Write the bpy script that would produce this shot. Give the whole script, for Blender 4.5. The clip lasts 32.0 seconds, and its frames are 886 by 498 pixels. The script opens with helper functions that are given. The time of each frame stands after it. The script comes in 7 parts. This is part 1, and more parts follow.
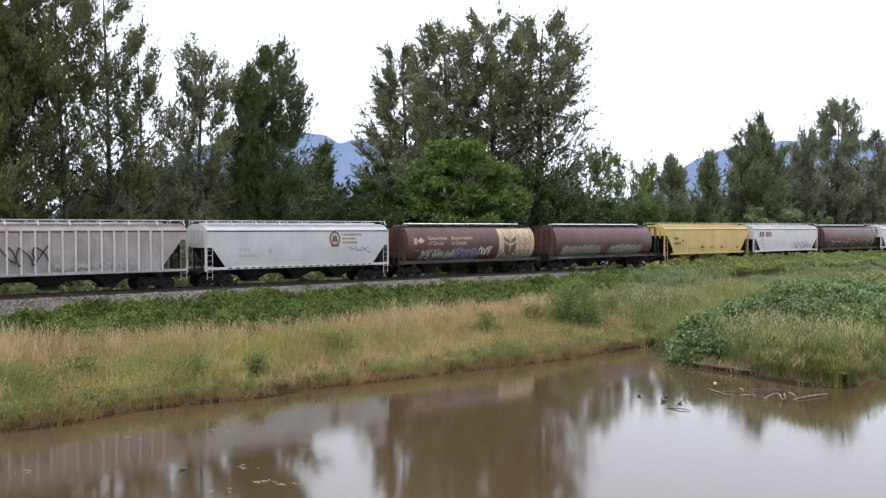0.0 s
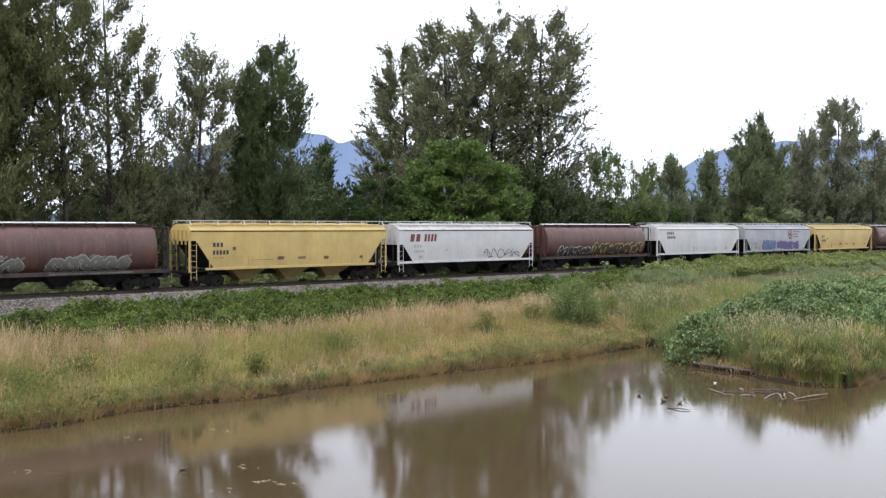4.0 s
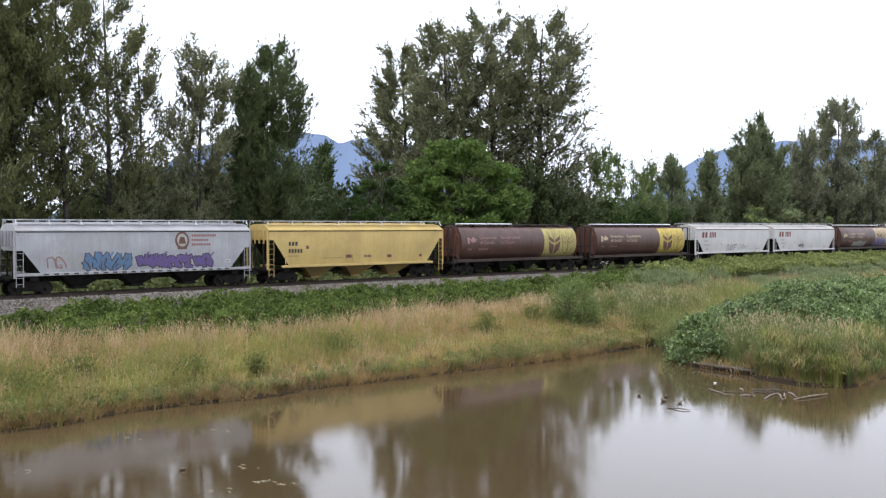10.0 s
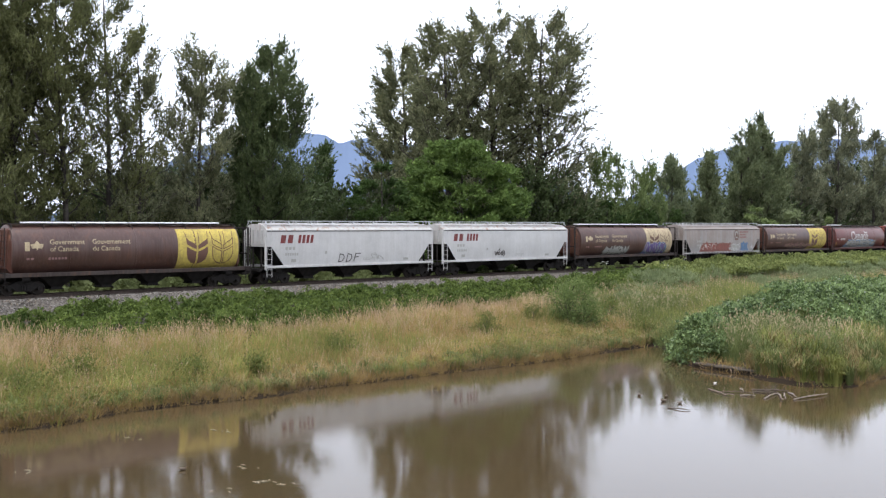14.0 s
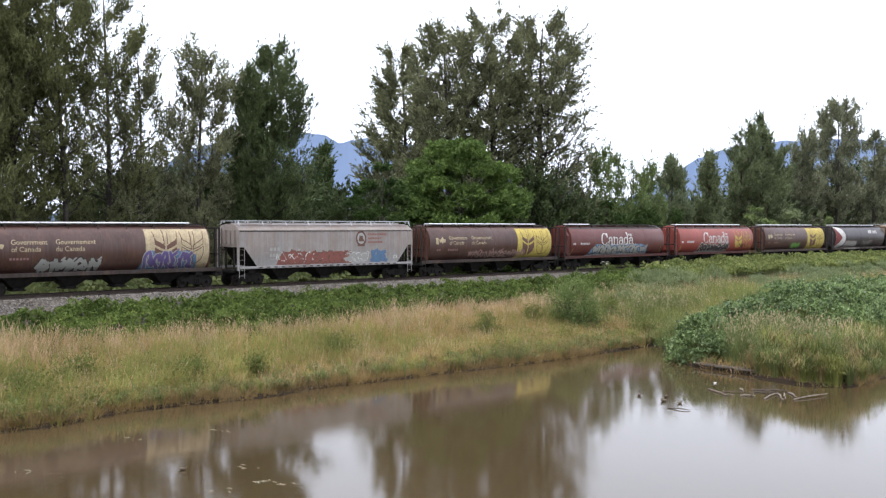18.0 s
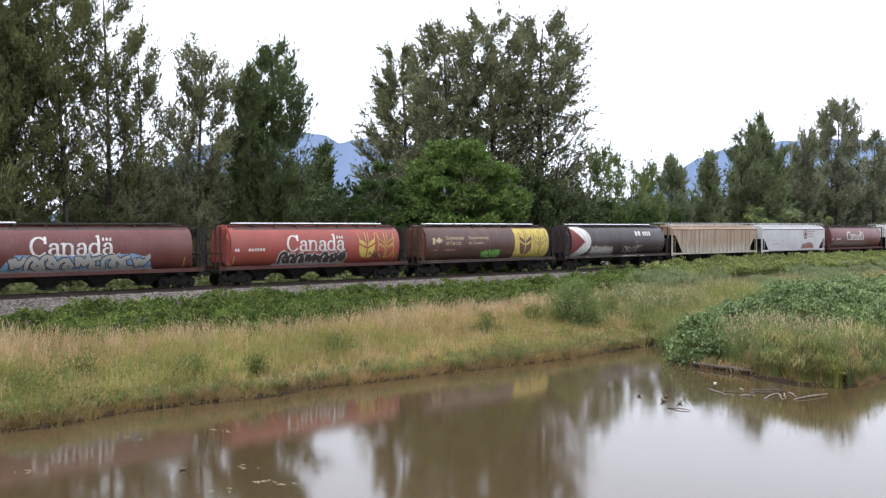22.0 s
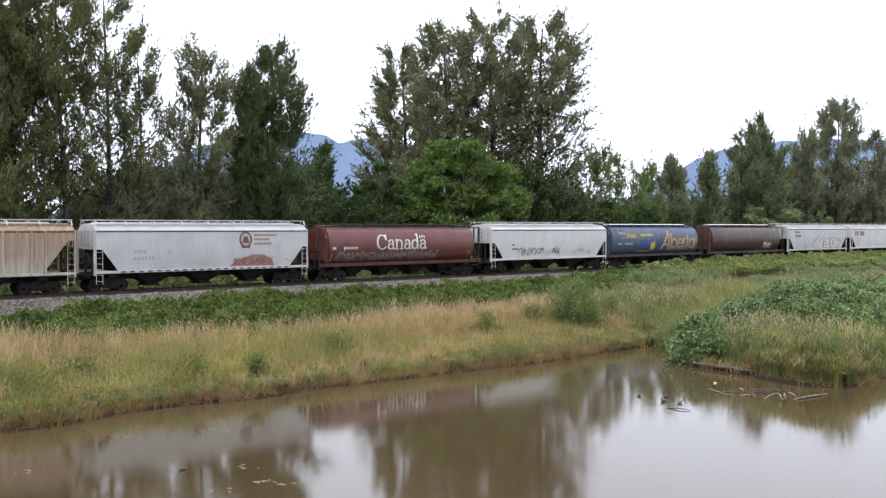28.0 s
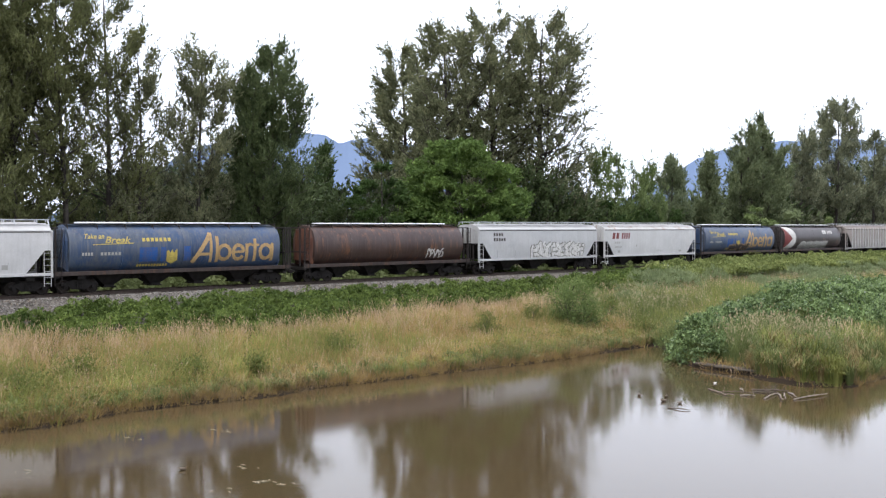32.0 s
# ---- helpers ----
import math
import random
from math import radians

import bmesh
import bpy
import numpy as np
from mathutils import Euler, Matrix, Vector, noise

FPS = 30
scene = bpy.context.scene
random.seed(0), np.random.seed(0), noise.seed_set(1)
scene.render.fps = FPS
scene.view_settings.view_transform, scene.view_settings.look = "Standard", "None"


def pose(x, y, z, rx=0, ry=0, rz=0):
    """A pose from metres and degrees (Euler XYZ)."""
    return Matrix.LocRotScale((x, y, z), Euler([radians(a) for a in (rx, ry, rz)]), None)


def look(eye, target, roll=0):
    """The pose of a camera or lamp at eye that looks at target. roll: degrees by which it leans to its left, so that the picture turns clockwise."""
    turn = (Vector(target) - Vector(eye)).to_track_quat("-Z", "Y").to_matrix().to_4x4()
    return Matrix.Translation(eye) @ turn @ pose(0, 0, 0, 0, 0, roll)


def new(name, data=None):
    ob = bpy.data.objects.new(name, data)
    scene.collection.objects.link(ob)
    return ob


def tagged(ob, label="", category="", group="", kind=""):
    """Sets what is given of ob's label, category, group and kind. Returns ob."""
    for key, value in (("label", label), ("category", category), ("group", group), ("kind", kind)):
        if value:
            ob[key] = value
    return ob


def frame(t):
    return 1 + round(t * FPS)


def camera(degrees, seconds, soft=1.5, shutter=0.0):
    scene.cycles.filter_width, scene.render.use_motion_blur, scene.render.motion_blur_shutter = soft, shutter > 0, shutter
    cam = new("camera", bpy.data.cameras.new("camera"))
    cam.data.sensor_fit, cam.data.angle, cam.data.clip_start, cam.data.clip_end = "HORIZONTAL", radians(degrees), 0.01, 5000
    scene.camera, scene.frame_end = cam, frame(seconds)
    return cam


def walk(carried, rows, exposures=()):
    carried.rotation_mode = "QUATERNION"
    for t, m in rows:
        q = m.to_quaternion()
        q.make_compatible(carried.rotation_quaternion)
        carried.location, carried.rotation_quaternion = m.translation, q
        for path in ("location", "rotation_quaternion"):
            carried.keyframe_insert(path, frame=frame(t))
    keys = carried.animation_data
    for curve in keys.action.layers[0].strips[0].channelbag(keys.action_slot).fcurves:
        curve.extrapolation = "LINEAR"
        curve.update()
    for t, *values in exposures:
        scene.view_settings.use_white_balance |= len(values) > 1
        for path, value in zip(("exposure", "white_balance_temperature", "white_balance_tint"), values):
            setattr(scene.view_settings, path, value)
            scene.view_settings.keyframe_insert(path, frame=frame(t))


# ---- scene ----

# ---------------------------------------------------------------- camera
cam = camera(51.65, 32.0, 1.3)
EYE = (0.0, 0.0, 7.95)
# the film's own exposure drifts a little
EXPOSURES = [(0.0, -0.08), (3.0, 0.0), (6.0, -0.08), (9.0, -0.08), (11.0, -0.03), (14.0, -0.03), (17.0, 0.0), (19.0, 0.03), (21.0, 0.07), (24.0, 0.07), (28.0, 0.0), (30.0, 0.0), (32.0, 0.04)]
HOLD = look(EYE, (0, 162.0, 7.95 - 3.85))
walk(cam, [(0.0, HOLD), (32.0, HOLD)], EXPOSURES)

# ---------------------------------------------------------------- world, sun
SUN_EL, SUN_AZ = radians(66), radians(215)
world = bpy.data.worlds.new("overcast_sky")
scene.world = world
world.use_nodes = True
wn, wl = world.node_tree.nodes, world.node_tree.links
sky = wn.new("ShaderNodeTexSky")
sky.sky_type, sky.sun_disc = "NISHITA", False
sky.sun_elevation, sky.sun_rotation = SUN_EL, SUN_AZ
sky.air_density, sky.dust_density = 1.0, 4.0
hsv = wn.new("ShaderNodeHueSaturation")
hsv.inputs["Saturation"].default_value = 0.10
hsv.inputs["Value"].default_value = 1.0
cloud = wn.new("ShaderNodeMixRGB")
cloud.inputs[0].default_value = 0.72
cloud.inputs[2].default_value = (16.2, 17.4, 20.4, 1)
wl.new(sky.outputs[0], hsv.inputs["Color"])
wl.new(hsv.outputs[0], cloud.inputs[1])
wl.new(cloud.outputs[0], wn["Background"].inputs["Color"])
wn["Background"].inputs["Strength"].default_value = 0.13

sun = new("sun", bpy.data.lights.new("sun", "SUN"))
sun.data.energy, sun.data.angle, sun.data.color = 1.75, radians(25), (1.0, 0.955, 0.875)
SUN_DIR = Vector((math.sin(SUN_AZ) * math.cos(SUN_EL), math.cos(SUN_AZ) * math.cos(SUN_EL), math.sin(SUN_EL)))
sun.matrix_world = look(SUN_DIR * 100, (0, 0, 0))

# ---------------------------------------------------------------- frame of the railway
THETA = radians(48.754)
U = Vector((math.sin(THETA), math.cos(THETA), 0))
N = Vector((-math.cos(THETA), math.sin(THETA), 0))
PHI = 90 - 48.754
DIST = 60.79          # from the camera's foot to the middle of the track
RAIL = 3.70           # top of rail over the water
SPEED = 13.85


def at(s, e, z=0.0):
    """A place from metres along the track, metres beyond it, and height."""
    p = U * s + N * (DIST + e)
    return Vector((p.x, p.y, z))


def on_track(s, e, z, turn=0.0):
    p = at(s, e, z)
    return pose(p.x, p.y, p.z, 0, 0, PHI + turn)


def smooth(x):
    x = np.clip(x, 0, 1)
    return x * x * (3 - 2 * x)


def wave(a, b, seed=0):
    """Gentle unevenness, about -1 to 1."""
    return (np.sin(a * 0.9 + seed) * np.cos(b * 1.1 - seed * 2) + np.sin(a * 0.37 - b * 0.29 + seed * 3)
            + 0.6 * np.sin(a * 2.3 + b * 1.9 + seed * 5)) / 2.6


def bank_line(s):
    """Metres from the track to the waterline below the railway bank."""
    return np.interp(s, [10, 13, 15, 18, 22, 25, 31, 41, 46, 60], [22.9, 23.1, 22.4, 22.5, 23.2, 22.8, 23.4, 24.3, 24.0, 24.0])


def spit_line(e):
    """Metres along the track at which the spit rises out of the pond."""
    return np.interp(e, [-40, -38.3, -36.2, -34.5, -32, -29.6, -26, -24], [45.2, 43.8, 44.0, 44.7, 44.9, 45.8, 50.0, 51.0])


def shore(s, e):
    """Metres inland from the waterline (negative over the pond)."""
    bank = e + bank_line(s) + 0.16 * wave(s * 1.9, 0, 2)
    spit = np.minimum((s - spit_line(e)) * 0.95 + 0.2 * wave(e * 1.6, 0, 4), e + 40.0 + 0.3 * wave(s * 1.1, 0, 5))
    return np.maximum(bank, spit)


def ground_z(s, e):
    s, e = np.asarray(s, float), np.asarray(e, float)
    d = shore(s, e)
    land = 0.15 * smooth(d / 0.15) + 0.29 * smooth(d / 1.6) + 1.25 * smooth((d - 0.3) / 14) + 0.10 * wave(s, e) * smooth(d / 3)
    bed = np.maximum(d * 0.35, -1.6)
    z = np.where(d > 0, land, bed)
    rise = 6.2 * smooth((-53 - e) / 7)
    z = np.where(e < -52, np.maximum(z, bed + rise * 1.25), z)
    z = np.where(e > 3, 2.45 + 0.15 * wave(s * 0.5, e * 0.5, 3), z)
    bed_top = np.clip(3.25 - (np.abs(e) - 2.4) / 1.5, -2, 3.25)
    return np.maximum(z, bed_top)


# ---------------------------------------------------------------- mesh helpers
class Geo:
    """Collects vertices and faces of one mesh."""

    def __init__(self):
        self.v, self.f = [], []

    def add(self, verts, faces):
        k = len(self.v)
        self.v += [tuple(p) for p in verts]
        self.f += [tuple(i + k for i in q) for q in faces]
        return self

    def box(self, x0, x1, y0, y1, z0, z1, b=0.0):
        if b <= 0:
            return self.add([(x, y, z) for z in (z0, z1) for y in (y0, y1) for x in (x0, x1)],
                            [(0, 2, 3, 1), (4, 5, 7, 6), (0, 1, 5, 4), (2, 6, 7, 3), (0, 4, 6, 2), (1, 3, 7, 5)])
        rings = []
        for z, i in ((z0, b), (z0 + b, 0), (z1 - b, 0), (z1, b)):
            rings.append([(x0 + i + b, y0 + i, z), (x1 - i - b, y0 + i, z), (x1 - i, y0 + i + b, z), (x1 - i, y1 - i - b, z),
                          (x1 - i - b, y1 - i, z), (x0 + i + b, y1 - i, z), (x0 + i, y1 - i - b, z), (x0 + i, y0 + i + b, z)])
        return self.loft(rings)

    def loft(self, rings, caps=True, closed=True):
        n = len(rings[0])
        faces = []
        for r in range(len(rings) - 1):
            for i in range(n if closed else n - 1):
                j = (i + 1) % n
                faces.append((r * n + i, r * n + j, (r + 1) * n + j, (r + 1) * n + i))
        if caps:
            faces.append(tuple(reversed(range(n))))
            faces.append(tuple(range((len(rings) - 1) * n, len(rings) * n)))
        return self.add([p for ring in rings for p in ring], faces)

    def tube(self, a, b, ra, rb=None, n=8):
        a, b = Vector(a), Vector(b)
        rb = ra if rb is None else rb
        d = (b - a).normalized()
        p = d.orthogonal().normalized()
        q = d.cross(p)
        ring = lambda c, r: [tuple(c + (p * math.cos(2 * math.pi * i / n) + q * math.sin(2 * math.pi * i / n)) * r) for i in range(n)]
        return self.loft([ring(a, ra), ring(b, rb)])

    def path(self, pts, radii, n=6):
        pts = [Vector(p) for p in pts]
        rings = []
        for i, p in enumerate(pts):
            d = (pts[min(i + 1, len(pts) - 1)] - pts[max(i - 1, 0)]).normalized()
            a = d.cross(Vector((0.31, 0.95, 0.05))).normalized()
            b = d.cross(a)
            rings.append([tuple(p + (a * math.cos(2 * math.pi * k / n) + b * math.sin(2 * math.pi * k / n)) * radii[i]) for k in range(n)])
        return self.loft(rings)

    def prism_y(self, poly, y0, y1):
        """A polygon in x, z drawn out along y."""
        return self.loft([[(x, y0, z) for x, z in poly], [(x, y1, z) for x, z in poly]])

    def prism_x(self, poly, x0, x1):
        return self.loft([[(x0, y, z) for y, z in poly], [(x1, y, z) for y, z in poly]])

    def mesh(self, name, material=None, flat=True):
        me = bpy.data.meshes.new(name)
        me.from_pydata(self.v, [], self.f)
        bm = bmesh.new()
        bm.from_mesh(me)
        bmesh.ops.recalc_face_normals(bm, faces=bm.faces)
        bm.to_mesh(me)
        bm.free()
        if not flat:
            me.shade_smooth()
            me.set_sharp_from_angle(angle=radians(38))
        if material:
            me.materials.append(material)
        return me


def fast_mesh(name, verts, faces, material):
    """A mesh from arrays: verts (n, 3), faces (m, k)."""
    me = bpy.data.meshes.new(name)
    verts, faces = np.asarray(verts, np.float32), np.asarray(faces, np.int32)
    m, k = faces.shape
    me.vertices.add(len(verts))
    me.vertices.foreach_set("co", verts.ravel())
    me.loops.add(m * k)
    me.loops.foreach_set("vertex_index", faces.ravel())
    me.polygons.add(m)
    me.polygons.foreach_set("loop_start", np.arange(0, m * k, k, dtype=np.int32))
    me.polygons.foreach_set("loop_total", np.full(m, k, np.int32))
    me.update(calc_edges=True)
    me.materials.append(material)
    return me


def part(name, me, parent, material=None, label="", m=None):
    """ONE mesh object under a thing or a part. A material given here covers the mesh's own on this object alone."""
    ob = new(name, me)
    ob.parent = parent
    if m is not None:
        ob.matrix_basis = m
    if material is not None and me.materials:
        ob.material_slots[0].link = "OBJECT"
        ob.material_slots[0].material = material
    if label:
        ob["label"] = label
    return ob


# ---------------------------------------------------------------- materials
class Nodes:
    def __init__(self, name):
        self.m = bpy.data.materials.new(name)
        self.m.use_nodes = True
        self.n, self.l = self.m.node_tree.nodes, self.m.node_tree.links
        self.b = self.n["Principled BSDF"]
        self.out = self.n["Material Output"]

    def node(self, kind, **values):
        x = self.n.new(kind)
        for k, v in values.items():
            x.inputs[k].default_value = v
        return x

    def coords(self, scale=(1, 1, 1), which="Object"):
        c, m = self.n.new("ShaderNodeTexCoord"), self.n.new("ShaderNodeMapping")
        m.inputs["Scale"].default_value = scale
        self.l.new(c.outputs[which], m.inputs["Vector"])
        return m.outputs[0]

    def noise(self, vector, scale, detail=4.0, rough=0.55):
        x = self.node("ShaderNodeTexNoise", Scale=scale, Detail=detail, Roughness=rough)
        self.l.new(vector, x.inputs["Vector"])
        return x.outputs[0]

    def ramp(self, fac, stops):
        r = self.n.new("ShaderNodeValToRGB")
        e = r.color_ramp.elements
        while len(e) < len(stops):
            e.new(0.5)
        for el, (p, c) in zip(e, stops):
            el.position, el.color = p, (c if len(c) == 4 else (*c, 1)) if isinstance(c, tuple) else (c, c, c, 1)
        self.l.new(fac, r.inputs[0])
        return r.outputs[0]

    def mix(self, fac, a, b, how="MIX"):
        x = self.n.new("ShaderNodeMixRGB")
        x.blend_type = how
        for i, v in enumerate((fac, a, b)):
            if isinstance(v, (int, float)):
                x.inputs[i].default_value = v
            elif isinstance(v, tuple):
                x.inputs[i].default_value = (*v, 1)
            else:
                self.l.new(v, x.inputs[i])
        return x.outputs[0]

    def bump(self, height, strength, distance=0.02):
        x = self.node("ShaderNodeBump", Strength=strength, Distance=distance)
        self.l.new(height, x.inputs["Height"])
        self.l.new(x.outputs[0], self.b.inputs["Normal"])

    def done(self, color, rough=0.6, metal=0.0, spec=0.5):
        if isinstance(color, tuple):
            self.b.inputs["Base Color"].default_value = (*color, 1)
        else:
            self.l.new(color, self.b.inputs["Base Color"])
        self.b.inputs["Roughness"].default_value = rough
        self.b.inputs["Metallic"].default_value = metal
        self.b.inputs["Specular IOR Level"].default_value = spec
        return self.m


def shade(c, k):
    return tuple(min(1.0, v * k) for v in c)


def paint(name, color, dirt=(0.16, 0.12, 0.09), amount=0.35, rust=0.0, rough=0.5, spec=0.28, crown=0.0):
    """Weathered car paint: faded blotches, streaks that run down, scuffs, fine speckle; crown: rust that runs down from the roof."""
    k = Nodes(name)
    rnd = k.n.new("ShaderNodeObjectInfo").outputs["Random"]
    add, mul = k.n.new("ShaderNodeVectorMath"), k.n.new("ShaderNodeVectorMath")
    mul.operation = "SCALE"
    mul.inputs[0].default_value = (37, 11, 5)
    k.l.new(rnd, mul.inputs["Scale"])
    c = k.n.new("ShaderNodeTexCoord")
    k.l.new(c.outputs["Object"], add.inputs[0])
    k.l.new(mul.outputs[0], add.inputs[1])
    base = add.outputs[0]

    def stretched(sx, sz):
        m = k.n.new("ShaderNodeMapping")
        m.inputs["Scale"].default_value = (sx, sx, sz)
        k.l.new(base, m.inputs["Vector"])
        return m.outputs[0]

    def times(fac, v):
        m = k.n.new("ShaderNodeMath")
        m.operation = "MULTIPLY"
        m.inputs[1].default_value = v
        k.l.new(fac, m.inputs[0])
        return m.outputs[0]

    blotch = k.ramp(k.noise(base, 0.5, 6, 0.65), [(0.35, 0.0), (0.68, 1.0)])
    col = k.mix(blotch, shade(color, 1.08), shade(color, 1 - 0.6 * amount))
    broad = k.ramp(k.noise(stretched(0.55, 0.10), 1.5, 5, 0.6), [(0.40, 0.0), (0.72, 1.0)])
    col = k.mix(times(broad, amount * 0.8), col, dirt)
    streak = k.ramp(k.noise(stretched(4.5, 0.22), 1.6, 6, 0.65), [(0.46, 0.0), (0.70, 1.0)])
    col = k.mix(times(streak, amount), col, dirt)
    scuff = k.ramp(k.noise(stretched(1.2, 4.0), 1.1, 6, 0.7), [(0.60, 0.0), (0.74, 1.0)])
    col = k.mix(times(scuff, amount * 0.5), col, shade(color, 1.5))
    if crown:
        sep = k.n.new("ShaderNodeSeparateXYZ")
        k.l.new(c.outputs["Object"], sep.inputs[0])
        high = k.ramp(times(sep.outputs[2], 0.2), [(0.32, 0.0), (0.50, 0.8), (0.80, 1.0)])
        run = k.ramp(k.noise(stretched(2.2, 0.12), 1.2, 6, 0.7), [(0.30, 0.0), (0.54, 1.0)])
        both = k.n.new("ShaderNodeMath")
        both.operation = "MULTIPLY"
        k.l.new(high, both.inputs[0])
        k.l.new(run, both.inputs[1])
        col = k.mix(times(both.outputs[0], crown), col, (0.22, 0.105, 0.045))
    if rust:
        spots = k.ramp(k.noise(stretched(2.2, 0.30), 1.1, 8, 0.72), [(0.52, 0.0), (0.64, 1.0)])
        col = k.mix(times(spots, rust), col, (0.26, 0.11, 0.045))
    col = k.mix(0.22, col, k.noise(base, 16.0, 4, 0.75), "OVERLAY")
    k.bump(k.noise(base, 1.3, 3), 0.14, 0.03)
    return k.done(col, rough, 0.0, spec)


def faded(name, color, ground=(0.12, 0.085, 0.07), wear=0.55):
    """Old lettering paint, worn through in streaks and flakes."""
    k = Nodes(name)
    v = k.coords((3.0, 3.0, 0.5))
    flake = k.ramp(k.noise(v, 1.3, 7, 0.7), [(0.44, 0.0), (0.70, wear)])
    col = k.mix(flake, color, ground)
    col = k.mix(k.ramp(k.noise(k.coords(), 7.0, 5, 0.7), [(0.48, 0.0), (0.72, wear)]), col, ground)
    col = k.mix(0.15, col, k.noise(k.coords(), 22.0, 3), "OVERLAY")
    return k.done(col, 0.6, 0.0, 0.25)


def plain(name, color, rough=0.6, metal=0.0, vary=0.25, scale=3.0, spec=0.3):
    k = Nodes(name)
    v = k.coords()
    n1 = k.noise(v, scale, 5)
    col = k.mix(k.ramp(n1, [(0.3, 0.0), (0.7, 1.0)]), shade(color, 1 + vary), shade(color, 1 - vary))
    col = k.mix(0.10, col, k.noise(v, scale * 9, 3), "OVERLAY")
    k.bump(k.noise(v, scale * 5, 3), 0.15, 0.01)
    return k.done(col, rough, metal, spec)


def leaf_mat(name, lo, hi, glow=0.35, rough=0.55, spec=0.15, clump=0.5):
    """Leaves: each its own shade, light passes through them in part."""
    k = Nodes(name)
    isl = k.n.new("ShaderNodeNewGeometry").outputs["Random Per Island"]
    patch = k.ramp(k.noise(k.coords(), 1.0, 3, 0.6), [(0.36, 0.0), (0.64, 1.0)])
    both = k.n.new("ShaderNodeMix")
    both.inputs[0].default_value = clump
    k.l.new(isl, both.inputs[2])
    k.l.new(patch, both.inputs[3])
    col = k.mix(both.outputs[0], lo, hi)
    big = k.noise(k.coords(), 0.35, 3)
    col = k.mix(k.ramp(big, [(0.35, 0.0), (0.65, 0.5)]), col, shade(lo, 0.75))
    k.done(col, rough, 0.0, spec)
    t = k.n.new("ShaderNodeBsdfTranslucent")
    k.l.new(col, t.inputs[0])
    x = k.n.new("ShaderNodeMixShader")
    x.inputs[0].default_value = glow
    k.l.new(k.b.outputs[0], x.inputs[1])
    k.l.new(t.outputs[0], x.inputs[2])
    k.l.new(x.outputs[0], k.out.inputs[0])
    return k.m


def make_ground():
    k = Nodes("soil_and_thatch")
    v = k.coords()
    big = k.ramp(k.noise(v, 0.12, 5), [(0.35, 0.0), (0.65, 1.0)])
    col = k.mix(big, (0.062, 0.068, 0.026), (0.105, 0.092, 0.045))
    col = k.mix(k.ramp(k.noise(v, 1.8, 6), [(0.4, 0.0), (0.7, 0.8)]), col, (0.075, 0.06, 0.035))
    sep = k.n.new("ShaderNodeSeparateXYZ")
    k.l.new(v, sep.inputs[0])
    col = k.mix(k.ramp(sep.outputs[2], [(0.25, 1.0), (0.5, 0.0)]), col, (0.085, 0.060, 0.042))
    col = k.mix(k.ramp(sep.outputs[2], [(0.10, 1.0), (0.17, 0.0)]), col, (0.030, 0.022, 0.016))
    k.bump(k.noise(v, 3.0, 5), 0.6, 0.08)
    return k.done(col, 0.95, 0, 0.1)


def make_water():
    k = Nodes("muddy_water")
    v = k.coords()
    col = k.mix(k.ramp(k.noise(v, 0.07, 4), [(0.35, 0.0), (0.65, 1.0)]), (0.062, 0.042, 0.021), (0.073, 0.051, 0.026))
    k.done(col, 0.058, 0, 0.5)
    k.b.inputs["IOR"].default_value = 1.64
    ripple = k.mix(0.4, k.noise(k.coords((0.35, 2.4, 1)), 3.0, 3), k.noise(k.coords((0.5, 1.3, 1)), 0.7, 2))
    k.bump(ripple, 0.045, 0.05)
    return k.m


def make_ballast():
    k = Nodes("crushed_stone_ballast")
    v = k.coords()
    vor = k.node("ShaderNodeTexVoronoi", Scale=9.0)
    k.l.new(v, vor.inputs["Vector"])
    grey = k.ramp(vor.outputs["Color"], [(0.1, (0.055, 0.050, 0.045)), (0.9, (0.215, 0.198, 0.178))])
    col = k.mix(k.ramp(k.noise(v, 0.5, 4), [(0.4, 0.0), (0.7, 0.55)]), grey, (0.11, 0.088, 0.068))
    k.bump(vor.outputs["Distance"], 0.9, 0.05)
    return k.done(col, 0.95, 0, 0.1)


def make_stone():
    k = Nodes("loose_crushed_stone")
    isl = k.n.new("ShaderNodeNewGeometry").outputs["Random Per Island"]
    col = k.ramp(isl, [(0.0, (0.10, 0.085, 0.073)), (0.45, (0.20, 0.18, 0.162)), (0.8, (0.29, 0.268, 0.245)), (1.0, (0.27, 0.21, 0.16))])
    return k.done(col, 0.9, 0, 0.15)


STONE = make_stone()
GROUND, WATER, BALLAST = make_ground(), make_water(), make_ballast()
RUST_STEEL = plain("rusty_steel", (0.060, 0.044, 0.036), 0.7, 0.3)
TIE_WOOD = plain("creosoted_timber", (0.085, 0.07, 0.058), 0.9)
UNDER = plain("sooty_underframe_and_shade", (0.019, 0.017, 0.016), 0.9, 0, 0.3, 3.0, 0.08)
WHEEL = plain("greasy_wheel_steel", (0.030, 0.025, 0.022), 0.7, 0.2, 0.3, 3.0, 0.1)
BARK = plain("grey_brown_bark", (0.050, 0.042, 0.036), 0.95, 0, 0.35, 2.0)
LEAF_COTTON = leaf_mat("cottonwood_leaves", (0.080, 0.089, 0.046), (0.35, 0.355, 0.195))
LEAF_OLIVE = leaf_mat("old_cottonwood_leaves", (0.070, 0.079, 0.031), (0.255, 0.265, 0.113))
LEAF_DARK = leaf_mat("dark_leaves", (0.048, 0.07, 0.028), (0.185, 0.225, 0.095))
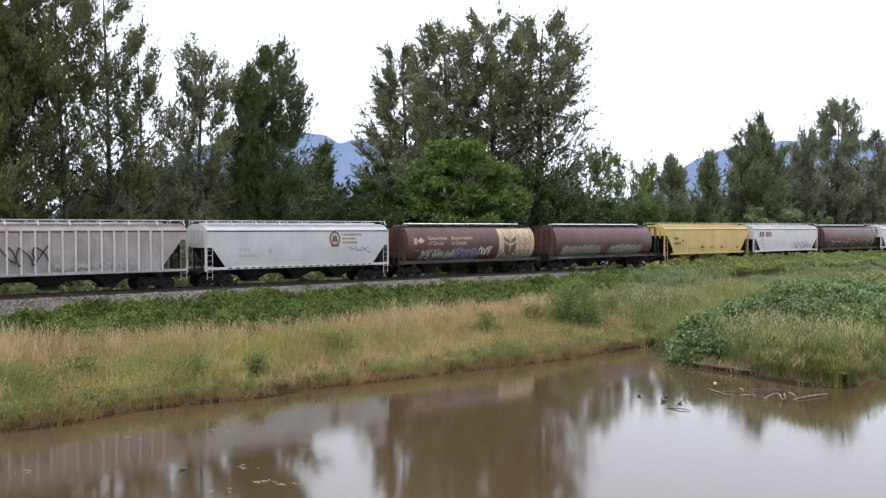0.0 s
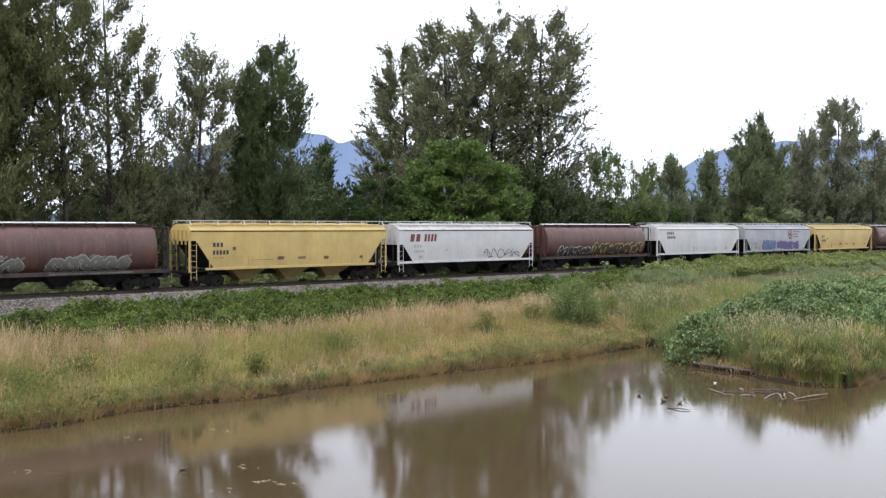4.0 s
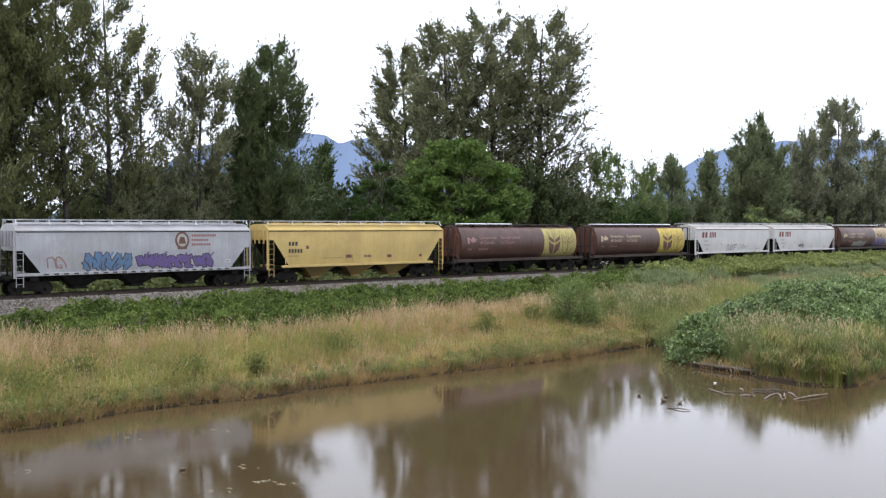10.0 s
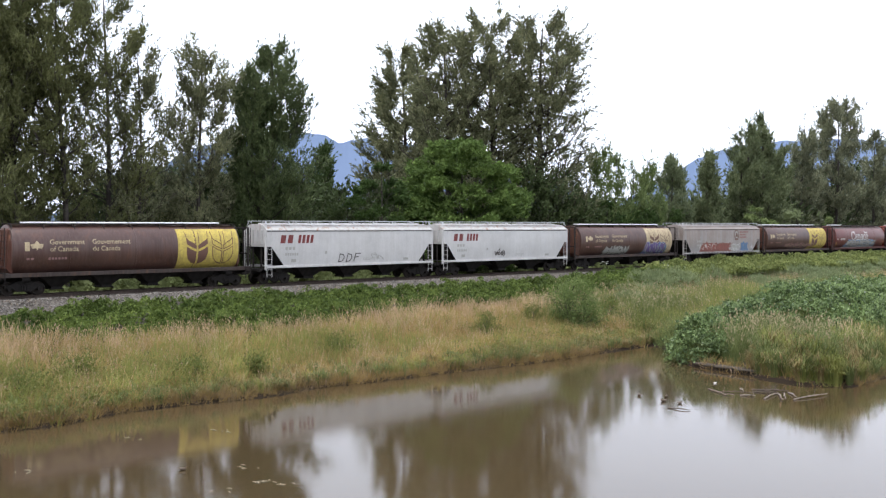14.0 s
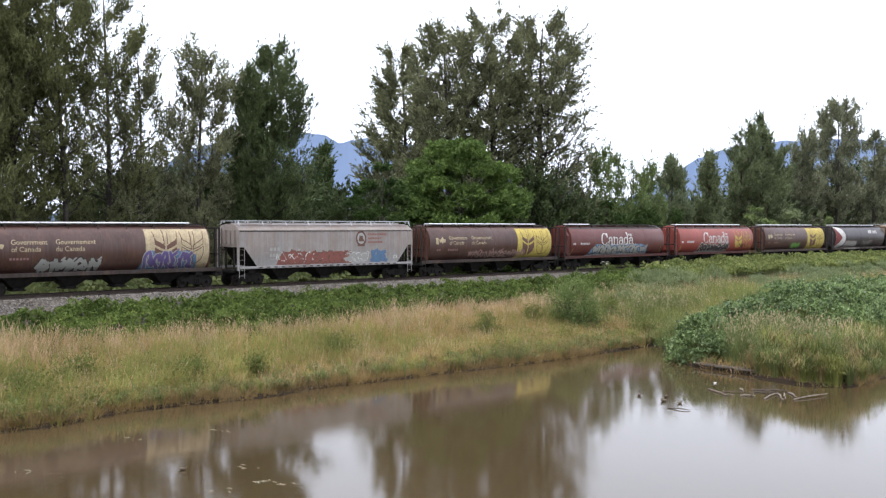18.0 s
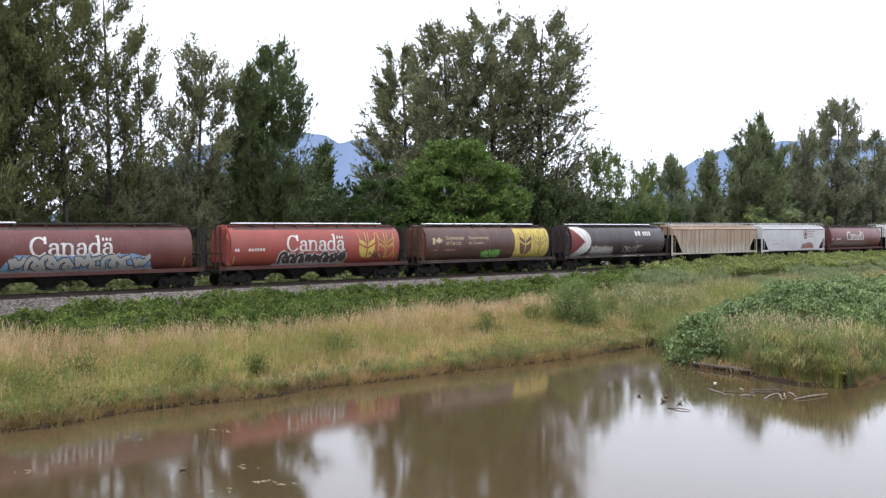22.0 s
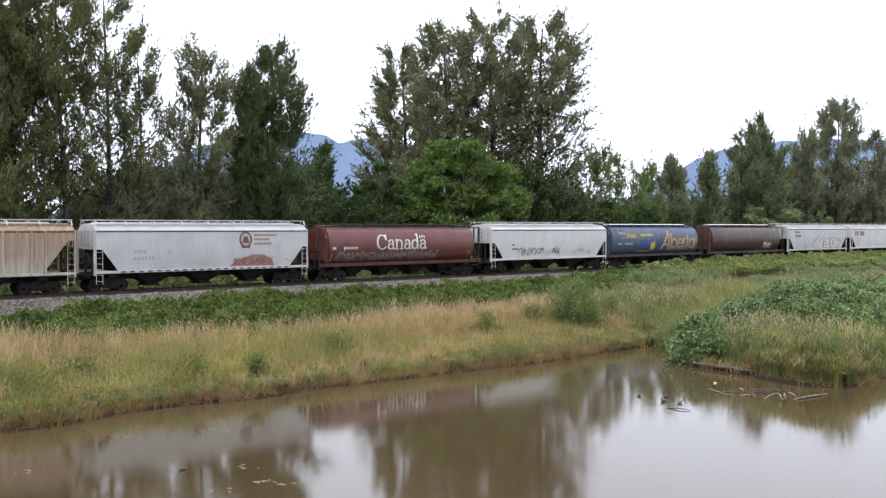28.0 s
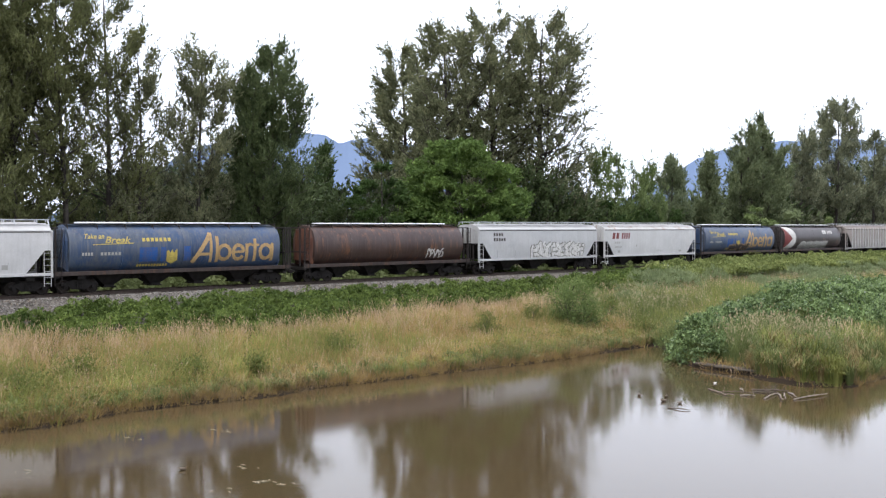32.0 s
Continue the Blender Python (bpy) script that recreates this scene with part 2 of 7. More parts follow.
# next two, for the farther trees: distance haze put into paler, greyer leaf colours
LEAF_DARK_HAZED = leaf_mat("hazed_dark_leaves", (0.075, 0.098, 0.048), (0.275, 0.31, 0.155))
LEAF_HAZED = leaf_mat("hazed_cottonwood_leaves", (0.11, 0.122, 0.075), (0.35, 0.36, 0.22))
LEAF_MAPLE = leaf_mat("maple_leaves", (0.045, 0.082, 0.02), (0.24, 0.34, 0.092))
LEAF_LIGHT = leaf_mat("willow_leaves", (0.085, 0.125, 0.04), (0.27, 0.325, 0.125))
LEAF_LIGHT2 = leaf_mat("young_cottonwood_leaves", (0.045, 0.075, 0.022), (0.10, 0.14, 0.050))
# darker copy of the maple leaves with shade put into the colour
LEAF_MAPLE_SHADED = leaf_mat("shaded_maple_leaves", (0.035, 0.065, 0.016), (0.08, 0.125, 0.035))
LEAF_BRAMBLE = leaf_mat("bramble_leaves", (0.024, 0.050, 0.011), (0.245, 0.31, 0.08), 0.25, 0.5, 0.1, 0.4)
LEAF_WEED = leaf_mat("weed_leaves", (0.105, 0.125, 0.036), (0.26, 0.28, 0.085))
LEAF_FAR = leaf_mat("pale_weed_leaves", (0.13, 0.16, 0.06), (0.25, 0.28, 0.12))
SEED_HEAD = leaf_mat("grass_seed_head", (0.45, 0.305, 0.21), (0.72, 0.53, 0.40), 0.35)
PLUME = leaf_mat("grass_plume", (0.38, 0.30, 0.18), (0.60, 0.50, 0.33), 0.35)
LEAF_MOUND = leaf_mat("mound_bramble_leaves", (0.024, 0.054, 0.016), (0.36, 0.475, 0.185), 0.2, 0.42, 0.35, 0.24)
LEAF_BANK2 = leaf_mat("weedy_bank_leaves", (0.08, 0.11, 0.032), (0.42, 0.455, 0.165), 0.35, 0.5, 0.1, 0.4)
LEAF_GREY = leaf_mat("grey_green_weed_leaves", (0.17, 0.21, 0.10), (0.34, 0.385, 0.20), 0.4)
BLOSSOM = leaf_mat("white_bramble_blossom", (0.70, 0.70, 0.66), (0.84, 0.84, 0.80), 0.2)
PETAL = leaf_mat("yellow_flower_petals", (0.42, 0.34, 0.08), (0.60, 0.49, 0.13), 0.3)
LEAF_LUSH = leaf_mat("lush_low_weed_leaves", (0.155, 0.165, 0.050), (0.32, 0.325, 0.105), 0.4)
GRASS_SPIT = leaf_mat("dull_green_spit_grass", (0.11, 0.145, 0.050), (0.30, 0.335, 0.13), 0.45)
GRASS_RUST = leaf_mat("rusty_dead_grass", (0.215, 0.165, 0.072), (0.48, 0.38, 0.185), 0.35)
# grey leaf of a farther tree, with some haze mixed into its colour
LEAF_PALE = leaf_mat("hazed_grey_cottonwood_leaves", (0.085, 0.108, 0.055), (0.29, 0.33, 0.175))
# thicket leaves: the shade inside the row is put into this darker colour
LEAF_SHADED = leaf_mat("shade_darkened_leaves", (0.036, 0.055, 0.020), (0.098, 0.128, 0.048), 0.22)
LEAF_WILLOW = leaf_mat("willow_shrub_leaves", (0.1, 0.148, 0.045), (0.255, 0.315, 0.11))
DEAD_STALK = leaf_mat("dead_stalks", (0.21, 0.148, 0.086), (0.47, 0.355, 0.215), 0.3)
GRASS_GREEN = leaf_mat("green_grass", (0.188, 0.212, 0.060), (0.445, 0.44, 0.142), 0.45)
GRASS_STRAW = leaf_mat("straw_grass", (0.455, 0.315, 0.180), (0.85, 0.635, 0.42), 0.45)
GRASS_OLIVE = leaf_mat("olive_grass", (0.310, 0.215, 0.090), (0.60, 0.43, 0.188), 0.45)
DRIFT = plain("bleached_driftwood", (0.22, 0.19, 0.16), 0.9, 0, 0.45)
WET_WOOD = plain("wet_dark_wood", (0.10, 0.08, 0.06), 0.7)


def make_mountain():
    k = Nodes("haze_tinted_far_forest")
    # the blue is aerial haze, painted straight into the forest's base colour
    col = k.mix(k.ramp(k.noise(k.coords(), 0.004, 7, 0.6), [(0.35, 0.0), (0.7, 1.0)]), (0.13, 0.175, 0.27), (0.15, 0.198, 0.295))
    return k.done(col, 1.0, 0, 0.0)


MOUNTAIN = make_mountain()
# ---------------------------------------------------------------- ground, water, mountains
def spread(lo, hi, step, far):
    mid = list(np.arange(lo, hi + 1e-6, step))
    out, g = [], step * 2
    while sum(out) + g < far:
        out.append(g)
        g *= 1.6
    cum = np.cumsum(out)
    return np.array([lo - c for c in cum[::-1]] + mid + [hi + c for c in cum])


def build_ground():
    s, e = spread(-30, 190, 1.2, 4300), spread(-62, 20, 0.6, 4300)
    S, E = np.meshgrid(s, e, indexing="ij")
    Z = ground_z(S, E)
    P = np.stack([U.x * S + N.x * (DIST + E), U.y * S + N.y * (DIST + E), Z], -1).reshape(-1, 3)
    ns, ne = len(s), len(e)
    i, j = np.meshgrid(np.arange(ns - 1), np.arange(ne - 1), indexing="ij")
    a = (i * ne + j).ravel()
    ob = new("ground", fast_mesh("ground", P, np.stack([a, a + ne, a + ne + 1, a + 1], -1), GROUND))
    tagged(ob, "rough grassy ground sloping down to a muddy pond", "ground", kind="structure")
    g = Geo()
    c = [at(-150, -52.5), at(260, -52.5), at(260, -20), at(-150, -20)]
    g.add([(p.x, p.y, 0) for p in c], [(0, 1, 2, 3)])
    tagged(new("water", g.mesh("water", WATER)), "still muddy brown pond water mirroring sky and trees", "water", kind="structure")
    # ballast bed
    g = Geo()
    prof = [(-5.6, 1.40), (-2.45, 3.47), (-1.5, 3.50), (1.5, 3.50), (2.45, 3.47), (5.6, 1.40)]
    xs = np.arange(-140, 330.1, 2.0)
    rings = [[tuple(at(x, y + 0.08 * math.sin(x * 1.7 + k), z + 0.03 * math.sin(x * 2.9 + k * 2))) for k, (y, z) in enumerate(prof)] for x in xs]
    g.loft(rings, caps=False, closed=False)
    tagged(new("ballast_bed", g.mesh("ballast_bed", BALLAST, False)), "grey crushed stone ballast bank under the track", "ballast", kind="structure")


def build_stones():
    """Loose stones on the shoulder of the ballast that faces the pond."""
    rng = np.random.default_rng(77)
    n = 9000
    s, e = rng.uniform(12, 62, n), rng.uniform(-5.2, -1.35, n)
    z = np.where(e > -2.45, 3.48, 3.47 + (e + 2.45) * 0.657)
    r = rng.uniform(0.035, 0.085, n)
    c = np.stack([U.x * s + N.x * (DIST + e), U.y * s + N.y * (DIST + e), z + r * 0.35], -1)
    corner = np.array([(1, 0, 0), (-1, 0, 0), (0, 1, 0), (0, -1, 0), (0, 0, 0.7), (0, 0, -0.7)], float)
    v = corner[None] * r[:, None, None] * rng.uniform(0.65, 1.35, (n, 6, 1)) + rng.normal(0, 0.012, (n, 6, 3)) + c[:, None]
    tri = np.array([(0, 2, 4), (2, 1, 4), (1, 3, 4), (3, 0, 4), (2, 0, 5), (1, 2, 5), (3, 1, 5), (0, 3, 5)])
    f = (tri[None] + np.arange(n)[:, None, None] * 6).reshape(-1, 3)
    tagged(new("ballast_stones", fast_mesh("ballast_stones", v.reshape(-1, 3), f, STONE)), "loose grey crushed stones beside the track", "stones", kind="stuff")


def build_track():
    track = tagged(new("railway_track"), "single line of steel rails on dark timber sleepers", "railway track", kind="structure")
    track.matrix_world = on_track(0, 0, RAIL)
    g = Geo()
    web = [(-0.07, -0.17), (0.07, -0.17), (0.07, -0.15), (0.012, -0.12), (0.012, -0.045), (0.036, -0.035), (0.036, -0.004), (0.028, 0.0),
           (-0.028, 0.0), (-0.036, -0.004), (-0.036, -0.035), (-0.012, -0.045), (-0.012, -0.12), (-0.07, -0.15)]
    g.prism_x(web, -140, 330)
    me = g.mesh("rail", RUST_STEEL)
    for y in (-0.755, 0.755):
        part("rail", me, track, m=pose(0, y, 0))
    t = Geo().box(-0.11, 0.11, -1.3, 1.3, -0.36, -0.172, 0.012).mesh("sleeper", TIE_WOOD)
    for i in range(300):
        part("sleeper", t, track, m=pose(-8 + i * 0.55, random.uniform(-0.03, 0.03), 0, 0, 0, random.uniform(-1, 1)))


def build_mountains():
    # ridge height in metres over bearing, at about four kilometres
    def ridge(name, keys, far, label):
        g, top, foot = Geo(), [], []
        az = np.arange(keys[0][0], keys[-1][0] + 0.01, 0.25)
        for k, a in enumerate(az):
            h = np.interp(a, [q[0] for q in keys], [q[1] for q in keys])
            h += 3 * math.sin(a * 5.0) + 1.5 * math.sin(a * 13 + 1)
            for lst, r, z in ((top, far, max(h, 8)), (foot, far * 0.82, -5.0)):
                lst.append((r * math.sin(radians(a)), r * math.cos(radians(a)), z))
        mid = [tuple(np.array(q) * 0.45 + np.array(p) * 0.55) for p, q in zip(top, foot)]
        back = [(p[0] * 1.12, p[1] * 1.12, -5.0) for p in top]
        g.loft([foot, mid, top, back], caps=False, closed=False)
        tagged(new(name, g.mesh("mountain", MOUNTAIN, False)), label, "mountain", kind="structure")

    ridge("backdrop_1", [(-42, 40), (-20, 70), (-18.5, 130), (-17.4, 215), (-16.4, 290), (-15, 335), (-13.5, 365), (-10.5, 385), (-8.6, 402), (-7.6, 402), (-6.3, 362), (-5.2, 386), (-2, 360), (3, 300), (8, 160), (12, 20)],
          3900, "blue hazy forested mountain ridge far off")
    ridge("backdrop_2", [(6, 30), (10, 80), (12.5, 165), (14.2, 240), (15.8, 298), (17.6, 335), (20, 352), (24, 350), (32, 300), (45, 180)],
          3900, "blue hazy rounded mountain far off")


build_ground()
build_stones()
build_track()
build_mountains()


# ---------------------------------------------------------------- plants
def leaf_quads(rng, c, size, droop=0.0, aspect=0.62, along=None):
    """Small pointed leaf quads at the given places."""
    n = len(c)
    a = rng.normal(0, 1, (n, 3))
    a[:, 2] = a[:, 2] * 0.6 - droop
    if along is not None:
        a = a * 0.55 + along
    a /= np.linalg.norm(a, axis=1)[:, None]
    b = np.cross(a, rng.normal(0, 1, (n, 3)))
    b /= np.linalg.norm(b, axis=1)[:, None] + 1e-9
    L = size * rng.uniform(0.6, 1.35, n)[:, None]
    v = np.stack([c - a * L * 0.5, c + b * L * aspect * 0.5, c + a * L * 0.5, c - b * L * aspect * 0.5], 1).reshape(-1, 3)
    return v, np.arange(4 * n).reshape(n, 4)


def leaf_darts(rng, c, size, aspect, along):
    """Small pointed leaves of one triangle each, for crowns that stand far off."""
    n = len(c)
    a = rng.normal(0, 1, (n, 3)) * 0.55 + along
    a /= np.linalg.norm(a, axis=1)[:, None]
    b = np.cross(a, rng.normal(0, 1, (n, 3)))
    b /= np.linalg.norm(b, axis=1)[:, None] + 1e-9
    L = size * rng.uniform(0.6, 1.35, n)[:, None]
    v = np.stack([c - a * L * 0.45 + b * L * aspect * 0.5, c - a * L * 0.45 - b * L * aspect * 0.5, c + a * L * 0.6], 1).reshape(-1, 3)
    return v, np.arange(3 * n).reshape(n, 3)


def leaf_cloud(rng, centres, spreads, count, size, droop=0.0, aspect=0.62):
    idx = np.repeat(np.arange(len(centres)), count)
    return leaf_quads(rng, centres[idx] + rng.normal(0, 1, (len(idx), 3)) * spreads[idx], size, droop, aspect)


SPIRE = ((0, 0.55), (0.12, 0.9), (0.3, 1.0), (0.55, 0.95), (0.8, 0.76), (0.93, 0.5), (1, 0.16))
BROAD = ((0, 0.55), (0.18, 0.95), (0.5, 1.0), (0.78, 0.88), (0.93, 0.62), (1, 0.25))
ROUND = ((0, 0.80), (0.25, 1.0), (0.55, 0.97), (0.8, 0.72), (0.95, 0.36), (1, 0.10))
LOWWIDE = ((0, 0.9), (0.3, 1.0), (0.6, 1.0), (0.8, 0.86), (0.93, 0.62), (1, 0.25))
CANOPY = ((0, 0.85), (0.25, 0.95), (0.55, 1.0), (0.75, 0.98), (0.9, 0.86), (1, 0.58))
DOME = ((0, 0.9), (0.25, 1.0), (0.48, 0.98), (0.66, 0.80), (0.84, 0.52), (1, 0.22))
CONE = ((0, 0.9), (0.15, 1.0), (0.5, 0.66), (0.8, 0.3), (1, 0.03))


def make_bush(name, label, s, e, height, width, base, leaf, seed, limbs=60, boughs=7, twigs=4, per=9, leaf_size=0.31, rise=0.95,
              profile=BROAD, trunk=0.30, group="", jitter=0.13, category="tree", lean=(0, 0), droop=0.0):
    """A bush or weed: a thin stem, branches that end on an uneven outline, and leaves strung along the twigs."""
    rng = np.random.default_rng(seed)
    foot = at(s, e, float(ground_z(s, e)) - 0.25)
    top = new(name)
    top.matrix_world = pose(foot.x, foot.y, foot.z)
    tagged(top, label, category, group)
    wood = Geo()
    pr_h, pr_w = [q[0] for q in profile], [q[1] for q in profile]
    sway = rng.uniform(0, 6, 2)
    axis = lambda h: Vector((lean[0] * h + 0.012 * height * math.sin(h * 4 + sway[0]), lean[1] * h + 0.012 * height * math.sin(h * 4 + sway[1]), h * height))
    hs = [0, 0.04, 0.15, 0.3, 0.45, 0.6, 0.75, 0.88, 0.97]
    wood.path([axis(h) for h in hs], [trunk * (1.25 if h == 0 else 1) * (1 - 0.95 * h) + 0.02 for h in hs], 9)
    lumps = rng.uniform(0, 6.28, 4)
    A, B = [], []
    for i in range(limbs):
        ht = base + (1 - base) * ((i + rng.uniform(0, 1)) / limbs) ** 0.9
        az = i * 2.39996 + rng.normal(0, 0.4)
        rel = (ht - base) / (1 - base)
        uneven = 1 + 0.16 * math.sin(az * 2 + lumps[0] + rel * 5) + 0.12 * math.sin(az * 3 + lumps[1] - rel * 11) + 0.10 * math.sin(rel * 23 + lumps[2])
        R = width * 0.5 * np.interp(rel, pr_h, pr_w) * uneven * (rng.uniform(0.74, 1.0) if i % 2 else rng.uniform(0.30, 0.74))
        h0 = max(0.06, ht - rise * R / height * rng.uniform(0.8, 1.2))
        p0, d = axis(h0), Vector((math.cos(az), math.sin(az), 0))
        p3 = axis(ht) + d * R
        p1 = p0.lerp(p3, 0.4) - Vector((0, 0, 0.10 * R)) + Vector(rng.normal(0, 0.05, 3)) * R
        p2 = p0.lerp(p3, 0.75) - Vector((0, 0, 0.05 * R)) + Vector(rng.normal(0, 0.05, 3)) * R
        r0 = max(0.03, trunk * 0.34 * (1 - h0)) * min(1.0, 0.45 + R / 5)
        pts = (p0, p1, p2, p3)
        wood.path(pts, [r0, r0 * 0.72, r0 * 0.42, 0.012], 4)
        out = (p3 - p1).normalized()
        for j in range(boughs):
            q = 0.30 + 0.72 * (j + rng.uniform(0, 1)) / boughs
            a = p0.lerp(p1, q / 0.4) if q < 0.4 else p1.lerp(p2, (q - 0.4) / 0.35) if q < 0.75 else p2.lerp(p3, (q - 0.75) / 0.25)
            bl = min(2.6, 0.40 + 0.30 * R * (1.25 - 0.6 * q)) * rng.uniform(0.6, 1.2)
            bd = (out + Vector(rng.normal(0, 0.75, 3)) + Vector((0, 0, 0.25 * rise))).normalized()
            b = a + bd * bl
            if j % 3 == 0:
                wood.path([a, b], [r0 * 0.28 + 0.010, 0.008], 3)
            for k in range(twigs):
                c = a.lerp(b, 0.25 + 0.78 * (k + rng.uniform(0, 1)) / twigs)
                td = (bd * 0.8 + Vector(rng.normal(0, 0.6, 3)) + Vector((0, 0, 0.35 * rise - droop))).normalized()
                A.append(c)
                B.append(c + td * rng.uniform(0.5, 1.3) * (0.62 + 0.08 * R))
    A, B = np.array([tuple(v) for v in A]), np.array([tuple(v) for v in B])
    t = rng.uniform(0, 1.05, (len(A), per, 1))
    c = (A[:, None] * (1 - t) + B[:, None] * t + rng.normal(0, 1, (len(A), per, 3)) * jitter * (1.15 - 0.6 * t)).reshape(-1, 3)
    d = B - A
    d = np.repeat(d / (np.linalg.norm(d, axis=1)[:, None] + 1e-9), per, 0)
    v, f = leaf_quads(rng, c, leaf_size, droop, 0.50, d)
    part("trunk", wood.mesh("trunk", BARK, False), top)
    part("crown", fast_mesh("crown", v, f, leaf), top)
    return top


def clumping(rng, p, size):
    """Smooth uneven field in space that thins a crown into clumps and gaps."""
    k = rng.normal(0, 1, (9, 3)) * np.array([1, 1, 1.5])
    k *= (2 * np.pi / size * rng.uniform(0.7, 1.5, 9) / np.linalg.norm(k, axis=1))[:, None]
    return np.sin(p @ k.T + rng.uniform(0, 6.28, 9)).sum(1) / 2.1


def make_tree(name, label, s, e, height, width, base, leaf, seed, limbs=34, fill=1.0, gap=-0.5, rise=0.95, profile=BROAD, trunk=0.30, group="",
              category="tree", clumps=0, per=11, spray=1.0, coarse=1.0, lump=3.3):
    """A tree: a tapered trunk, limbs that end on an uneven crown outline, and a crown of leafy sprays that thins into clumps and gaps."""
    rng = np.random.default_rng(seed)
    foot = at(s, e, float(ground_z(s, e)) - 0.25)
    top = new(name)
    top.matrix_world = pose(foot.x, foot.y, foot.z)
    tagged(top, label, category, group)
    g = min(1.7, max(0.75, foot.length / 100)) * coarse
    wood = Geo()
    sway = rng.uniform(0, 6, 2)
    bend = lambda h, i: 0.012 * height * np.sin(h * 4 + sway[i])
    axis = lambda h: Vector((bend(h, 0), bend(h, 1), h * height))
    hs = [0, 0.04, 0.15, 0.3, 0.45, 0.6, 0.75, 0.88, 0.97]
    wood.path([axis(h) for h in hs], [trunk * (1.25 if h == 0 else 1) * (1 - 0.95 * h) + 0.02 for h in hs], 9)
    pr_h, pr_w = [q[0] for q in profile], [q[1] for q in profile]
    ph = rng.uniform(0, 6.28, 4)

    def outline(rel, az):
        return width * 0.5 * np.interp(rel, pr_h, pr_w) * (0.97 + 0.14 * np.sin(az * 2 + ph[0] + rel * 5) + 0.13 * np.sin(az * 3 + ph[1] - rel * 11) + 0.12 * np.sin(rel * 25 + ph[2] + az * 2))

    # feet of the sprays, spread through the crown and denser towards its outside
    n = int(21.0 * fill * height * (1 - base) * width / g ** 2)
    rel = rng.uniform(0, 1, 3 * n) ** 0.92
    rel = rel[rng.uniform(0, 1, 3 * n) < np.interp(rel, pr_h, pr_w) + 0.1][:n]
    n = len(rel)
    az = rng.uniform(0, 2 * np.pi, n)
    q = rng.uniform(0, 1, n) ** 0.4
    R = outline(rel, az) * q
    z = (base + (1 - base) * rel) * height
    P = np.stack([np.cos(az) * R + bend(z / height, 0), np.sin(az) * R + bend(z / height, 1), z], -1)
    if clumps:
        k = rng.integers(0, n, clumps)
        k = k[np.argsort(-q[k])][:clumps]
        far = outline(rel[k], az[k]) * rng.uniform(0.72, 0.95, clumps)
        C = np.stack([np.cos(az[k]) * far, np.sin(az[k]) * far, z[k]], -1)
        j = rng.integers(0, clumps, n)
        u = rng.normal(0, 1, (n, 3))
        u[:, 2] = np.abs(u[:, 2])
        u /= np.linalg.norm(u, axis=1)[:, None]
        rad = (width * 0.13 * rng.uniform(0.7, 1.3, clumps))[j] * rng.uniform(0.7, 1, n)
        P = C[j] + u * rad[:, None] * np.array([1, 1, 0.75])
        P[:, 2] = np.minimum(np.maximum(P[:, 2], 0.3), height)
        az = np.arctan2(P[:, 1], P[:, 0])
    keep = clumping(rng, P, lump * g) > gap + 0.6 * (1 - q) - 0.45 * (rel > 0.8)
    P, az, q, rel = P[keep], az[keep], q[keep], rel[keep]
    n = len(P)
    D = np.stack([np.cos(az) * (0.25 + 0.75 * q), np.sin(az) * (0.25 + 0.75 * q), np.full(n, rise) + 0.8 * (rel > 0.85)], -1) + rng.normal(0, 0.36, (n, 3))
    D /= np.linalg.norm(D, axis=1)[:, None]
    L = g * spray * rng.uniform(0.55, 1.6, n) * (0.70 + 0.50 * q)
    L = L * np.where((q > 0.8) & (rng.uniform(0, 1, n) < 0.25), 1.35, 1.0)
    tip = P + D * L[:, None]
    t = rng.uniform(0, 1.0, (n, per, 1))
    c = (P[:, None] + (D * L[:, None])[:, None] * t + rng.normal(0, 1, (n, per, 3)) * 0.115 * g * (1.35 - 0.95 * t)).reshape(-1, 3)
    v, f = leaf_darts(rng, c, 0.32 * g, 0.60, np.repeat(D, per, 0))
    # limbs run from the trunk to some of the sprays, with twigs beside
    fine = Geo()
    order = rng.permutation(n)
    for i in order[:limbs]:
        p3 = Vector(P[i])
        reach = math.hypot(p3.x, p3.y)
        h0 = min(0.95, max(0.05, (p3.z - max(0.6, rise) * reach * rng.uniform(0.8, 1.3)) / height))
        p0 = axis(h0)
        p1 = p0.lerp(p3, 0.4) + Vector(rng.normal(0, 0.06, 3)) * reach - Vector((0, 0, 0.08 * reach))
        p2 = p0.lerp(p3, 0.75) + Vector(rng.normal(0, 0.04, 3)) * reach - Vector((0, 0, 0.04 * reach))
        r0 = max(0.03, trunk * 0.36 * (1 - h0)) * min(1.0, 0.4 + reach / 6)
        wood.path((p0, p1, p2, p3), [r0, r0 * 0.72, r0 * 0.45, 0.02], 4)
    for i in order[limbs:limbs * 7]:
        p3 = Vector(tip[i])
        back = Vector((-p3.x * 0.30, -p3.y * 0.30, -(0.8 + 0.25 * math.hypot(p3.x, p3.y)))) + Vector(rng.normal(0, 0.3, 3))
        fine.path((p3 + back, p3), [0.022 * g, 0.008 * g], 3)
    part("trunk", wood.mesh("trunk", BARK, False), top)
    tagged(part("twig", fine.mesh("twig", BARK, False), top), kind="stuff")
    part("crown", fast_mesh("crown", v, f, leaf), top)
    return top


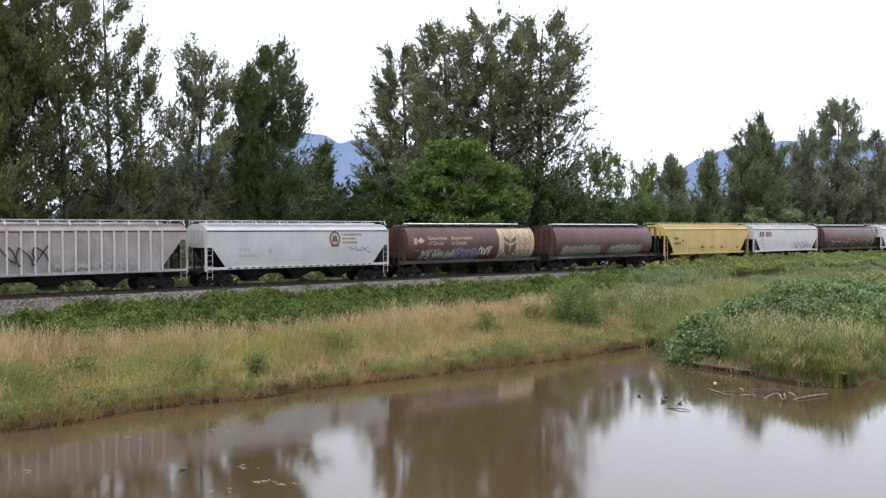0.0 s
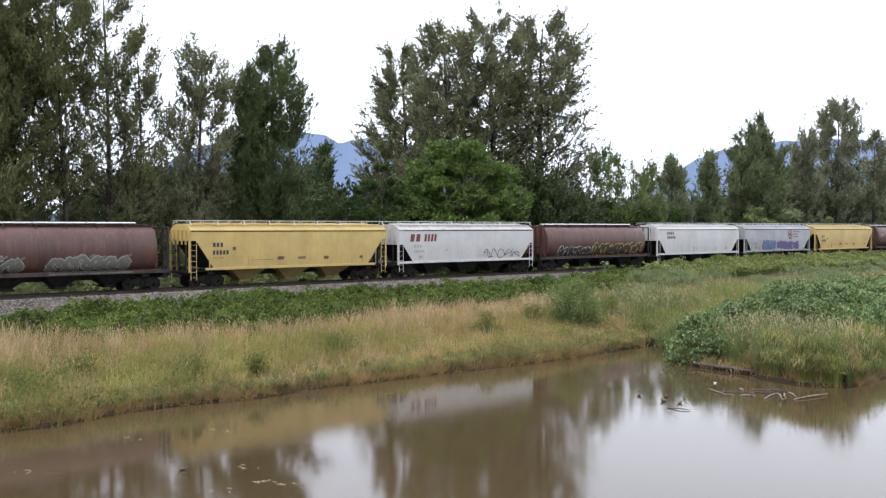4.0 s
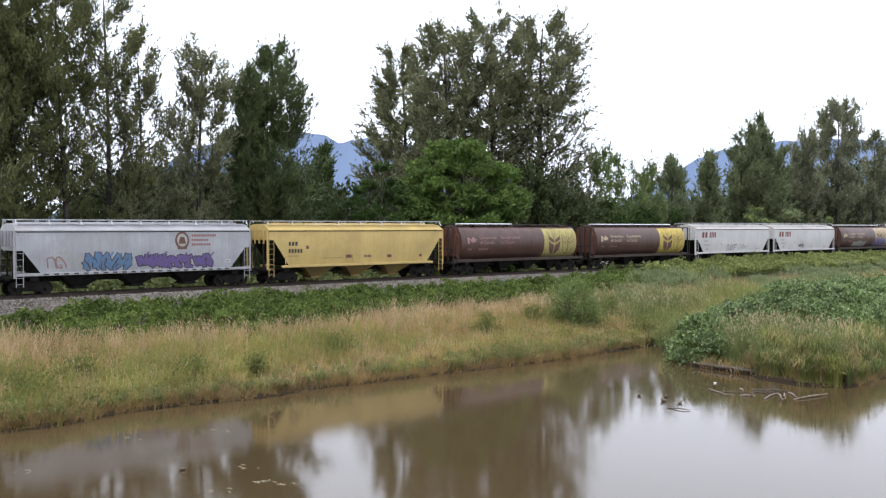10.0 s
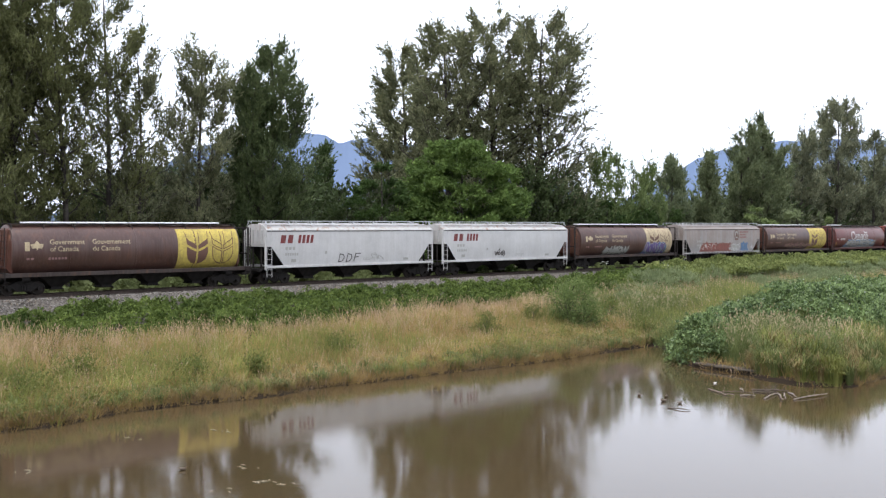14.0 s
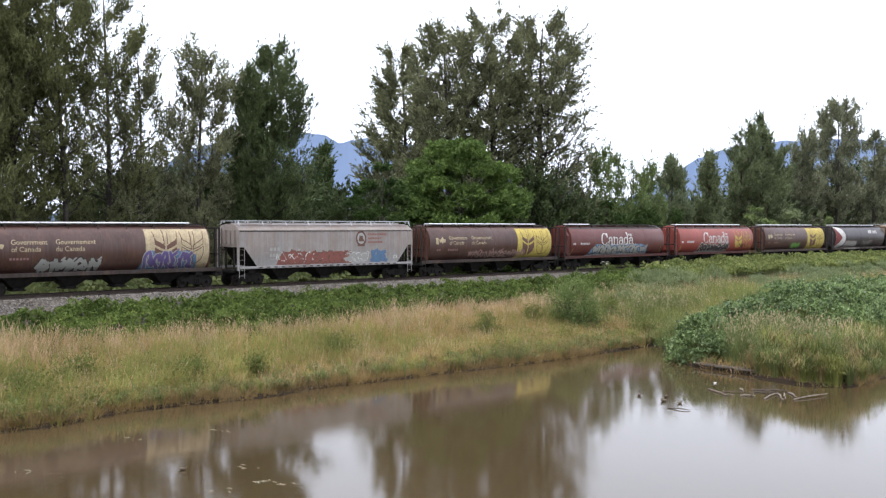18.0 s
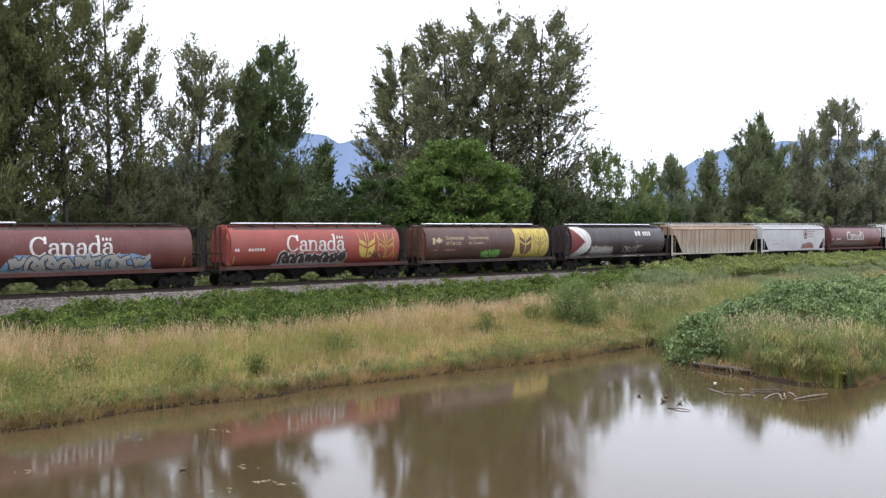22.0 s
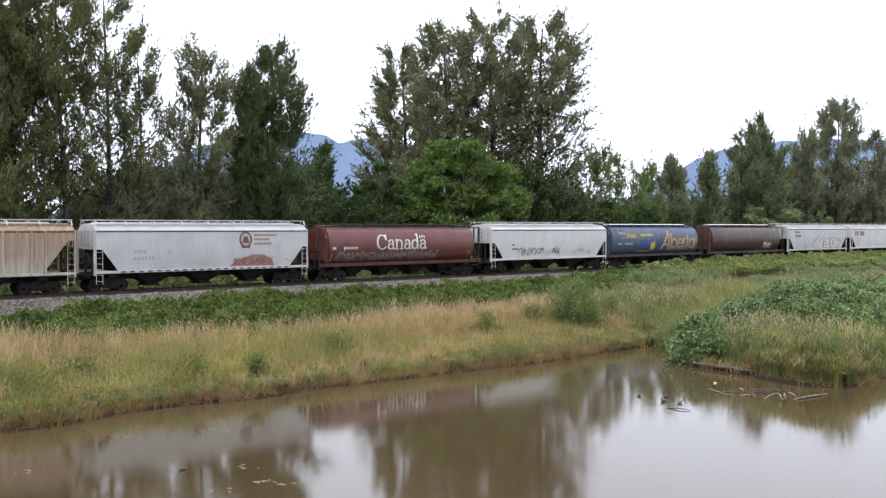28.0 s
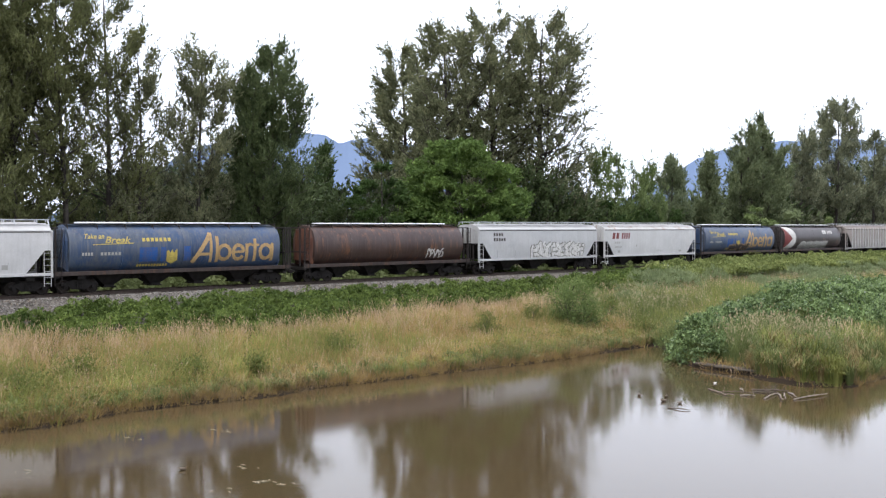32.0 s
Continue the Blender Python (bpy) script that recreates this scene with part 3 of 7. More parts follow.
def make_cottonwood(label, s, e, height, width, base, leaf, seed, limbs=34, boughs=8, sprays=8, per=11, profile=BROAD, trunk=0.30, rise=0.9, gap=-0.7, stems=((0.0, 1.0, 1.0),),
                    finger=0.8, fan=0.25, size=0.30, thin=None, lump=3.0, name="cottonwood_tree", group=""):
    """A cottonwood: one or more tapered stems, limbs that sweep out and up to an uneven outline, boughs along them, and upright leafy sprays on the boughs."""
    rng = np.random.default_rng(seed)
    foot = at(s, e, float(ground_z(s, e)) - 0.25)
    top = new(name)
    top.matrix_world = pose(foot.x, foot.y, foot.z)
    tagged(top, label, "tree", group)
    g = min(1.5, max(0.85, foot.length / 95))
    wood, fine = Geo(), Geo()
    pr_h, pr_w = [q[0] for q in profile], [q[1] for q in profile]
    steps = np.linspace(0, 1, 21)
    share = np.cumsum(np.interp(steps, pr_h, pr_w) + 0.12)
    share = (share - share[0]) / (share[-1] - share[0])
    P, D, L, H = [], [], [], []
    up = Vector((0, 0, 1))
    for off, tall, wide in stems:
        sway, ph = rng.uniform(0, 6, 2), rng.uniform(0, 6.28, 3)
        high = height * tall
        axis = lambda h: Vector((U.x * off * width * smooth(h * 1.6) + 0.010 * height * math.sin(h * 5 + sway[0]), U.y * off * width * smooth(h * 1.6) + 0.010 * height * math.sin(h * 4 + sway[1]), h * high))
        hs = [0, 0.04, 0.15, 0.3, 0.45, 0.6, 0.75, 0.88, 0.97]
        wood.path([axis(h) for h in hs], [trunk * (1.25 if h == 0 else 1) * (1 - 0.93 * h) + 0.02 for h in hs], 9)
        count = int(1.75 * limbs * wide)
        for i in range(count):
            # more limbs where the crown is wide
            rel = float(np.interp((i + rng.uniform(0, 1)) / count, share, steps))
            ht = base + (1 - base) * rel
            az = i * 2.39996 + rng.normal(0, 0.45)
            uneven = 1 + 0.15 * math.sin(az * 2 + ph[0] + rel * 5) + 0.14 * math.sin(az * 3 + ph[1] - rel * 9) + 0.10 * math.sin(rel * 23 + ph[2])
            R = width * wide * 0.5 * np.interp(rel, pr_h, pr_w) * uneven * (rng.uniform(0.80, 1.06) if i % 3 else rng.uniform(0.35, 0.75))
            h0 = max(0.07, ht - rise * R / high * rng.uniform(0.75, 1.2))
            d = Vector((math.cos(az), math.sin(az), 0))
            p0, p3 = axis(h0), axis(min(0.985, ht)) + d * R
            dz = p3.z - p0.z
            kink = lambda: Vector(rng.normal(0, 0.05, 3)) * R
            p1, p2 = p0.lerp(p3, 0.42) + d * 0.10 * R - up * 0.10 * dz + kink(), p0.lerp(p3, 0.76) + d * 0.06 * R - up * 0.07 * dz + kink()
            r0 = max(0.035, trunk * 0.36 * (1 - 0.8 * h0)) * min(1.0, 0.4 + R / 6)
            wood.path((p0, p1, p2, p3), [r0 * 0.8, r0 * 0.6, r0 * 0.4, 0.018], 4)
            ends = (p0, p1, p2, p3)
            for j in range(boughs):
                q = 0.34 + 0.68 * (j + rng.uniform(0, 1)) / boughs
                k, cut = (0, 0.42) if q < 0.42 else (1, 0.76) if q < 0.76 else (2, 1.0)
                low = (0, 0.42, 0.76)[k]
                a, tan = ends[k].lerp(ends[k + 1], min(1.0, (q - low) / (cut - low))), (ends[k + 1] - ends[k]).normalized()
                bd = (tan * 0.7 + Vector(rng.normal(0, 0.62, 3)) + up * 0.30).normalized()
                bl = (0.85 + 0.22 * R) * (1.25 - 0.5 * q) * rng.uniform(0.6, 1.25) * (0.5 + 0.5 * np.interp(rel, pr_h, pr_w))
                b = a + bd * bl
                fine.path([a, b], [r0 * 0.24 + 0.014, 0.008], 3)
                for m in range(sprays):
                    w = (m + rng.uniform(0, 1)) / sprays
                    P.append(a.lerp(b, 0.15 + 0.9 * w) + Vector(rng.normal(0, 0.17, 3)))
                    D.append(bd * 0.45 + d * fan + up * finger * (0.75 + 0.7 * rel) + Vector(rng.normal(0, 0.40, 3)))
                    L.append(rng.uniform(0.55, 1.25) * (1.25 if w > 0.8 else 1.0) * (1.0 + 0.2 * (q > 0.85)))
                    H.append(rel)
    P, D, L, H = np.array([tuple(v) for v in P]), np.array([tuple(v) for v in D]), np.array(L) * g, np.array(H)
    keep = clumping(rng, P, lump * g) > gap - 0.2 * (H > 0.85)
    if thin:
        keep &= ~((H > thin[0]) & (H < thin[1]) & (rng.uniform(0, 1, len(H)) < thin[2]))
    P, D, L = P[keep], D[keep], L[keep]
    D /= np.linalg.norm(D, axis=1)[:, None]
    n = len(P)
    t = rng.uniform(0, 1.0, (n, per, 1))
    c = (P[:, None] + (D * L[:, None])[:, None] * t + rng.normal(0, 1, (n, per, 3)) * 0.10 * g * (1.35 - 1.05 * t)).reshape(-1, 3)
    v, f = leaf_darts(rng, c, size * g, 0.38, np.repeat(D, per, 0) * 1.6)
    part("trunk", wood.mesh("trunk", BARK, False), top)
    tagged(part("twig", fine.mesh("twig", BARK), top), kind="stuff")
    part("crown", fast_mesh("crown", v, f, leaf), top)
    return top


def build_trees():
    # the tall row behind the train
    make_cottonwood("huge dense cottonwood beside the railway", 18.0, 13, 25.0, 8.2, 0.06, LEAF_OLIVE, 1, limbs=50, trunk=0.42, gap=-2.2)
    make_cottonwood("huge cottonwood standing behind its neighbours", 22.0, 20, 27.5, 7.6, 0.42, LEAF_OLIVE, 30, limbs=46, trunk=0.40, gap=-1.2)
    make_cottonwood("huge dense cottonwood with a thick trunk beside the railway", 21.5, 13, 25.8, 7.2, 0.06, LEAF_OLIVE, 2, limbs=54, trunk=0.40, gap=-1.4)
    make_cottonwood("tall dense cottonwood with a dark bare lower trunk", 24.6, 12, 25.2, 7.0, 0.33, LEAF_OLIVE, 3, limbs=44, trunk=0.26, gap=-0.55, thin=(0.0, 0.45, 0.6), lump=2.2)
    make_cottonwood("slender cottonwood with sky showing between its limbs", 28.9, 14, 25.6, 8.0, 0.10, LEAF_OLIVE, 4, limbs=50, trunk=0.27, gap=-0.45, thin=(0.36, 0.70, 0.40), lump=2.2, profile=BROAD, fan=0.45)
    make_cottonwood("thin half-bare cottonwood with open branches", 31.1, 13, 20.4, 6.4, 0.10, LEAF_COTTON, 5, limbs=40, trunk=0.19, gap=-0.15, thin=(0.1, 0.80, 0.35), per=10, fan=0.45, profile=LOWWIDE, lump=2.2)
    make_cottonwood("slender cottonwood with sky showing through its crown", 37.2, 14, 21.6, 6.2, 0.05, LEAF_COTTON, 6, limbs=48, trunk=0.22, gap=-0.8, thin=(0.30, 0.70, 0.30), fan=0.4, lump=2.2)
    make_cottonwood("dense dark spire-shaped cottonwood", 43.9, 14, 22.4, 7.8, 0.03, LEAF_DARK, 7, limbs=56, boughs=9, gap=-1.4, finger=1.0, stems=((0.04, 1.0, 1.0), (-0.22, 0.9, 0.55)))
    make_cottonwood("conical young cottonwood far behind the train", 75.6, 52, 17.4, 5.0, 0.04, LEAF_LIGHT2, 8, limbs=34, gap=-1.2, profile=CONE, trunk=0.2, finger=1.0)
    make_cottonwood("broad old cottonwood with open grey limbs", 82.2, 41.6, 31.0, 13.4, 0.11, LEAF_COTTON, 9, limbs=62, boughs=9, trunk=0.46, gap=-1.1, lump=2.6, profile=DOME, rise=1.0, finger=0.40, fan=0.6, size=0.32)
    make_cottonwood("old cottonwood with a bare trunk showing through", 71.3, 20, 28.8, 10.8, 0.26, LEAF_COTTON, 10, limbs=54, trunk=0.46, gap=-0.55, lump=2.1, thin=(0.0, 0.45, 0.45), profile=CANOPY, finger=0.40, fan=0.6, size=0.32)
    make_cottonwood("giant cottonwood towering over the railway", 78.0, 19, 31.3, 12.0, 0.22, LEAF_COTTON, 11, limbs=66, trunk=0.55, gap=-0.55, lump=2.1, thin=(0.0, 0.52, 0.42), rise=1.1, profile=CANOPY, finger=0.40, fan=0.6, size=0.32)
    make_cottonwood("giant cottonwood with dark trunk and ragged crown", 84.6, 17, 31.4, 12.7, 0.05, LEAF_COTTON, 12, limbs=84, trunk=0.58, gap=-0.5, lump=2.1, thin=(0.22, 0.66, 0.36), profile=CANOPY, finger=0.40, fan=0.6, size=0.32)
    make_cottonwood("pale green willow with upright twiggy plumes", 91.0, 14, 16.0, 4.6, 0.04, LEAF_LIGHT, 15, limbs=18, rise=2.4, finger=1.5, gap=-0.1, thin=(0.5, 1.0, 0.45), trunk=0.13, name="willow_tree", stems=((-0.2, 0.94, 0.8), (0.3, 1.0, 0.8)))
    make_cottonwood("pale green willow with upright twiggy plumes", 96.6, 15, 16.0, 4.2, 0.04, LEAF_LIGHT, 16, limbs=15, rise=2.4, finger=1.5, gap=0.0, thin=(0.5, 1.0, 0.5), trunk=0.12, name="willow_tree")
    make_cottonwood("thin pale willow with bare twig tips", 100.4, 15, 14.4, 3.6, 0.04, LEAF_LIGHT, 17, limbs=12, rise=2.2, finger=1.4, gap=0.0, thin=(0.5, 1.0, 0.4), trunk=0.11, name="willow_tree")
    make_cottonwood("thin pale willow with a round twiggy top", 103.9, 15, 15.4, 3.9, 0.04, LEAF_LIGHT, 29, limbs=14, rise=1.8, finger=1.3, gap=-0.1, thin=(0.4, 1.0, 0.35), trunk=0.11, name="willow_tree")
    make_cottonwood("young grey-green cottonwood behind the train", 110.9, 16, 15.0, 4.9, 0.04, LEAF_PALE, 18, limbs=30, gap=-0.5, profile=SPIRE, trunk=0.15, rise=1.3, finger=1.2)
    make_cottonwood("conical dark young cottonwood behind the train", 119.8, 16, 16.2, 5.4, 0.03, LEAF_DARK_HAZED, 19, limbs=34, gap=-1.0, profile=CONE, trunk=0.16, finger=1.0)
    make_cottonwood("broad dark cottonwood with two peaks and a dense crown", 135.6, 17, 23.0, 12.4, 0.03, LEAF_DARK_HAZED, 20, limbs=40, gap=-0.8, profile=SPIRE, rise=1.1, trunk=0.4, stems=((-0.20, 0.98, 0.66), (0.16, 1.0, 0.68), (0.42, 0.80, 0.5), (-0.42, 0.72, 0.42)), finger=0.9)
    make_cottonwood("slim grey cottonwood with a ragged upright top", 152.6, 18, 25.0, 4.7, 0.04, LEAF_HAZED, 22, limbs=30, gap=-0.3, profile=SPIRE, rise=1.4, finger=1.2, trunk=0.24)
    make_cottonwood("tall cottonwood with an open round top of grey twigs", 165.2, 18, 28.6, 8.4, 0.30, LEAF_HAZED, 23, limbs=40, gap=-0.35, thin=(0.25, 0.95, 0.25), rise=1.2, finger=1.0, profile=CANOPY)
    make_cottonwood("dark cottonwood near the end of the row", 180.6, 18, 23.4, 8.4, 0.03, LEAF_HAZED, 24, limbs=36, gap=-0.4, rise=1.3, profile=SPIRE, finger=1.1)
    make_cottonwood("dark cottonwood at the end of the row", 203.4, 18, 25.0, 12.0, 0.04, LEAF_DARK, 25, limbs=30, gap=-0.6, boughs=7, sprays=5)
    # rounder crowns before them and in the gaps
    make_tree("maple_tree", "round bushy light green maple beside the railway", 63.6, 9, 14.2, 11.8, 0.04, LEAF_MAPLE, 13, rise=0.25, profile=ROUND, clumps=105, spray=0.42, fill=2.2, gap=-9, trunk=0.2)
    make_tree("maple_tree", "low dark green maple bush beside the railway", 54.8, 11, 11.6, 5.6, 0.04, LEAF_MAPLE_SHADED, 14, rise=0.3, profile=ROUND, clumps=40, spray=0.5, gap=-9, trunk=0.12)
    for s, e, h, w, k in ((92.5, 13, 8.6, 6.0, 41), (99.5, 13, 7.6, 6.0, 42), (107.0, 14, 7.6, 6.0, 43)):
        make_tree("willow_bush", "bushy willow behind the train in shade-coloured leaves", s, e, h, w, 0.03, LEAF_MAPLE_SHADED, k, rise=0.6, profile=ROUND, clumps=40, spray=0.55, gap=-9, trunk=0.10, group="willow bushes behind the train")
    for s, e, h, w, k in ((164.5, 27, 16.4, 10.6, 26), (180.0, 28, 17.6, 11.2, 27), (196.5, 28, 17.9, 11.9, 28)):
        make_tree("row_fill_tree", "tree filling the row behind, leaves coloured as in shade", s, e, h, w, 0.03, LEAF_SHADED, k, gap=-0.3, fill=0.7)
    # low trees that close the row behind the train: along, beyond, height
    low = [(19.7, 20, 8.6), (22.3, 23, 5.6), (25.0, 20, 5.2), (28.2, 26, 5.4), (29.6, 20, 6.0), (34.1, 26, 10.1), (34.4, 20, 9.8), (38.6, 23, 8.9), (40.2, 20, 9.5), (44.9, 23, 8.7), (46.5, 20, 8.5), (51.8, 23, 9.8), (57.5, 26, 8.9), (59.4, 23, 8.5), (65.8, 26, 10.2), (78.5, 14, 12.0), (82.5, 13, 11.2), (86.5, 14, 9.4), (91.0, 21, 8.0), (97.5, 23, 8.2), (106.3, 26, 8.6), (104.2, 20, 7.6), (117.9, 26, 8.5), (119.9, 23, 8.1), (130.8, 26, 7.4), (133.1, 23, 9.1), (140.4, 23, 8.8), (142.8, 20, 9.5), (150.8, 20, 9.7), (165.2, 23, 10.9), (174.7, 23, 9.6), (191.5, 26, 10.8), (195.9, 23, 11.8), (215.2, 26, 14.1)]
    for i, (s, e, h) in enumerate(low):
        make_tree("thicket_tree", "low tree in the thicket behind the train, leaves coloured as in shade", s, e, h, 8.0, 0.03, LEAF_SHADED, 100 + i, limbs=16, per=8,
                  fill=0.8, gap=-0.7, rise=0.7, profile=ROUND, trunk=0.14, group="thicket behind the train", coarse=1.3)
    # back row
    deep = [(23.9, 33, 11.2), (26.2, 33, 6.2), (33.4, 33, 6.8), (34.4, 30, 9.0), (35.6, 30, 10.5), (40.5, 36, 11.1), (43.0, 36, 11.8), (42.8, 30, 10.5), (45.4, 30, 11.1), (48.1, 30, 11.1), (54.2, 36, 12.1), (55.5, 33, 12.2), (58.6, 33, 11.6), (61.8, 33, 10.1), (63.0, 30, 9.6), (102.2, 33, 8.2), (112.4, 36, 8.6), (112.3, 30, 8.0), (119.7, 30, 8.4), (131.9, 33, 8.5), (140.7, 33, 9.5), (145.4, 30, 9.1), (155.3, 30, 10.3), (171.5, 33, 11.0), (183.5, 33, 12.1), (202.9, 36, 11.0), (204.2, 30, 13.7), (219.5, 30, 13.7)]
    for i, (s, e, h) in enumerate(deep):
        make_tree("thicket_tree", "tree deep in the thicket behind the train, leaves coloured as in shade", s, e, h, 9.0, 0.02, LEAF_SHADED, 200 + i, limbs=14, per=8,
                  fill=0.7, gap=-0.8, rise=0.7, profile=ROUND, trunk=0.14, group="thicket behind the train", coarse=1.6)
    for s, h, w, m in ((118.1, 8.3, 4.4, LEAF_LIGHT), (127.2, 7.6, 2.8, LEAF_GREY), (140.0, 7.2, 2.8, LEAF_LIGHT)):
        make_tree("shrub", "pale green rounded shrub close behind the train", s, 6.5, h, w, 0.03, m, int(s), rise=0.4, clumps=22, spray=0.4, gap=-9, trunk=0.08, profile=ROUND, category="shrub")


build_trees()


def field(rng, n, s0, s1, e0, e1):
    return rng.uniform(s0, s1, n), rng.uniform(e0, e1, n)


def tufts(rng, s, e, per, radius, h, w, lean):
    """Tufts of narrow blades that spread from their foot."""
    n = len(s)
    i = np.repeat(np.arange(n), per)
    m = len(i)
    az = rng.uniform(0, 2 * np.pi, m)
    r = radius * np.sqrt(rng.uniform(0, 1, m))
    bs, be = s[i] + r * np.cos(az), e[i] + r * np.sin(az)
    z = np.maximum(ground_z(bs, be), -0.05) - 0.04
    P = np.stack([U.x * bs + N.x * (DIST + be), U.y * bs + N.y * (DIST + be), z], -1)
    la = az + PHI * np.pi / 180 + rng.normal(0, 0.9, m)
    H = h[i] * rng.uniform(0.55, 1.25, m)
    out = lean[i] * rng.uniform(0.1, 1.3, m) * H
    tip = P + np.stack([np.cos(la) * out, np.sin(la) * out, H], -1)
    sa = rng.uniform(0, 2 * np.pi, m)
    side = np.stack([np.cos(sa), np.sin(sa), np.zeros(m)], -1) * (w[i] * rng.uniform(0.7, 1.3, m))[:, None] * 0.5
    v = np.stack([P - side, P + side, tip + side * 0.25, tip - side * 0.25], 1).reshape(-1, 3)
    return v, np.arange(4 * m).reshape(m, 4), tip


def fountains(rng, s, e, per, h, w, reach):
    """Clumps of long blades that rise, arch over and droop."""
    i = np.repeat(np.arange(len(s)), per)
    m = len(i)
    az = rng.uniform(0, 2 * np.pi, m)
    r = 0.30 * h[i] * np.sqrt(rng.uniform(0, 1, m)) * 0.6
    bs, be = s[i] + r * np.cos(az), e[i] + r * np.sin(az)
    P = np.stack([U.x * bs + N.x * (DIST + be), U.y * bs + N.y * (DIST + be), np.maximum(ground_z(bs, be), -0.05) - 0.04], -1)
    la = az + PHI * np.pi / 180 + rng.normal(0, 0.7, m)
    out = np.stack([np.cos(la), np.sin(la), np.zeros(m)], -1) * (h[i] * reach * rng.uniform(0.2, 1.2, m))[:, None]
    up = np.array([0, 0, 1.0]) * (h[i] * rng.uniform(0.55, 1.15, m))[:, None]
    side = np.stack([-np.sin(la), np.cos(la), np.zeros(m)], -1) * (w * rng.uniform(0.6, 1.4, m))[:, None] * 0.5
    rings = [P, P + out * 0.28 + up * 0.72, P + out * 0.72 + up * 0.98, P + out * 1.15 + up * 0.80]
    v = np.stack([q + sg * side * k for q, k in zip(rings, (0.8, 1.0, 0.7, 0.15)) for sg in (-1, 1)], 1).reshape(-1, 3)
    b = np.arange(m)[:, None] * 8
    f = np.concatenate([b + np.array([2 * j, 2 * j + 1, 2 * j + 3, 2 * j + 2]) for j in range(3)])
    return v, f


def grass_edge(s):
    """How near to the track the grass grows; beyond are brambles."""
    return np.interp(s, [14, 20, 26, 32, 45, 60, 72, 80], [-9.6, -11.0, -11.7, -12.4, -9.8, -10.0, -7.0, -4.5])


def build_grass():
    rng = np.random.default_rng(5)
    n = 42000
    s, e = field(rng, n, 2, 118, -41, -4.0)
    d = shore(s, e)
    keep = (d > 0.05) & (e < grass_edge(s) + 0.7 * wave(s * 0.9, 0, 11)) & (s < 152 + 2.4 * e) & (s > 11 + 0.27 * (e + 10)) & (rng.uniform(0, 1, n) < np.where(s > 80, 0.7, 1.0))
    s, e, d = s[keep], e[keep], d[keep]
    far = np.clip((e + 24) / 16, 0, 1)
    spit = smooth((s - 44) / 3) * (e < -24)
    patch = wave(s * 0.32, e * 0.55, 3) * 0.5 + 0.5
    fine = wave(s * 1.3, e * 1.7, 7) * 0.5 + 0.5
    straw = smooth((far - 0.50) / 0.26) * (0.35 + 0.75 * fine) + 0.10 + 0.15 * (1 - smooth(d / 1.5)) + 0.15 * spit
    straw = straw * (1 - 0.5 * smooth((s - 54) / 8)) * (1 - 0.75 * spit)
    lip = 1 - smooth(d / 2.6)
    green = 0.25 * smooth((s - 54) / 8) + 0.85 * smooth((patch - 0.3) / 0.4) * (1 - 0.8 * smooth((far - 0.5) / 0.25)) + 0.15 + 0.3 * spit
    green = green * (1 - 0.65 * lip)
    olive = 0.45 + 0.35 * (1 - fine) + 0.75 * lip
    tot = straw + green + olive
    pick = rng.uniform(0, 1, len(s)) * tot
    kind = np.where(pick < straw, 1, np.where(pick < straw + green, 0, 2))
    kind = np.where((spit > 0.5) & (kind != 1), 3, kind)
    kind = np.where((s > 54) & (kind == 2) & (fine > 0.35), 3, kind)
    tall = (0.56 + 0.32 * patch + 0.34 * (fine - 0.5)) * (1 + 0.35 * spit) * np.clip(0.6 + d / 4, 0.6, 1) * rng.uniform(0.62, 1.38, len(s))
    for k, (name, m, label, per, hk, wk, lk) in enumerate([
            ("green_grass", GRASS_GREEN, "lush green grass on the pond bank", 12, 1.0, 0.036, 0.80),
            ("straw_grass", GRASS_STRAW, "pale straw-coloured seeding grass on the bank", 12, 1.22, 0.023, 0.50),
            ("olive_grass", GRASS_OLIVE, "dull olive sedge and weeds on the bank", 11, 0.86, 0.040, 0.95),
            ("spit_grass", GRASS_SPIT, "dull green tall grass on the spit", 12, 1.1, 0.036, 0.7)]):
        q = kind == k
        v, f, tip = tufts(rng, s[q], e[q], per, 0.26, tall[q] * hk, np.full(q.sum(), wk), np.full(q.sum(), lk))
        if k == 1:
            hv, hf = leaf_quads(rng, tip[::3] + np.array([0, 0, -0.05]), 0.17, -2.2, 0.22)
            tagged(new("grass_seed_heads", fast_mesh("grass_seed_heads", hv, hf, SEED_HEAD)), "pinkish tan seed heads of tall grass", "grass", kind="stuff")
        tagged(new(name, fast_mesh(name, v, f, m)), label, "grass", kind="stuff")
    # sedge and dead stalks that hang over the lip of the bank
    for name, m, label, n, lean in (("bank_sedge", GRASS_OLIVE, "olive sedge hanging over the lip of the bank", 4200, 1.0), ("dead_stalks", DEAD_STALK, "brown dead stalks along the water's edge", 2400, 1.3)):
        hs = rng.uniform(4, 118, n)
        lo, hi = np.full(n, -45.0), np.full(n, -15.0)
        for _ in range(18):
            mid = (lo + hi) / 2
            wet = shore(hs, mid) < 0
            lo, hi = np.where(wet, mid, lo), np.where(wet, hi, mid)
        he = hi + rng.uniform(0.04, 0.80, n)
        hh = rng.uniform(0.15, 0.55, n) * (0.75 + 0.45 * wave(hs * 2.1, he, 4))
        v, f, tip = tufts(rng, hs, he, 12, 0.24, hh, np.full(n, 0.03), np.full(n, lean))
        tagged(new(name, fast_mesh(name, v, f, m)), label, "grass", kind="stuff")
    # tall clumps on the spit and lower ones along the lip of the bank
    es = rng.uniform(-39.6, -34.5, 130)
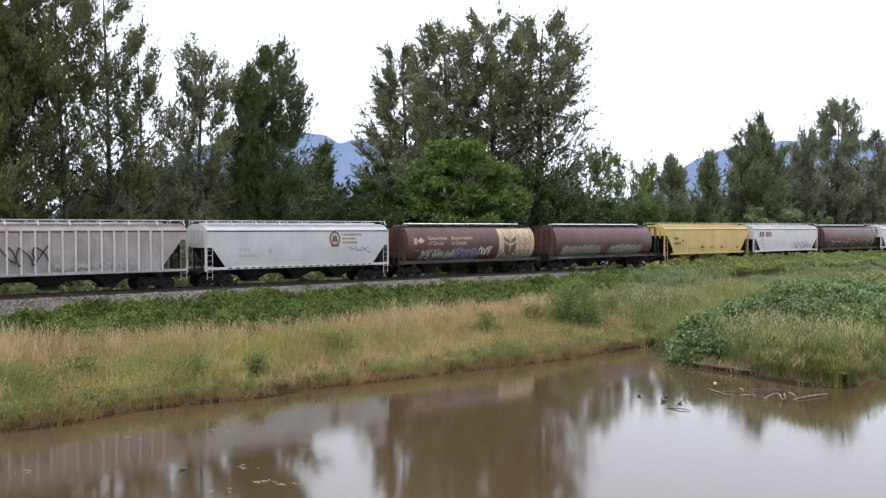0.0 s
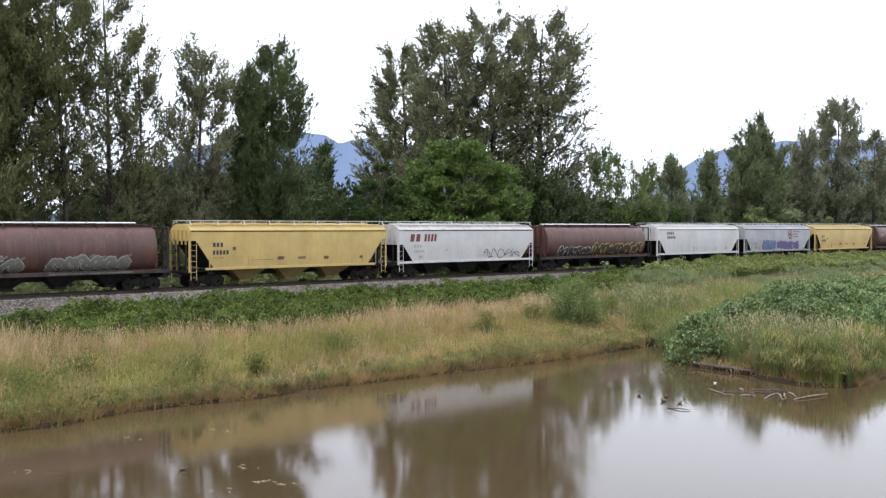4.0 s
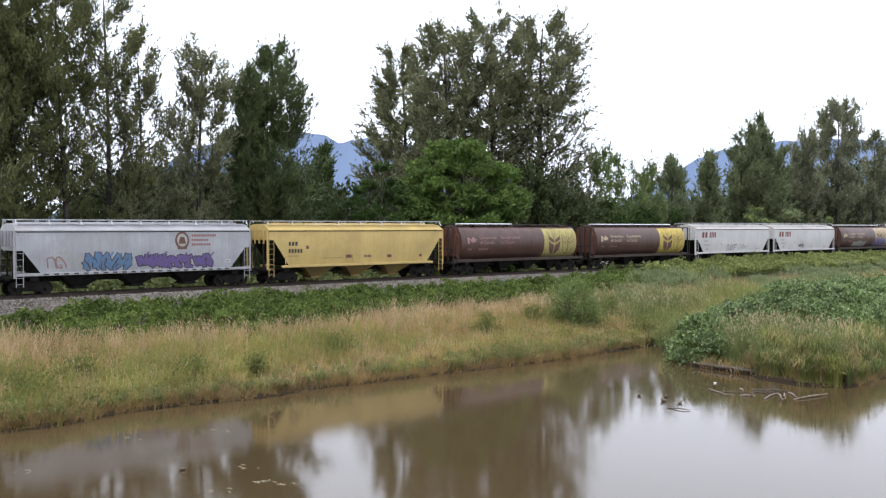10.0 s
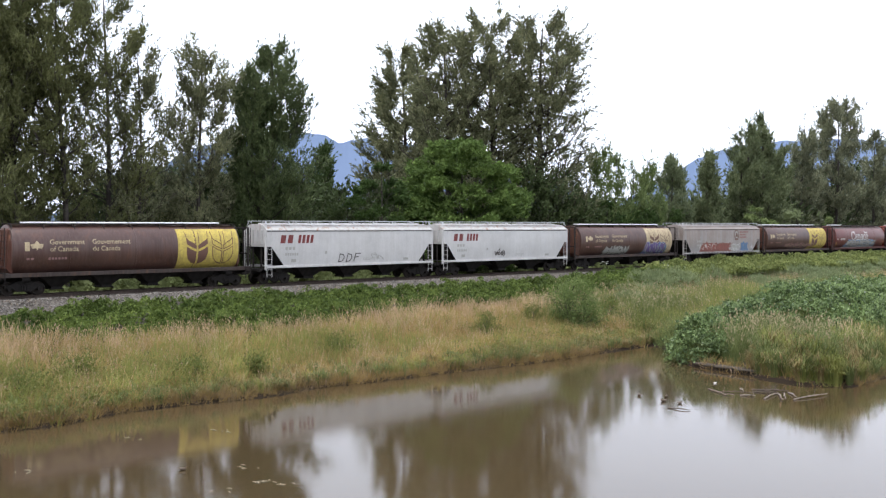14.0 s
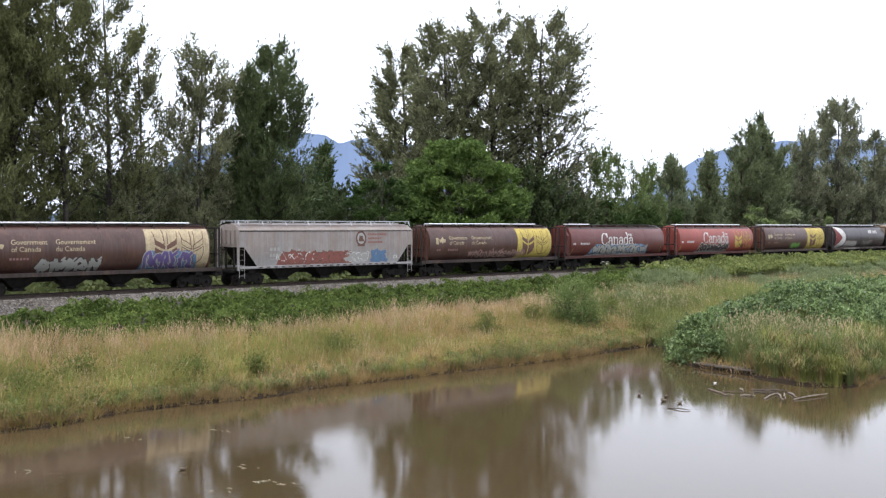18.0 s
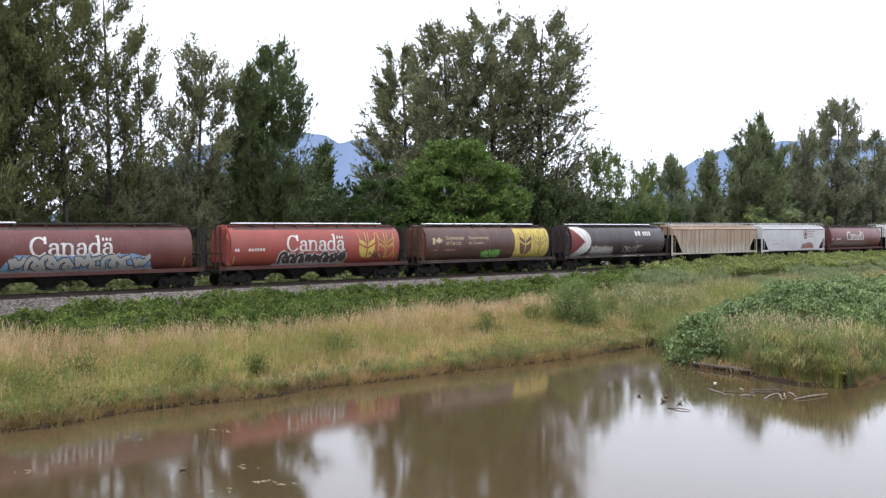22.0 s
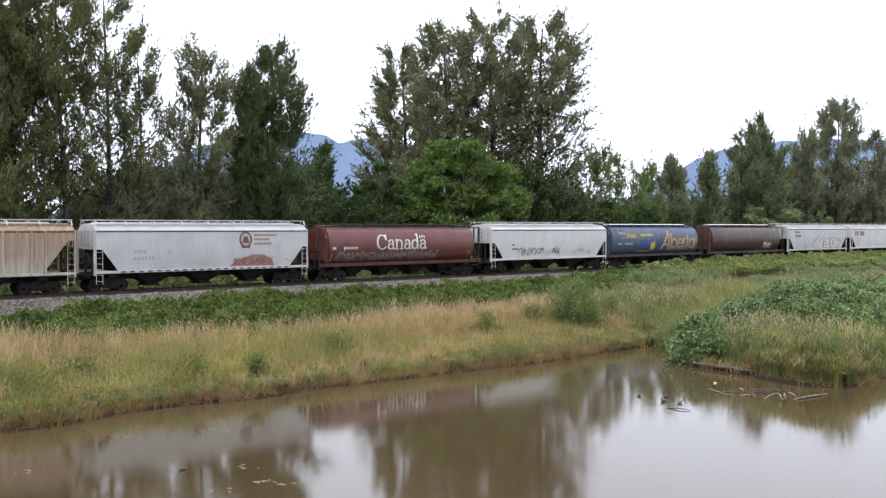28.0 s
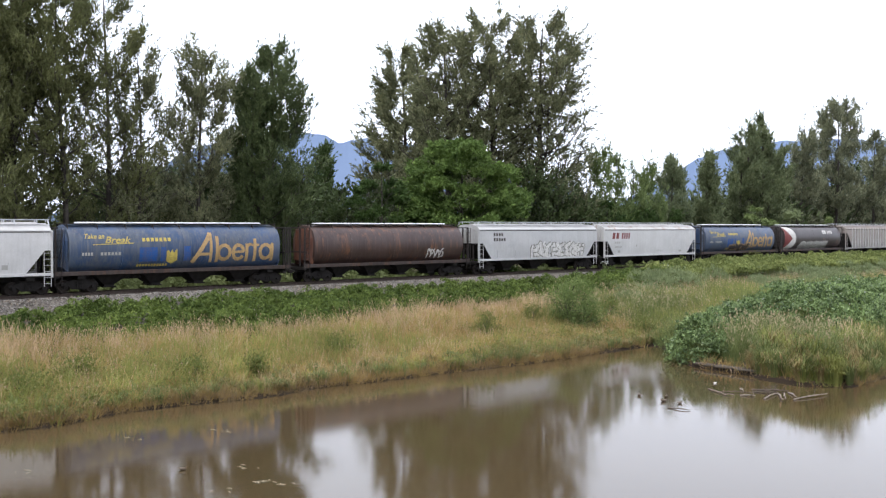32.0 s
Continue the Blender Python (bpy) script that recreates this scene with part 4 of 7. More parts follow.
    fs = spit_line(es) + 0.35 + np.abs(rng.normal(0, 1.5, 130))
    f2 = rng.uniform(44, 75, 120)
    e2 = -39.9 + np.abs(rng.normal(0, 1.4, 120))
    fs, es = np.append(fs, f2), np.append(es, e2)
    wide = rng.uniform(1.2, 2.2, len(fs)) * np.clip(0.55 + 0.35 * shore(fs, es), 0.5, 1)
    ls = rng.uniform(4, 66, 1000)
    le = -bank_line(ls) - 0.16 * wave(ls * 1.9, 0, 2) + 0.16 + np.abs(rng.normal(0, 0.9, 1000))
    lh = rng.uniform(0.35, 0.75, 1000)
    pick = rng.uniform(0, 1, len(fs))
    pick2 = np.clip(rng.uniform(0, 1, 1000) * 0.8 + 0.2 * wave(ls * 0.7, le, 9), 0, 0.999)
    for lo, hi, name, m, label, per, tall2 in ((0, 0.10, "arching_green_grass", GRASS_GREEN, "arching green grass in tall clumps by the water", 46, 1.0), (0.10, 0.48, "arching_olive_grass", GRASS_SPIT, "arching olive grass in tall clumps by the water", 44, 0.95), (0.48, 0.985, "rusty_grass", GRASS_RUST, "rust-brown dead grass in clumps by the water", 42, 0.85),
                                               (0.985, 1.0, "arching_straw", GRASS_STRAW, "arching straw-coloured grass in clumps by the water", 30, 1.12)):
        q, q2 = (pick >= lo) & (pick < hi), (pick2 >= lo) & (pick2 < hi)
        v, f = fountains(rng, fs[q], es[q], per * 2, wide[q] * tall2, 0.034, 0.42)
        v2, f2 = fountains(rng, ls[q2], le[q2], per // 2, lh[q2] * tall2, 0.028, 0.75)
        tagged(new(name, fast_mesh(name, np.concatenate([v, v2]), np.concatenate([f, f2 + len(v)]), m)), label, "grass", kind="stuff")
    # tall seeding grass on the spit and below the grey weeds
    gs = np.concatenate([rng.uniform(46.0, 51.5, 300), rng.uniform(55, 64, 220), rng.uniform(49, 54, 60)])
    ge = np.concatenate([rng.uniform(-38.8, -31.5, 300), rng.uniform(-21.5, -11.5, 220), rng.uniform(-19.5, -15.5, 60)])
    thick = wave(gs * 1.1, ge * 1.3, 17) > -0.15
    gs, ge = gs[thick], ge[thick]
    gh = rng.uniform(1.25, 1.85, len(gs)) * np.where(ge < -25, 1.15, 0.95)
    v, f, tip = tufts(rng, gs, ge, 16, 0.32, gh, np.full(len(gs), 0.026), np.full(len(gs), 0.30))
    tagged(new("tall_seeding_grass", fast_mesh("tall_seeding_grass", v, f, GRASS_SPIT)), "tall green grass with pale plumes on the spit", "grass", kind="stuff")
    hc = np.repeat(tip[::4], 3, 0)
    v, f = leaf_quads(rng, hc + rng.normal(0, 1, hc.shape) * np.array([0.03, 0.03, 0.10]), 0.17, -2.0, 0.28)
    tagged(new("grass_plumes", fast_mesh("grass_plumes", v, f, PLUME)), "pale straw-coloured plumes of tall grass", "grass", kind="stuff")
    # low lush weeds in patches, and small yellow flowers near the lip
    ps, pe = field(rng, 9000, 4, 62, -27, -14)
    pd = shore(ps, pe)
    lush = (pd > 0.15) & (pd < 5.5) & (wave(ps * 0.55, pe * 0.8, 21) > 0.2)
    ps, pe = ps[lush], pe[lush]
    pz = ground_z(ps, pe) + rng.uniform(0.15, 0.62, len(ps))
    c = np.stack([U.x * ps + N.x * (DIST + pe), U.y * ps + N.y * (DIST + pe), pz], -1)
    v, f = leaf_cloud(rng, c, np.full((len(c), 1), 0.16), 10, 0.13, -0.4, 0.55)
    tagged(new("lush_weeds", fast_mesh("lush_weeds", v, f, LEAF_LUSH)), "low lush green weeds in patches on the bank", "weeds", kind="stuff")
    ps, pe = field(rng, 5200, 4, 62, -27, -15)
    pd = shore(ps, pe)
    near = (pd > 0.1) & (pd < 3.2) & (wave(ps * 0.4, pe * 0.6, 31) > 0.3)
    ps, pe = ps[near], pe[near]
    c = np.stack([U.x * ps + N.x * (DIST + pe), U.y * ps + N.y * (DIST + pe), ground_z(ps, pe) + rng.uniform(0.35, 0.85, len(ps))], -1)
    v, f = leaf_cloud(rng, c, np.full((len(c), 1), 0.05), 4, 0.055, 0.0, 0.9)
    tagged(new("yellow_flowers", fast_mesh("yellow_flowers", v, f, PETAL)), "small yellow flowers along the pond bank", "flowers", kind="stuff")
    # leafy weeds and a willow shrub among the grass
    make_bush("willow_shrub", "airy green willow shrub standing in the grass", 49.6, -18.2, 3.3, 4.4, 0.02, LEAF_WILLOW, 301, limbs=64, boughs=6, twigs=4, per=7, rise=1.6, trunk=0.03, leaf_size=0.13, jitter=0.12, category="shrub", profile=BROAD)
    for i, (a, b, h, w) in enumerate(WEEDS):
        make_bush("weed_clump", "leafy green weeds in the bank's grass", a, b, h, w * 0.8, 0.02, LEAF_WEED, 310 + i, limbs=22, boughs=5, twigs=3, per=5, rise=2.2, trunk=0.015, leaf_size=0.12, jitter=0.12, category="weed",
                  group="weeds on the bank", profile=BROAD)


def build_umbels():
    """Tall stalks with flat white flower heads that stand out of the brambles beside the track."""
    rng = random.Random(12)
    for s, h in ((124.3, 2.6), (70.2, 2.8), (80.2, 2.4), (98.0, 2.5), (110.2, 2.5)):
        foot = at(s, -4.4, float(ground_z(s, -4.4)) - 0.1)
        weed = new("umbel_weed")
        weed.matrix_world = pose(foot.x, foot.y, foot.z, 0, 0, rng.uniform(0, 360))
        tagged(weed, "tall stalk with flat white flower heads among brambles", "weed", "white-flowered weeds by the track")
        stem, heads = Geo(), Geo()
        stem.path([(0, 0, 0), (0.05, 0.02, h * 0.5), (0.08, 0.0, h * 0.82)], [0.025, 0.02, 0.014], 5)
        for i in range(6):
            az, r = i * 1.05 + rng.uniform(-0.2, 0.2), rng.uniform(0.15, 0.42)
            tip = Vector((0.08 + r * math.cos(az), r * math.sin(az), h * rng.uniform(0.9, 1.0)))
            stem.path([(0.08, 0, h * rng.uniform(0.68, 0.82)), tip], [0.012, 0.008], 4)
            for k in range(9):
                q = tip + Vector((rng.uniform(-0.13, 0.13), rng.uniform(-0.13, 0.13), rng.uniform(0, 0.03)))
                heads.box(q.x - 0.022, q.x + 0.022, q.y - 0.022, q.y + 0.022, q.z, q.z + 0.02)
        part("stalk", stem.mesh("stalk", LEAF_GREY, False), weed)
        tagged(part("flower_head", heads.mesh("flower_head", BLOSSOM), weed), kind="stuff")


WEEDS = [(15.3, -17.5, 1.0, 2.6), (19.7, -20.1, 0.85, 2.2), (40.7, -18.7, 1.5, 1.7), (76.1, -6.5, 2.1, 4.4), (82.7, -5.3, 2.0, 4.6), (22.7, -21.0, 0.9, 1.2), (12.4, -19.3, 0.9, 2.4), (64.5, -11.5, 1.4, 3.0), (88.8, -4.5, 1.6, 3.6), (29.4, -18.4, 0.85, 2.4), (47.2, -16.6, 1.3, 1.8), (101.8, -1.7, 1.6, 4.0), (56.1, -16.3, 1.2, 2.2), (52.3, -22.3, 1.0, 2.4)]


def bramble_top(s, e):
    """Height of the bramble's back over the embankment's foot."""
    ridge = np.interp(s, [0, 13, 16, 18, 20, 23, 30, 48, 62, 70, 76, 84, 100, 140], [2.4, 2.62, 2.78, 2.95, 3.08, 3.2, 3.3, 3.2, 3.2, 3.45, 3.9, 4.25, 4.4, 4.3])
    return ridge - 0.17 * np.clip(-4.2 - e, 0, 9) - 0.5 * np.clip(e + 3.8, 0, 3) + 0.30 * wave(s * 1.7, e * 1.7, 8) + 0.26 * wave(s * 4.1, e * 4.6, 3)


def brush(name, label, rng, s, e, z, leaf, per=34, radius=0.42, size=0.17, sprays=0.12, aspect=0.78, up=0.0, darts=False):
    """Clumps of leaves, each a small dome, some on arching sprays that stand out of the heap."""
    n = len(s)
    P = np.stack([U.x * s + N.x * (DIST + e), U.y * s + N.y * (DIST + e), z], -1)
    i = np.repeat(np.arange(n), per)
    u = rng.normal(0, 1, (len(i), 3))
    u /= np.linalg.norm(u, axis=1)[:, None]
    u[:, 2] = np.abs(u[:, 2]) * 0.85 - 0.15
    r = (radius * rng.uniform(0.6, 1.35, n))[i] * rng.uniform(0.55, 1.0, len(i))
    c = P[i] + u * r[:, None]
    k = rng.choice(n, int(n * sprays), replace=False)
    t = rng.uniform(0, 1, (len(k), 12))
    az = rng.uniform(0, 2 * np.pi, len(k))[:, None]
    L = rng.uniform(0.5, 1.1, len(k))[:, None]
    sp = np.stack([np.cos(az) * t * L, np.sin(az) * t * L, (0.75 * t - 0.65 * t * t) * L * 1.5 + 0.1], -1) + P[k][:, None]
    c = np.concatenate([c, (sp + rng.normal(0, 0.05, sp.shape)).reshape(-1, 3)])
    v, f = leaf_darts(rng, c, size * 1.3, aspect, np.array([0, 0, 0.4 + up])) if darts else leaf_quads(rng, c, size, -up, aspect)
    tagged(new(name, fast_mesh(name, v, f, leaf)), label, "brambles", kind="stuff")


def heap(rng, n, s0, s1, e0, e1, lumps, jitter=0.15):
    s, e = field(rng, n, s0, s1, e0, e1)
    hh = np.zeros(n)
    for a, b, ra, rb, h in lumps:
        hh = np.maximum(hh, h * np.sqrt(np.clip(1 - ((s - a) / ra) ** 2 - ((e - b) / rb) ** 2, 0, 1)))
    keep = hh > 0.2
    s, e, hh = s[keep], e[keep], hh[keep]
    g = np.maximum(ground_z(s, e), 0.0)
    z = g + hh * (0.76 + 0.14 * wave(s * 1.5, e * 1.5, 2) + 0.20 * wave(s * 2.9, e * 3.2, 6)) + rng.normal(-0.10, jitter, len(s))
    return s, e, np.maximum(z, g + 0.05)


def build_bramble():
    rng = np.random.default_rng(6)
    s, e = field(rng, 12400, -4, 150, -13.0, -2.9)
    edge = np.interp(s, [14, 20, 26, 32, 45, 60, 75], [-9.7, -11.1, -11.8, -12.3, -10.0, -10.0, -8.8]) + 0.7 * wave(s * 0.8, 0, 1)
    left = np.interp(s, [-4, 8, 13, 17, 20, 23], [-4.9, -4.6, -4.2, -3.8, -3.5, -3.3])
    keep = (e > edge) & (e < left + 0.3 * wave(s * 2, 0, 3))
    s, e = s[keep], e[keep]
    z = np.maximum(bramble_top(s, e), ground_z(s, e) + 0.3) + rng.normal(-0.22, 0.16, len(s))
    far = s + 6 * wave(s * 0.9, e, 5) > 76
    brush("bramble_bank", "tangled green brambles along the railway embankment", rng, s[~far], e[~far], z[~far], LEAF_BRAMBLE, 44, 0.36, 0.115, darts=True)
    brush("weedy_bank", "pale green weeds and brambles along the railway embankment", rng, s[far], e[far], z[far], LEAF_BANK2, 24, 0.38, 0.21, 0.2, 0.5, darts=True)
    brush("grey_weeds", "tall feathery grey-green weeds below the embankment", rng,
          *heap(rng, 2400, 60, 132, -15, -3.5, [(74, -8.2, 5, 4.0, 2.5), (82, -7.2, 5, 3.6, 2.4), (90, -6, 6, 3.2, 2.2), (67.5, -10, 3.2, 2.4, 1.5), (62, -14, 2.5, 1.6, 1.1), (100, -9, 7, 4, 2.0), (112, -8, 8, 4, 2.1), (124, -8, 8, 4, 2.1), (96, -14, 7, 2.5, 1.4), (86, -12.5, 5, 2, 1.3)]), LEAF_GREY, 26, 0.50, 0.21, 0.5, 0.26, 1.2, True)
    brush("bramble_mound", "large mound of green brambles on a spit in the pond", rng,
          *heap(rng, 6500, 45, 105, -37.5, -12, [(61, -31.0, 8.5, 5.4, 2.9), (70, -28.8, 8, 6.0, 2.35), (56.0, -28.4, 3.6, 3.0, 2.5), (84, -27, 11, 6, 1.7), (97, -24, 9, 6, 1.2)], 0.24), LEAF_MOUND, 44, 0.44, 0.125, 0.4, darts=True)
    fs, fe, fz = heap(rng, 420, 47, 100, -36, -13, [(61, -31, 8, 5.0, 3.0), (70, -28.8, 8, 6.0, 2.45), (84, -27, 11, 6, 1.8), (56, -28.4, 3.6, 3.0, 2.6)])
    brush("bramble_blossom", "white bramble blossom scattered over the mound", rng, fs, fe, fz + 0.40, BLOSSOM, 2, 0.2, 0.075, 0)
    brush("far_brambles", "light green weeds and brambles beyond the track", rng,
          *heap(rng, 3800, 5, 190, 4.5, 13, [(a, 9.0 + 1.5 * math.sin(a), 7.5, 3.6, 1.5 + 0.35 * math.sin(a * 1.3)) for a in range(8, 190, 9)]), LEAF_FAR, 13, 0.5, 0.34, 0, darts=True)
    brush("hanging_brambles", "brambles hanging over the water's edge", rng,
          *heap(rng, 1100, 43.5, 54, -34, -24, [(48.2, -29.8, 2.2, 2.2, 2.3), (46.7, -30.9, 1.5, 1.6, 1.5), (51.4, -28.8, 2.4, 2.0, 2.5), (46.3, -29.7, 1.2, 1.2, 1.1)]), LEAF_MOUND, 48, 0.36, 0.112, 0.4, darts=True)


build_grass()
build_bramble()
build_umbels()


# ---------------------------------------------------------------- the train
# along a car: x from its middle towards the train's rear, y away from the pond, z over the rail
HALF = 8.60         # underframe of a round car
SLAB, LONG, RIBBED = 8.02, 8.52, 8.80
PAINTS = {
    "brown": paint("faded_brown_paint", (0.064, 0.028, 0.021), (0.12, 0.078, 0.066), 0.42, 0.14, 0.40, 0.5),
    "umber": paint("dark_umber_paint", (0.044, 0.0225, 0.019), (0.085, 0.06, 0.052), 0.5, 0.45, 0.42, 0.45),
    "russet": paint("rusty_brown_paint", (0.082, 0.033, 0.026), (0.11, 0.072, 0.062), 0.55, 0.28, 0.42, 0.45),
    "endrust": paint("rusty_end_paint", (0.115, 0.043, 0.028), (0.07, 0.045, 0.036), 0.6, 0.35, 0.6, 0.25),
    "sill": paint("grimy_brown_sill_paint", (0.040, 0.029, 0.026), (0.085, 0.07, 0.062), 0.5, 0.2, 0.7, 0.2),
    # red sill: grime, plus the shadow on it mixed into the colour
    "redsill": paint("grimy_shaded_red_sill_paint", (0.082, 0.030, 0.026), (0.07, 0.052, 0.046), 0.6, 0.1, 0.75, 0.15),
    # yellow darkened: the shade on the inward-sloping bays is in this paint
    "bay": paint("shaded_yellow_bay_paint", (0.26, 0.185, 0.07), (0.12, 0.09, 0.055), 0.6, 0.1, 0.8, 0.1),
    "rustwhite": paint("rust_patched_white_paint", (0.50, 0.495, 0.485), (0.30, 0.24, 0.19), 0.25, 0.75),
    "red": paint("bright_red_paint", (0.30, 0.052, 0.036), (0.17, 0.070, 0.058), 0.45, 0.06, 0.42, 0.5),
    "maroon": paint("dark_red_paint", (0.118, 0.027, 0.023), (0.13, 0.065, 0.055), 0.45, 0.08, 0.40, 0.5),
    "black": paint("faded_black_paint", (0.030, 0.0205, 0.0205), (0.085, 0.068, 0.066), 0.4, 0.0, 0.38, 0.5),
    "blue": paint("faded_blue_paint", (0.019, 0.054, 0.135), (0.105, 0.11, 0.115), 0.85, 0.06, 0.42, 0.5),
    "white": paint("off_white_paint", (0.505, 0.492, 0.482), (0.30, 0.27, 0.235), 0.20),
    "pale": paint("pale_blue_grey_paint", (0.44, 0.434, 0.432), (0.27, 0.245, 0.22), 0.22),
    "grey": paint("light_grey_paint", (0.36, 0.365, 0.385), (0.24, 0.215, 0.19), 0.35, 0.08),
    "silver": paint("dirty_pale_grey_paint", (0.34, 0.33, 0.325), (0.19, 0.155, 0.13), 0.50, 0.10, crown=0.30),
    "rib": paint("worn_pale_rib_paint", (0.46, 0.45, 0.44), (0.26, 0.21, 0.17), 0.25, 0.05),
    "tan": paint("rust_streaked_cream_paint", (0.46, 0.43, 0.365), (0.27, 0.20, 0.14), 0.45, 0.25, crown=0.72),
    "yellow": paint("dull_yellow_paint", (0.50, 0.365, 0.135), (0.31, 0.22, 0.10), 0.28, 0.02),
}
HATCH_WHITE = plain("bleached_hatch_cover", (0.74, 0.74, 0.74), 0.6, 0, 0.08)
DARK_STEEL = plain("dark_and_shaded_steel_fittings", (0.035, 0.030, 0.028), 0.8, 0, 0.3, 3.0, 0.1)
PALE_STEEL = plain("galvanised_walkway", (0.46, 0.47, 0.48), 0.55, 0.2, 0.12)
DECAL = {k: faded("decal_" + k, c, wear=0.0 if k in ("dark", "brown", "grey") else 0.5) for k, c in {
    "yellow": (0.52, 0.40, 0.09), "cream": (0.46, 0.37, 0.23), "white": (0.62, 0.60, 0.57), "red": (0.17, 0.028, 0.028), "dark": (0.055, 0.045, 0.042),
    "brown": (0.13, 0.07, 0.052), "grey": (0.33, 0.32, 0.295), "blue": (0.10, 0.19, 0.32), "violet": (0.13, 0.095, 0.25), "green": (0.16, 0.36, 0.08), "teal": (0.10, 0.22, 0.30),
    "orange": (0.46, 0.30, 0.13), "rustred": (0.25, 0.085, 0.068), "pink": (0.30, 0.18, 0.17), "mud": (0.19, 0.19, 0.165), "sky": (0.20, 0.34, 0.52), "olive": (0.40, 0.34, 0.12), "deepblue": (0.016, 0.075, 0.24)}.items()}
DECAL["gold"] = DECAL["yellow"]


def cyl_y(z):
    """Half width of the round tank at a height over the rail."""
    k = abs(z - 2.82) / 1.60
    p = 2.35
    return 1.60 * max(0.0, 1 - min(1.0, k) ** p) ** (1 / p)


def slab_y(z):
    """Half width of a bulging hopper body at a height over the rail."""
    return 1.60 - 0.105 * min(1.0, abs(z - 2.95) / 1.60) ** 2


MESHES = {}


def once(key, make):
    if key not in MESHES:
        MESHES[key] = make()
    return MESHES[key]


def tank_mesh():
    g, rings = Geo(), []
    zs = [2.82 - 1.60 * math.cos(math.pi * i / 18) for i in range(19)]
    ring0 = [(cyl_y(z), z) for z in zs] + [(-cyl_y(z), z) for z in reversed(zs[1:-1])]
    a = 7.67
    for x, k in ((-a - 0.02, 0.90), (-a, 0.985), (-a + 0.06, 1.0), (-4.3, 1), (-4.29, 1.006), (-4.24, 1.006), (-4.23, 1), (0, 1), (0.01, 1.006), (0.06, 1.006), (0.07, 1),
                 (4.2, 1), (4.21, 1.006), (4.26, 1.006), (4.27, 1), (a - 0.06, 1.0), (a, 0.985), (a + 0.02, 0.90)):
        rings.append([(x, y * k, 2.82 + (z - 2.82) * k) for y, z in ring0])
    g.loft(rings)
    return g.mesh("tank", PAINTS["brown"], False)


def slab_mesh(a, cut=1.5, lip=0.40, high=2.80):
    """Hopper body with gently bulging sides and cut-away lower corners."""
    g, rings = Geo(), []
    low = [1.36 + (high - 1.36) * i / 5 for i in range(6)]
    levels = [(z, a - cut + (cut - lip) * (z - 1.36) / (high - 1.36)) for z in low] + [(high, a)] + [(high + (4.02 - high) * i / 4, a) for i in range(1, 5)]
    for z, x in levels:
        y = slab_y(z)
        rings.append([(-x, -y, z), (x, -y, z), (x, y, z), (-x, y, z)])
    g.loft(rings)
    return g.mesh("body", PAINTS["white"], False)


def slope_mesh(a, cut=1.5, lip=0.40, high=2.80):
    """Slope sheet under the end of the body; its black stands for dirt and shade."""
    g = Geo()
    g.add([(-a + 0.02, -1.575, high - 0.012), (-a + lip, -1.575, high - 0.012), (-a + cut - 0.012, -1.575, 1.34), (-a + cut - 0.012, 1.575, 1.34), (-a + lip, 1.575, high - 0.012), (-a + 0.02, 1.575, high - 0.012)],
          [(0, 1, 4, 5), (1, 2, 3, 4)])
    return g.mesh("slope_sheet", UNDER)


def roof_mesh(a):
    g = Geo()
    g.prism_x([(-1.60, 3.99), (-1.60, 4.06), (-1.56, 4.07), (-1.02, 4.42), (-0.4, 4.50), (0.4, 4.50), (1.02, 4.42), (1.56, 4.07), (1.60, 4.06), (1.60, 3.99)], -a - 0.02, a + 0.02)
    return g.mesh("roof", PAINTS["white"])


def sill_mesh(z0, z1, y, a):
    return Geo().box(-a, a, y - 0.06, y + 0.06, z0, z1, 0.015).mesh("side_sill", PAINTS["white"])


def bay_mesh(top, bottom, z1):
    g = Geo()
    g.loft([[(-top, -1.40, z1), (top, -1.40, z1), (top, 1.40, z1), (-top, 1.40, z1)],
            [(-bottom, -0.62, 0.46), (bottom, -0.62, 0.46), (bottom, 0.62, 0.46), (-bottom, 0.62, 0.46)],
            [(-bottom, -0.62, 0.34), (bottom, -0.62, 0.34), (bottom, 0.62, 0.34), (-bottom, 0.62, 0.34)]])
    g.box(-bottom - 0.10, bottom + 0.10, -0.70, 0.70, 0.28, 0.36, 0.02)
    return g.mesh("hopper_bay", UNDER)


def ladder_mesh(z0, z1, w):
    g = Geo()
    for x in (0, w):
        g.box(x - 0.018, x + 0.018, -0.02, 0.02, z0, z1, 0.005)
    z = z0 + 0.18
    while z < z1 - 0.1:
        g.tube((0, 0, z), (w, 0, z), 0.014, n=5)
        z += 0.38
    return g.mesh("ladder", PALE_STEEL)


def board_mesh(length):
    g = Geo()
    g.box(-length / 2, length / 2, -0.22, 0.22, -0.025, 0.025, 0.008)
    n = int(length / 1.9)
    for i in range(n + 1):
        x = -length / 2 + 0.1 + (length - 0.2) * i / n
        g.add([(x - 0.04, -0.2, 0), (x + 0.04, -0.2, 0), (x + 0.04, -0.42, -0.34), (x - 0.04, -0.42, -0.34)], [(0, 1, 2, 3)])
        g.box(x - 0.035, x + 0.035, -0.24, -0.18, -0.22, 0.0)
        g.box(x - 0.035, x + 0.035, 0.16, 0.22, -0.16, 0.0)
    return g.mesh("running_board", PALE_STEEL)


def hatch_mesh(length, w=0.32):
    g = Geo()
    g.prism_x([(-w, 0), (-w, 0.05), (-w * 0.7, 0.085), (w * 0.7, 0.085), (w, 0.05), (w, 0)], -length / 2, length / 2)
    return g.mesh("roof_hatch", HATCH_WHITE)


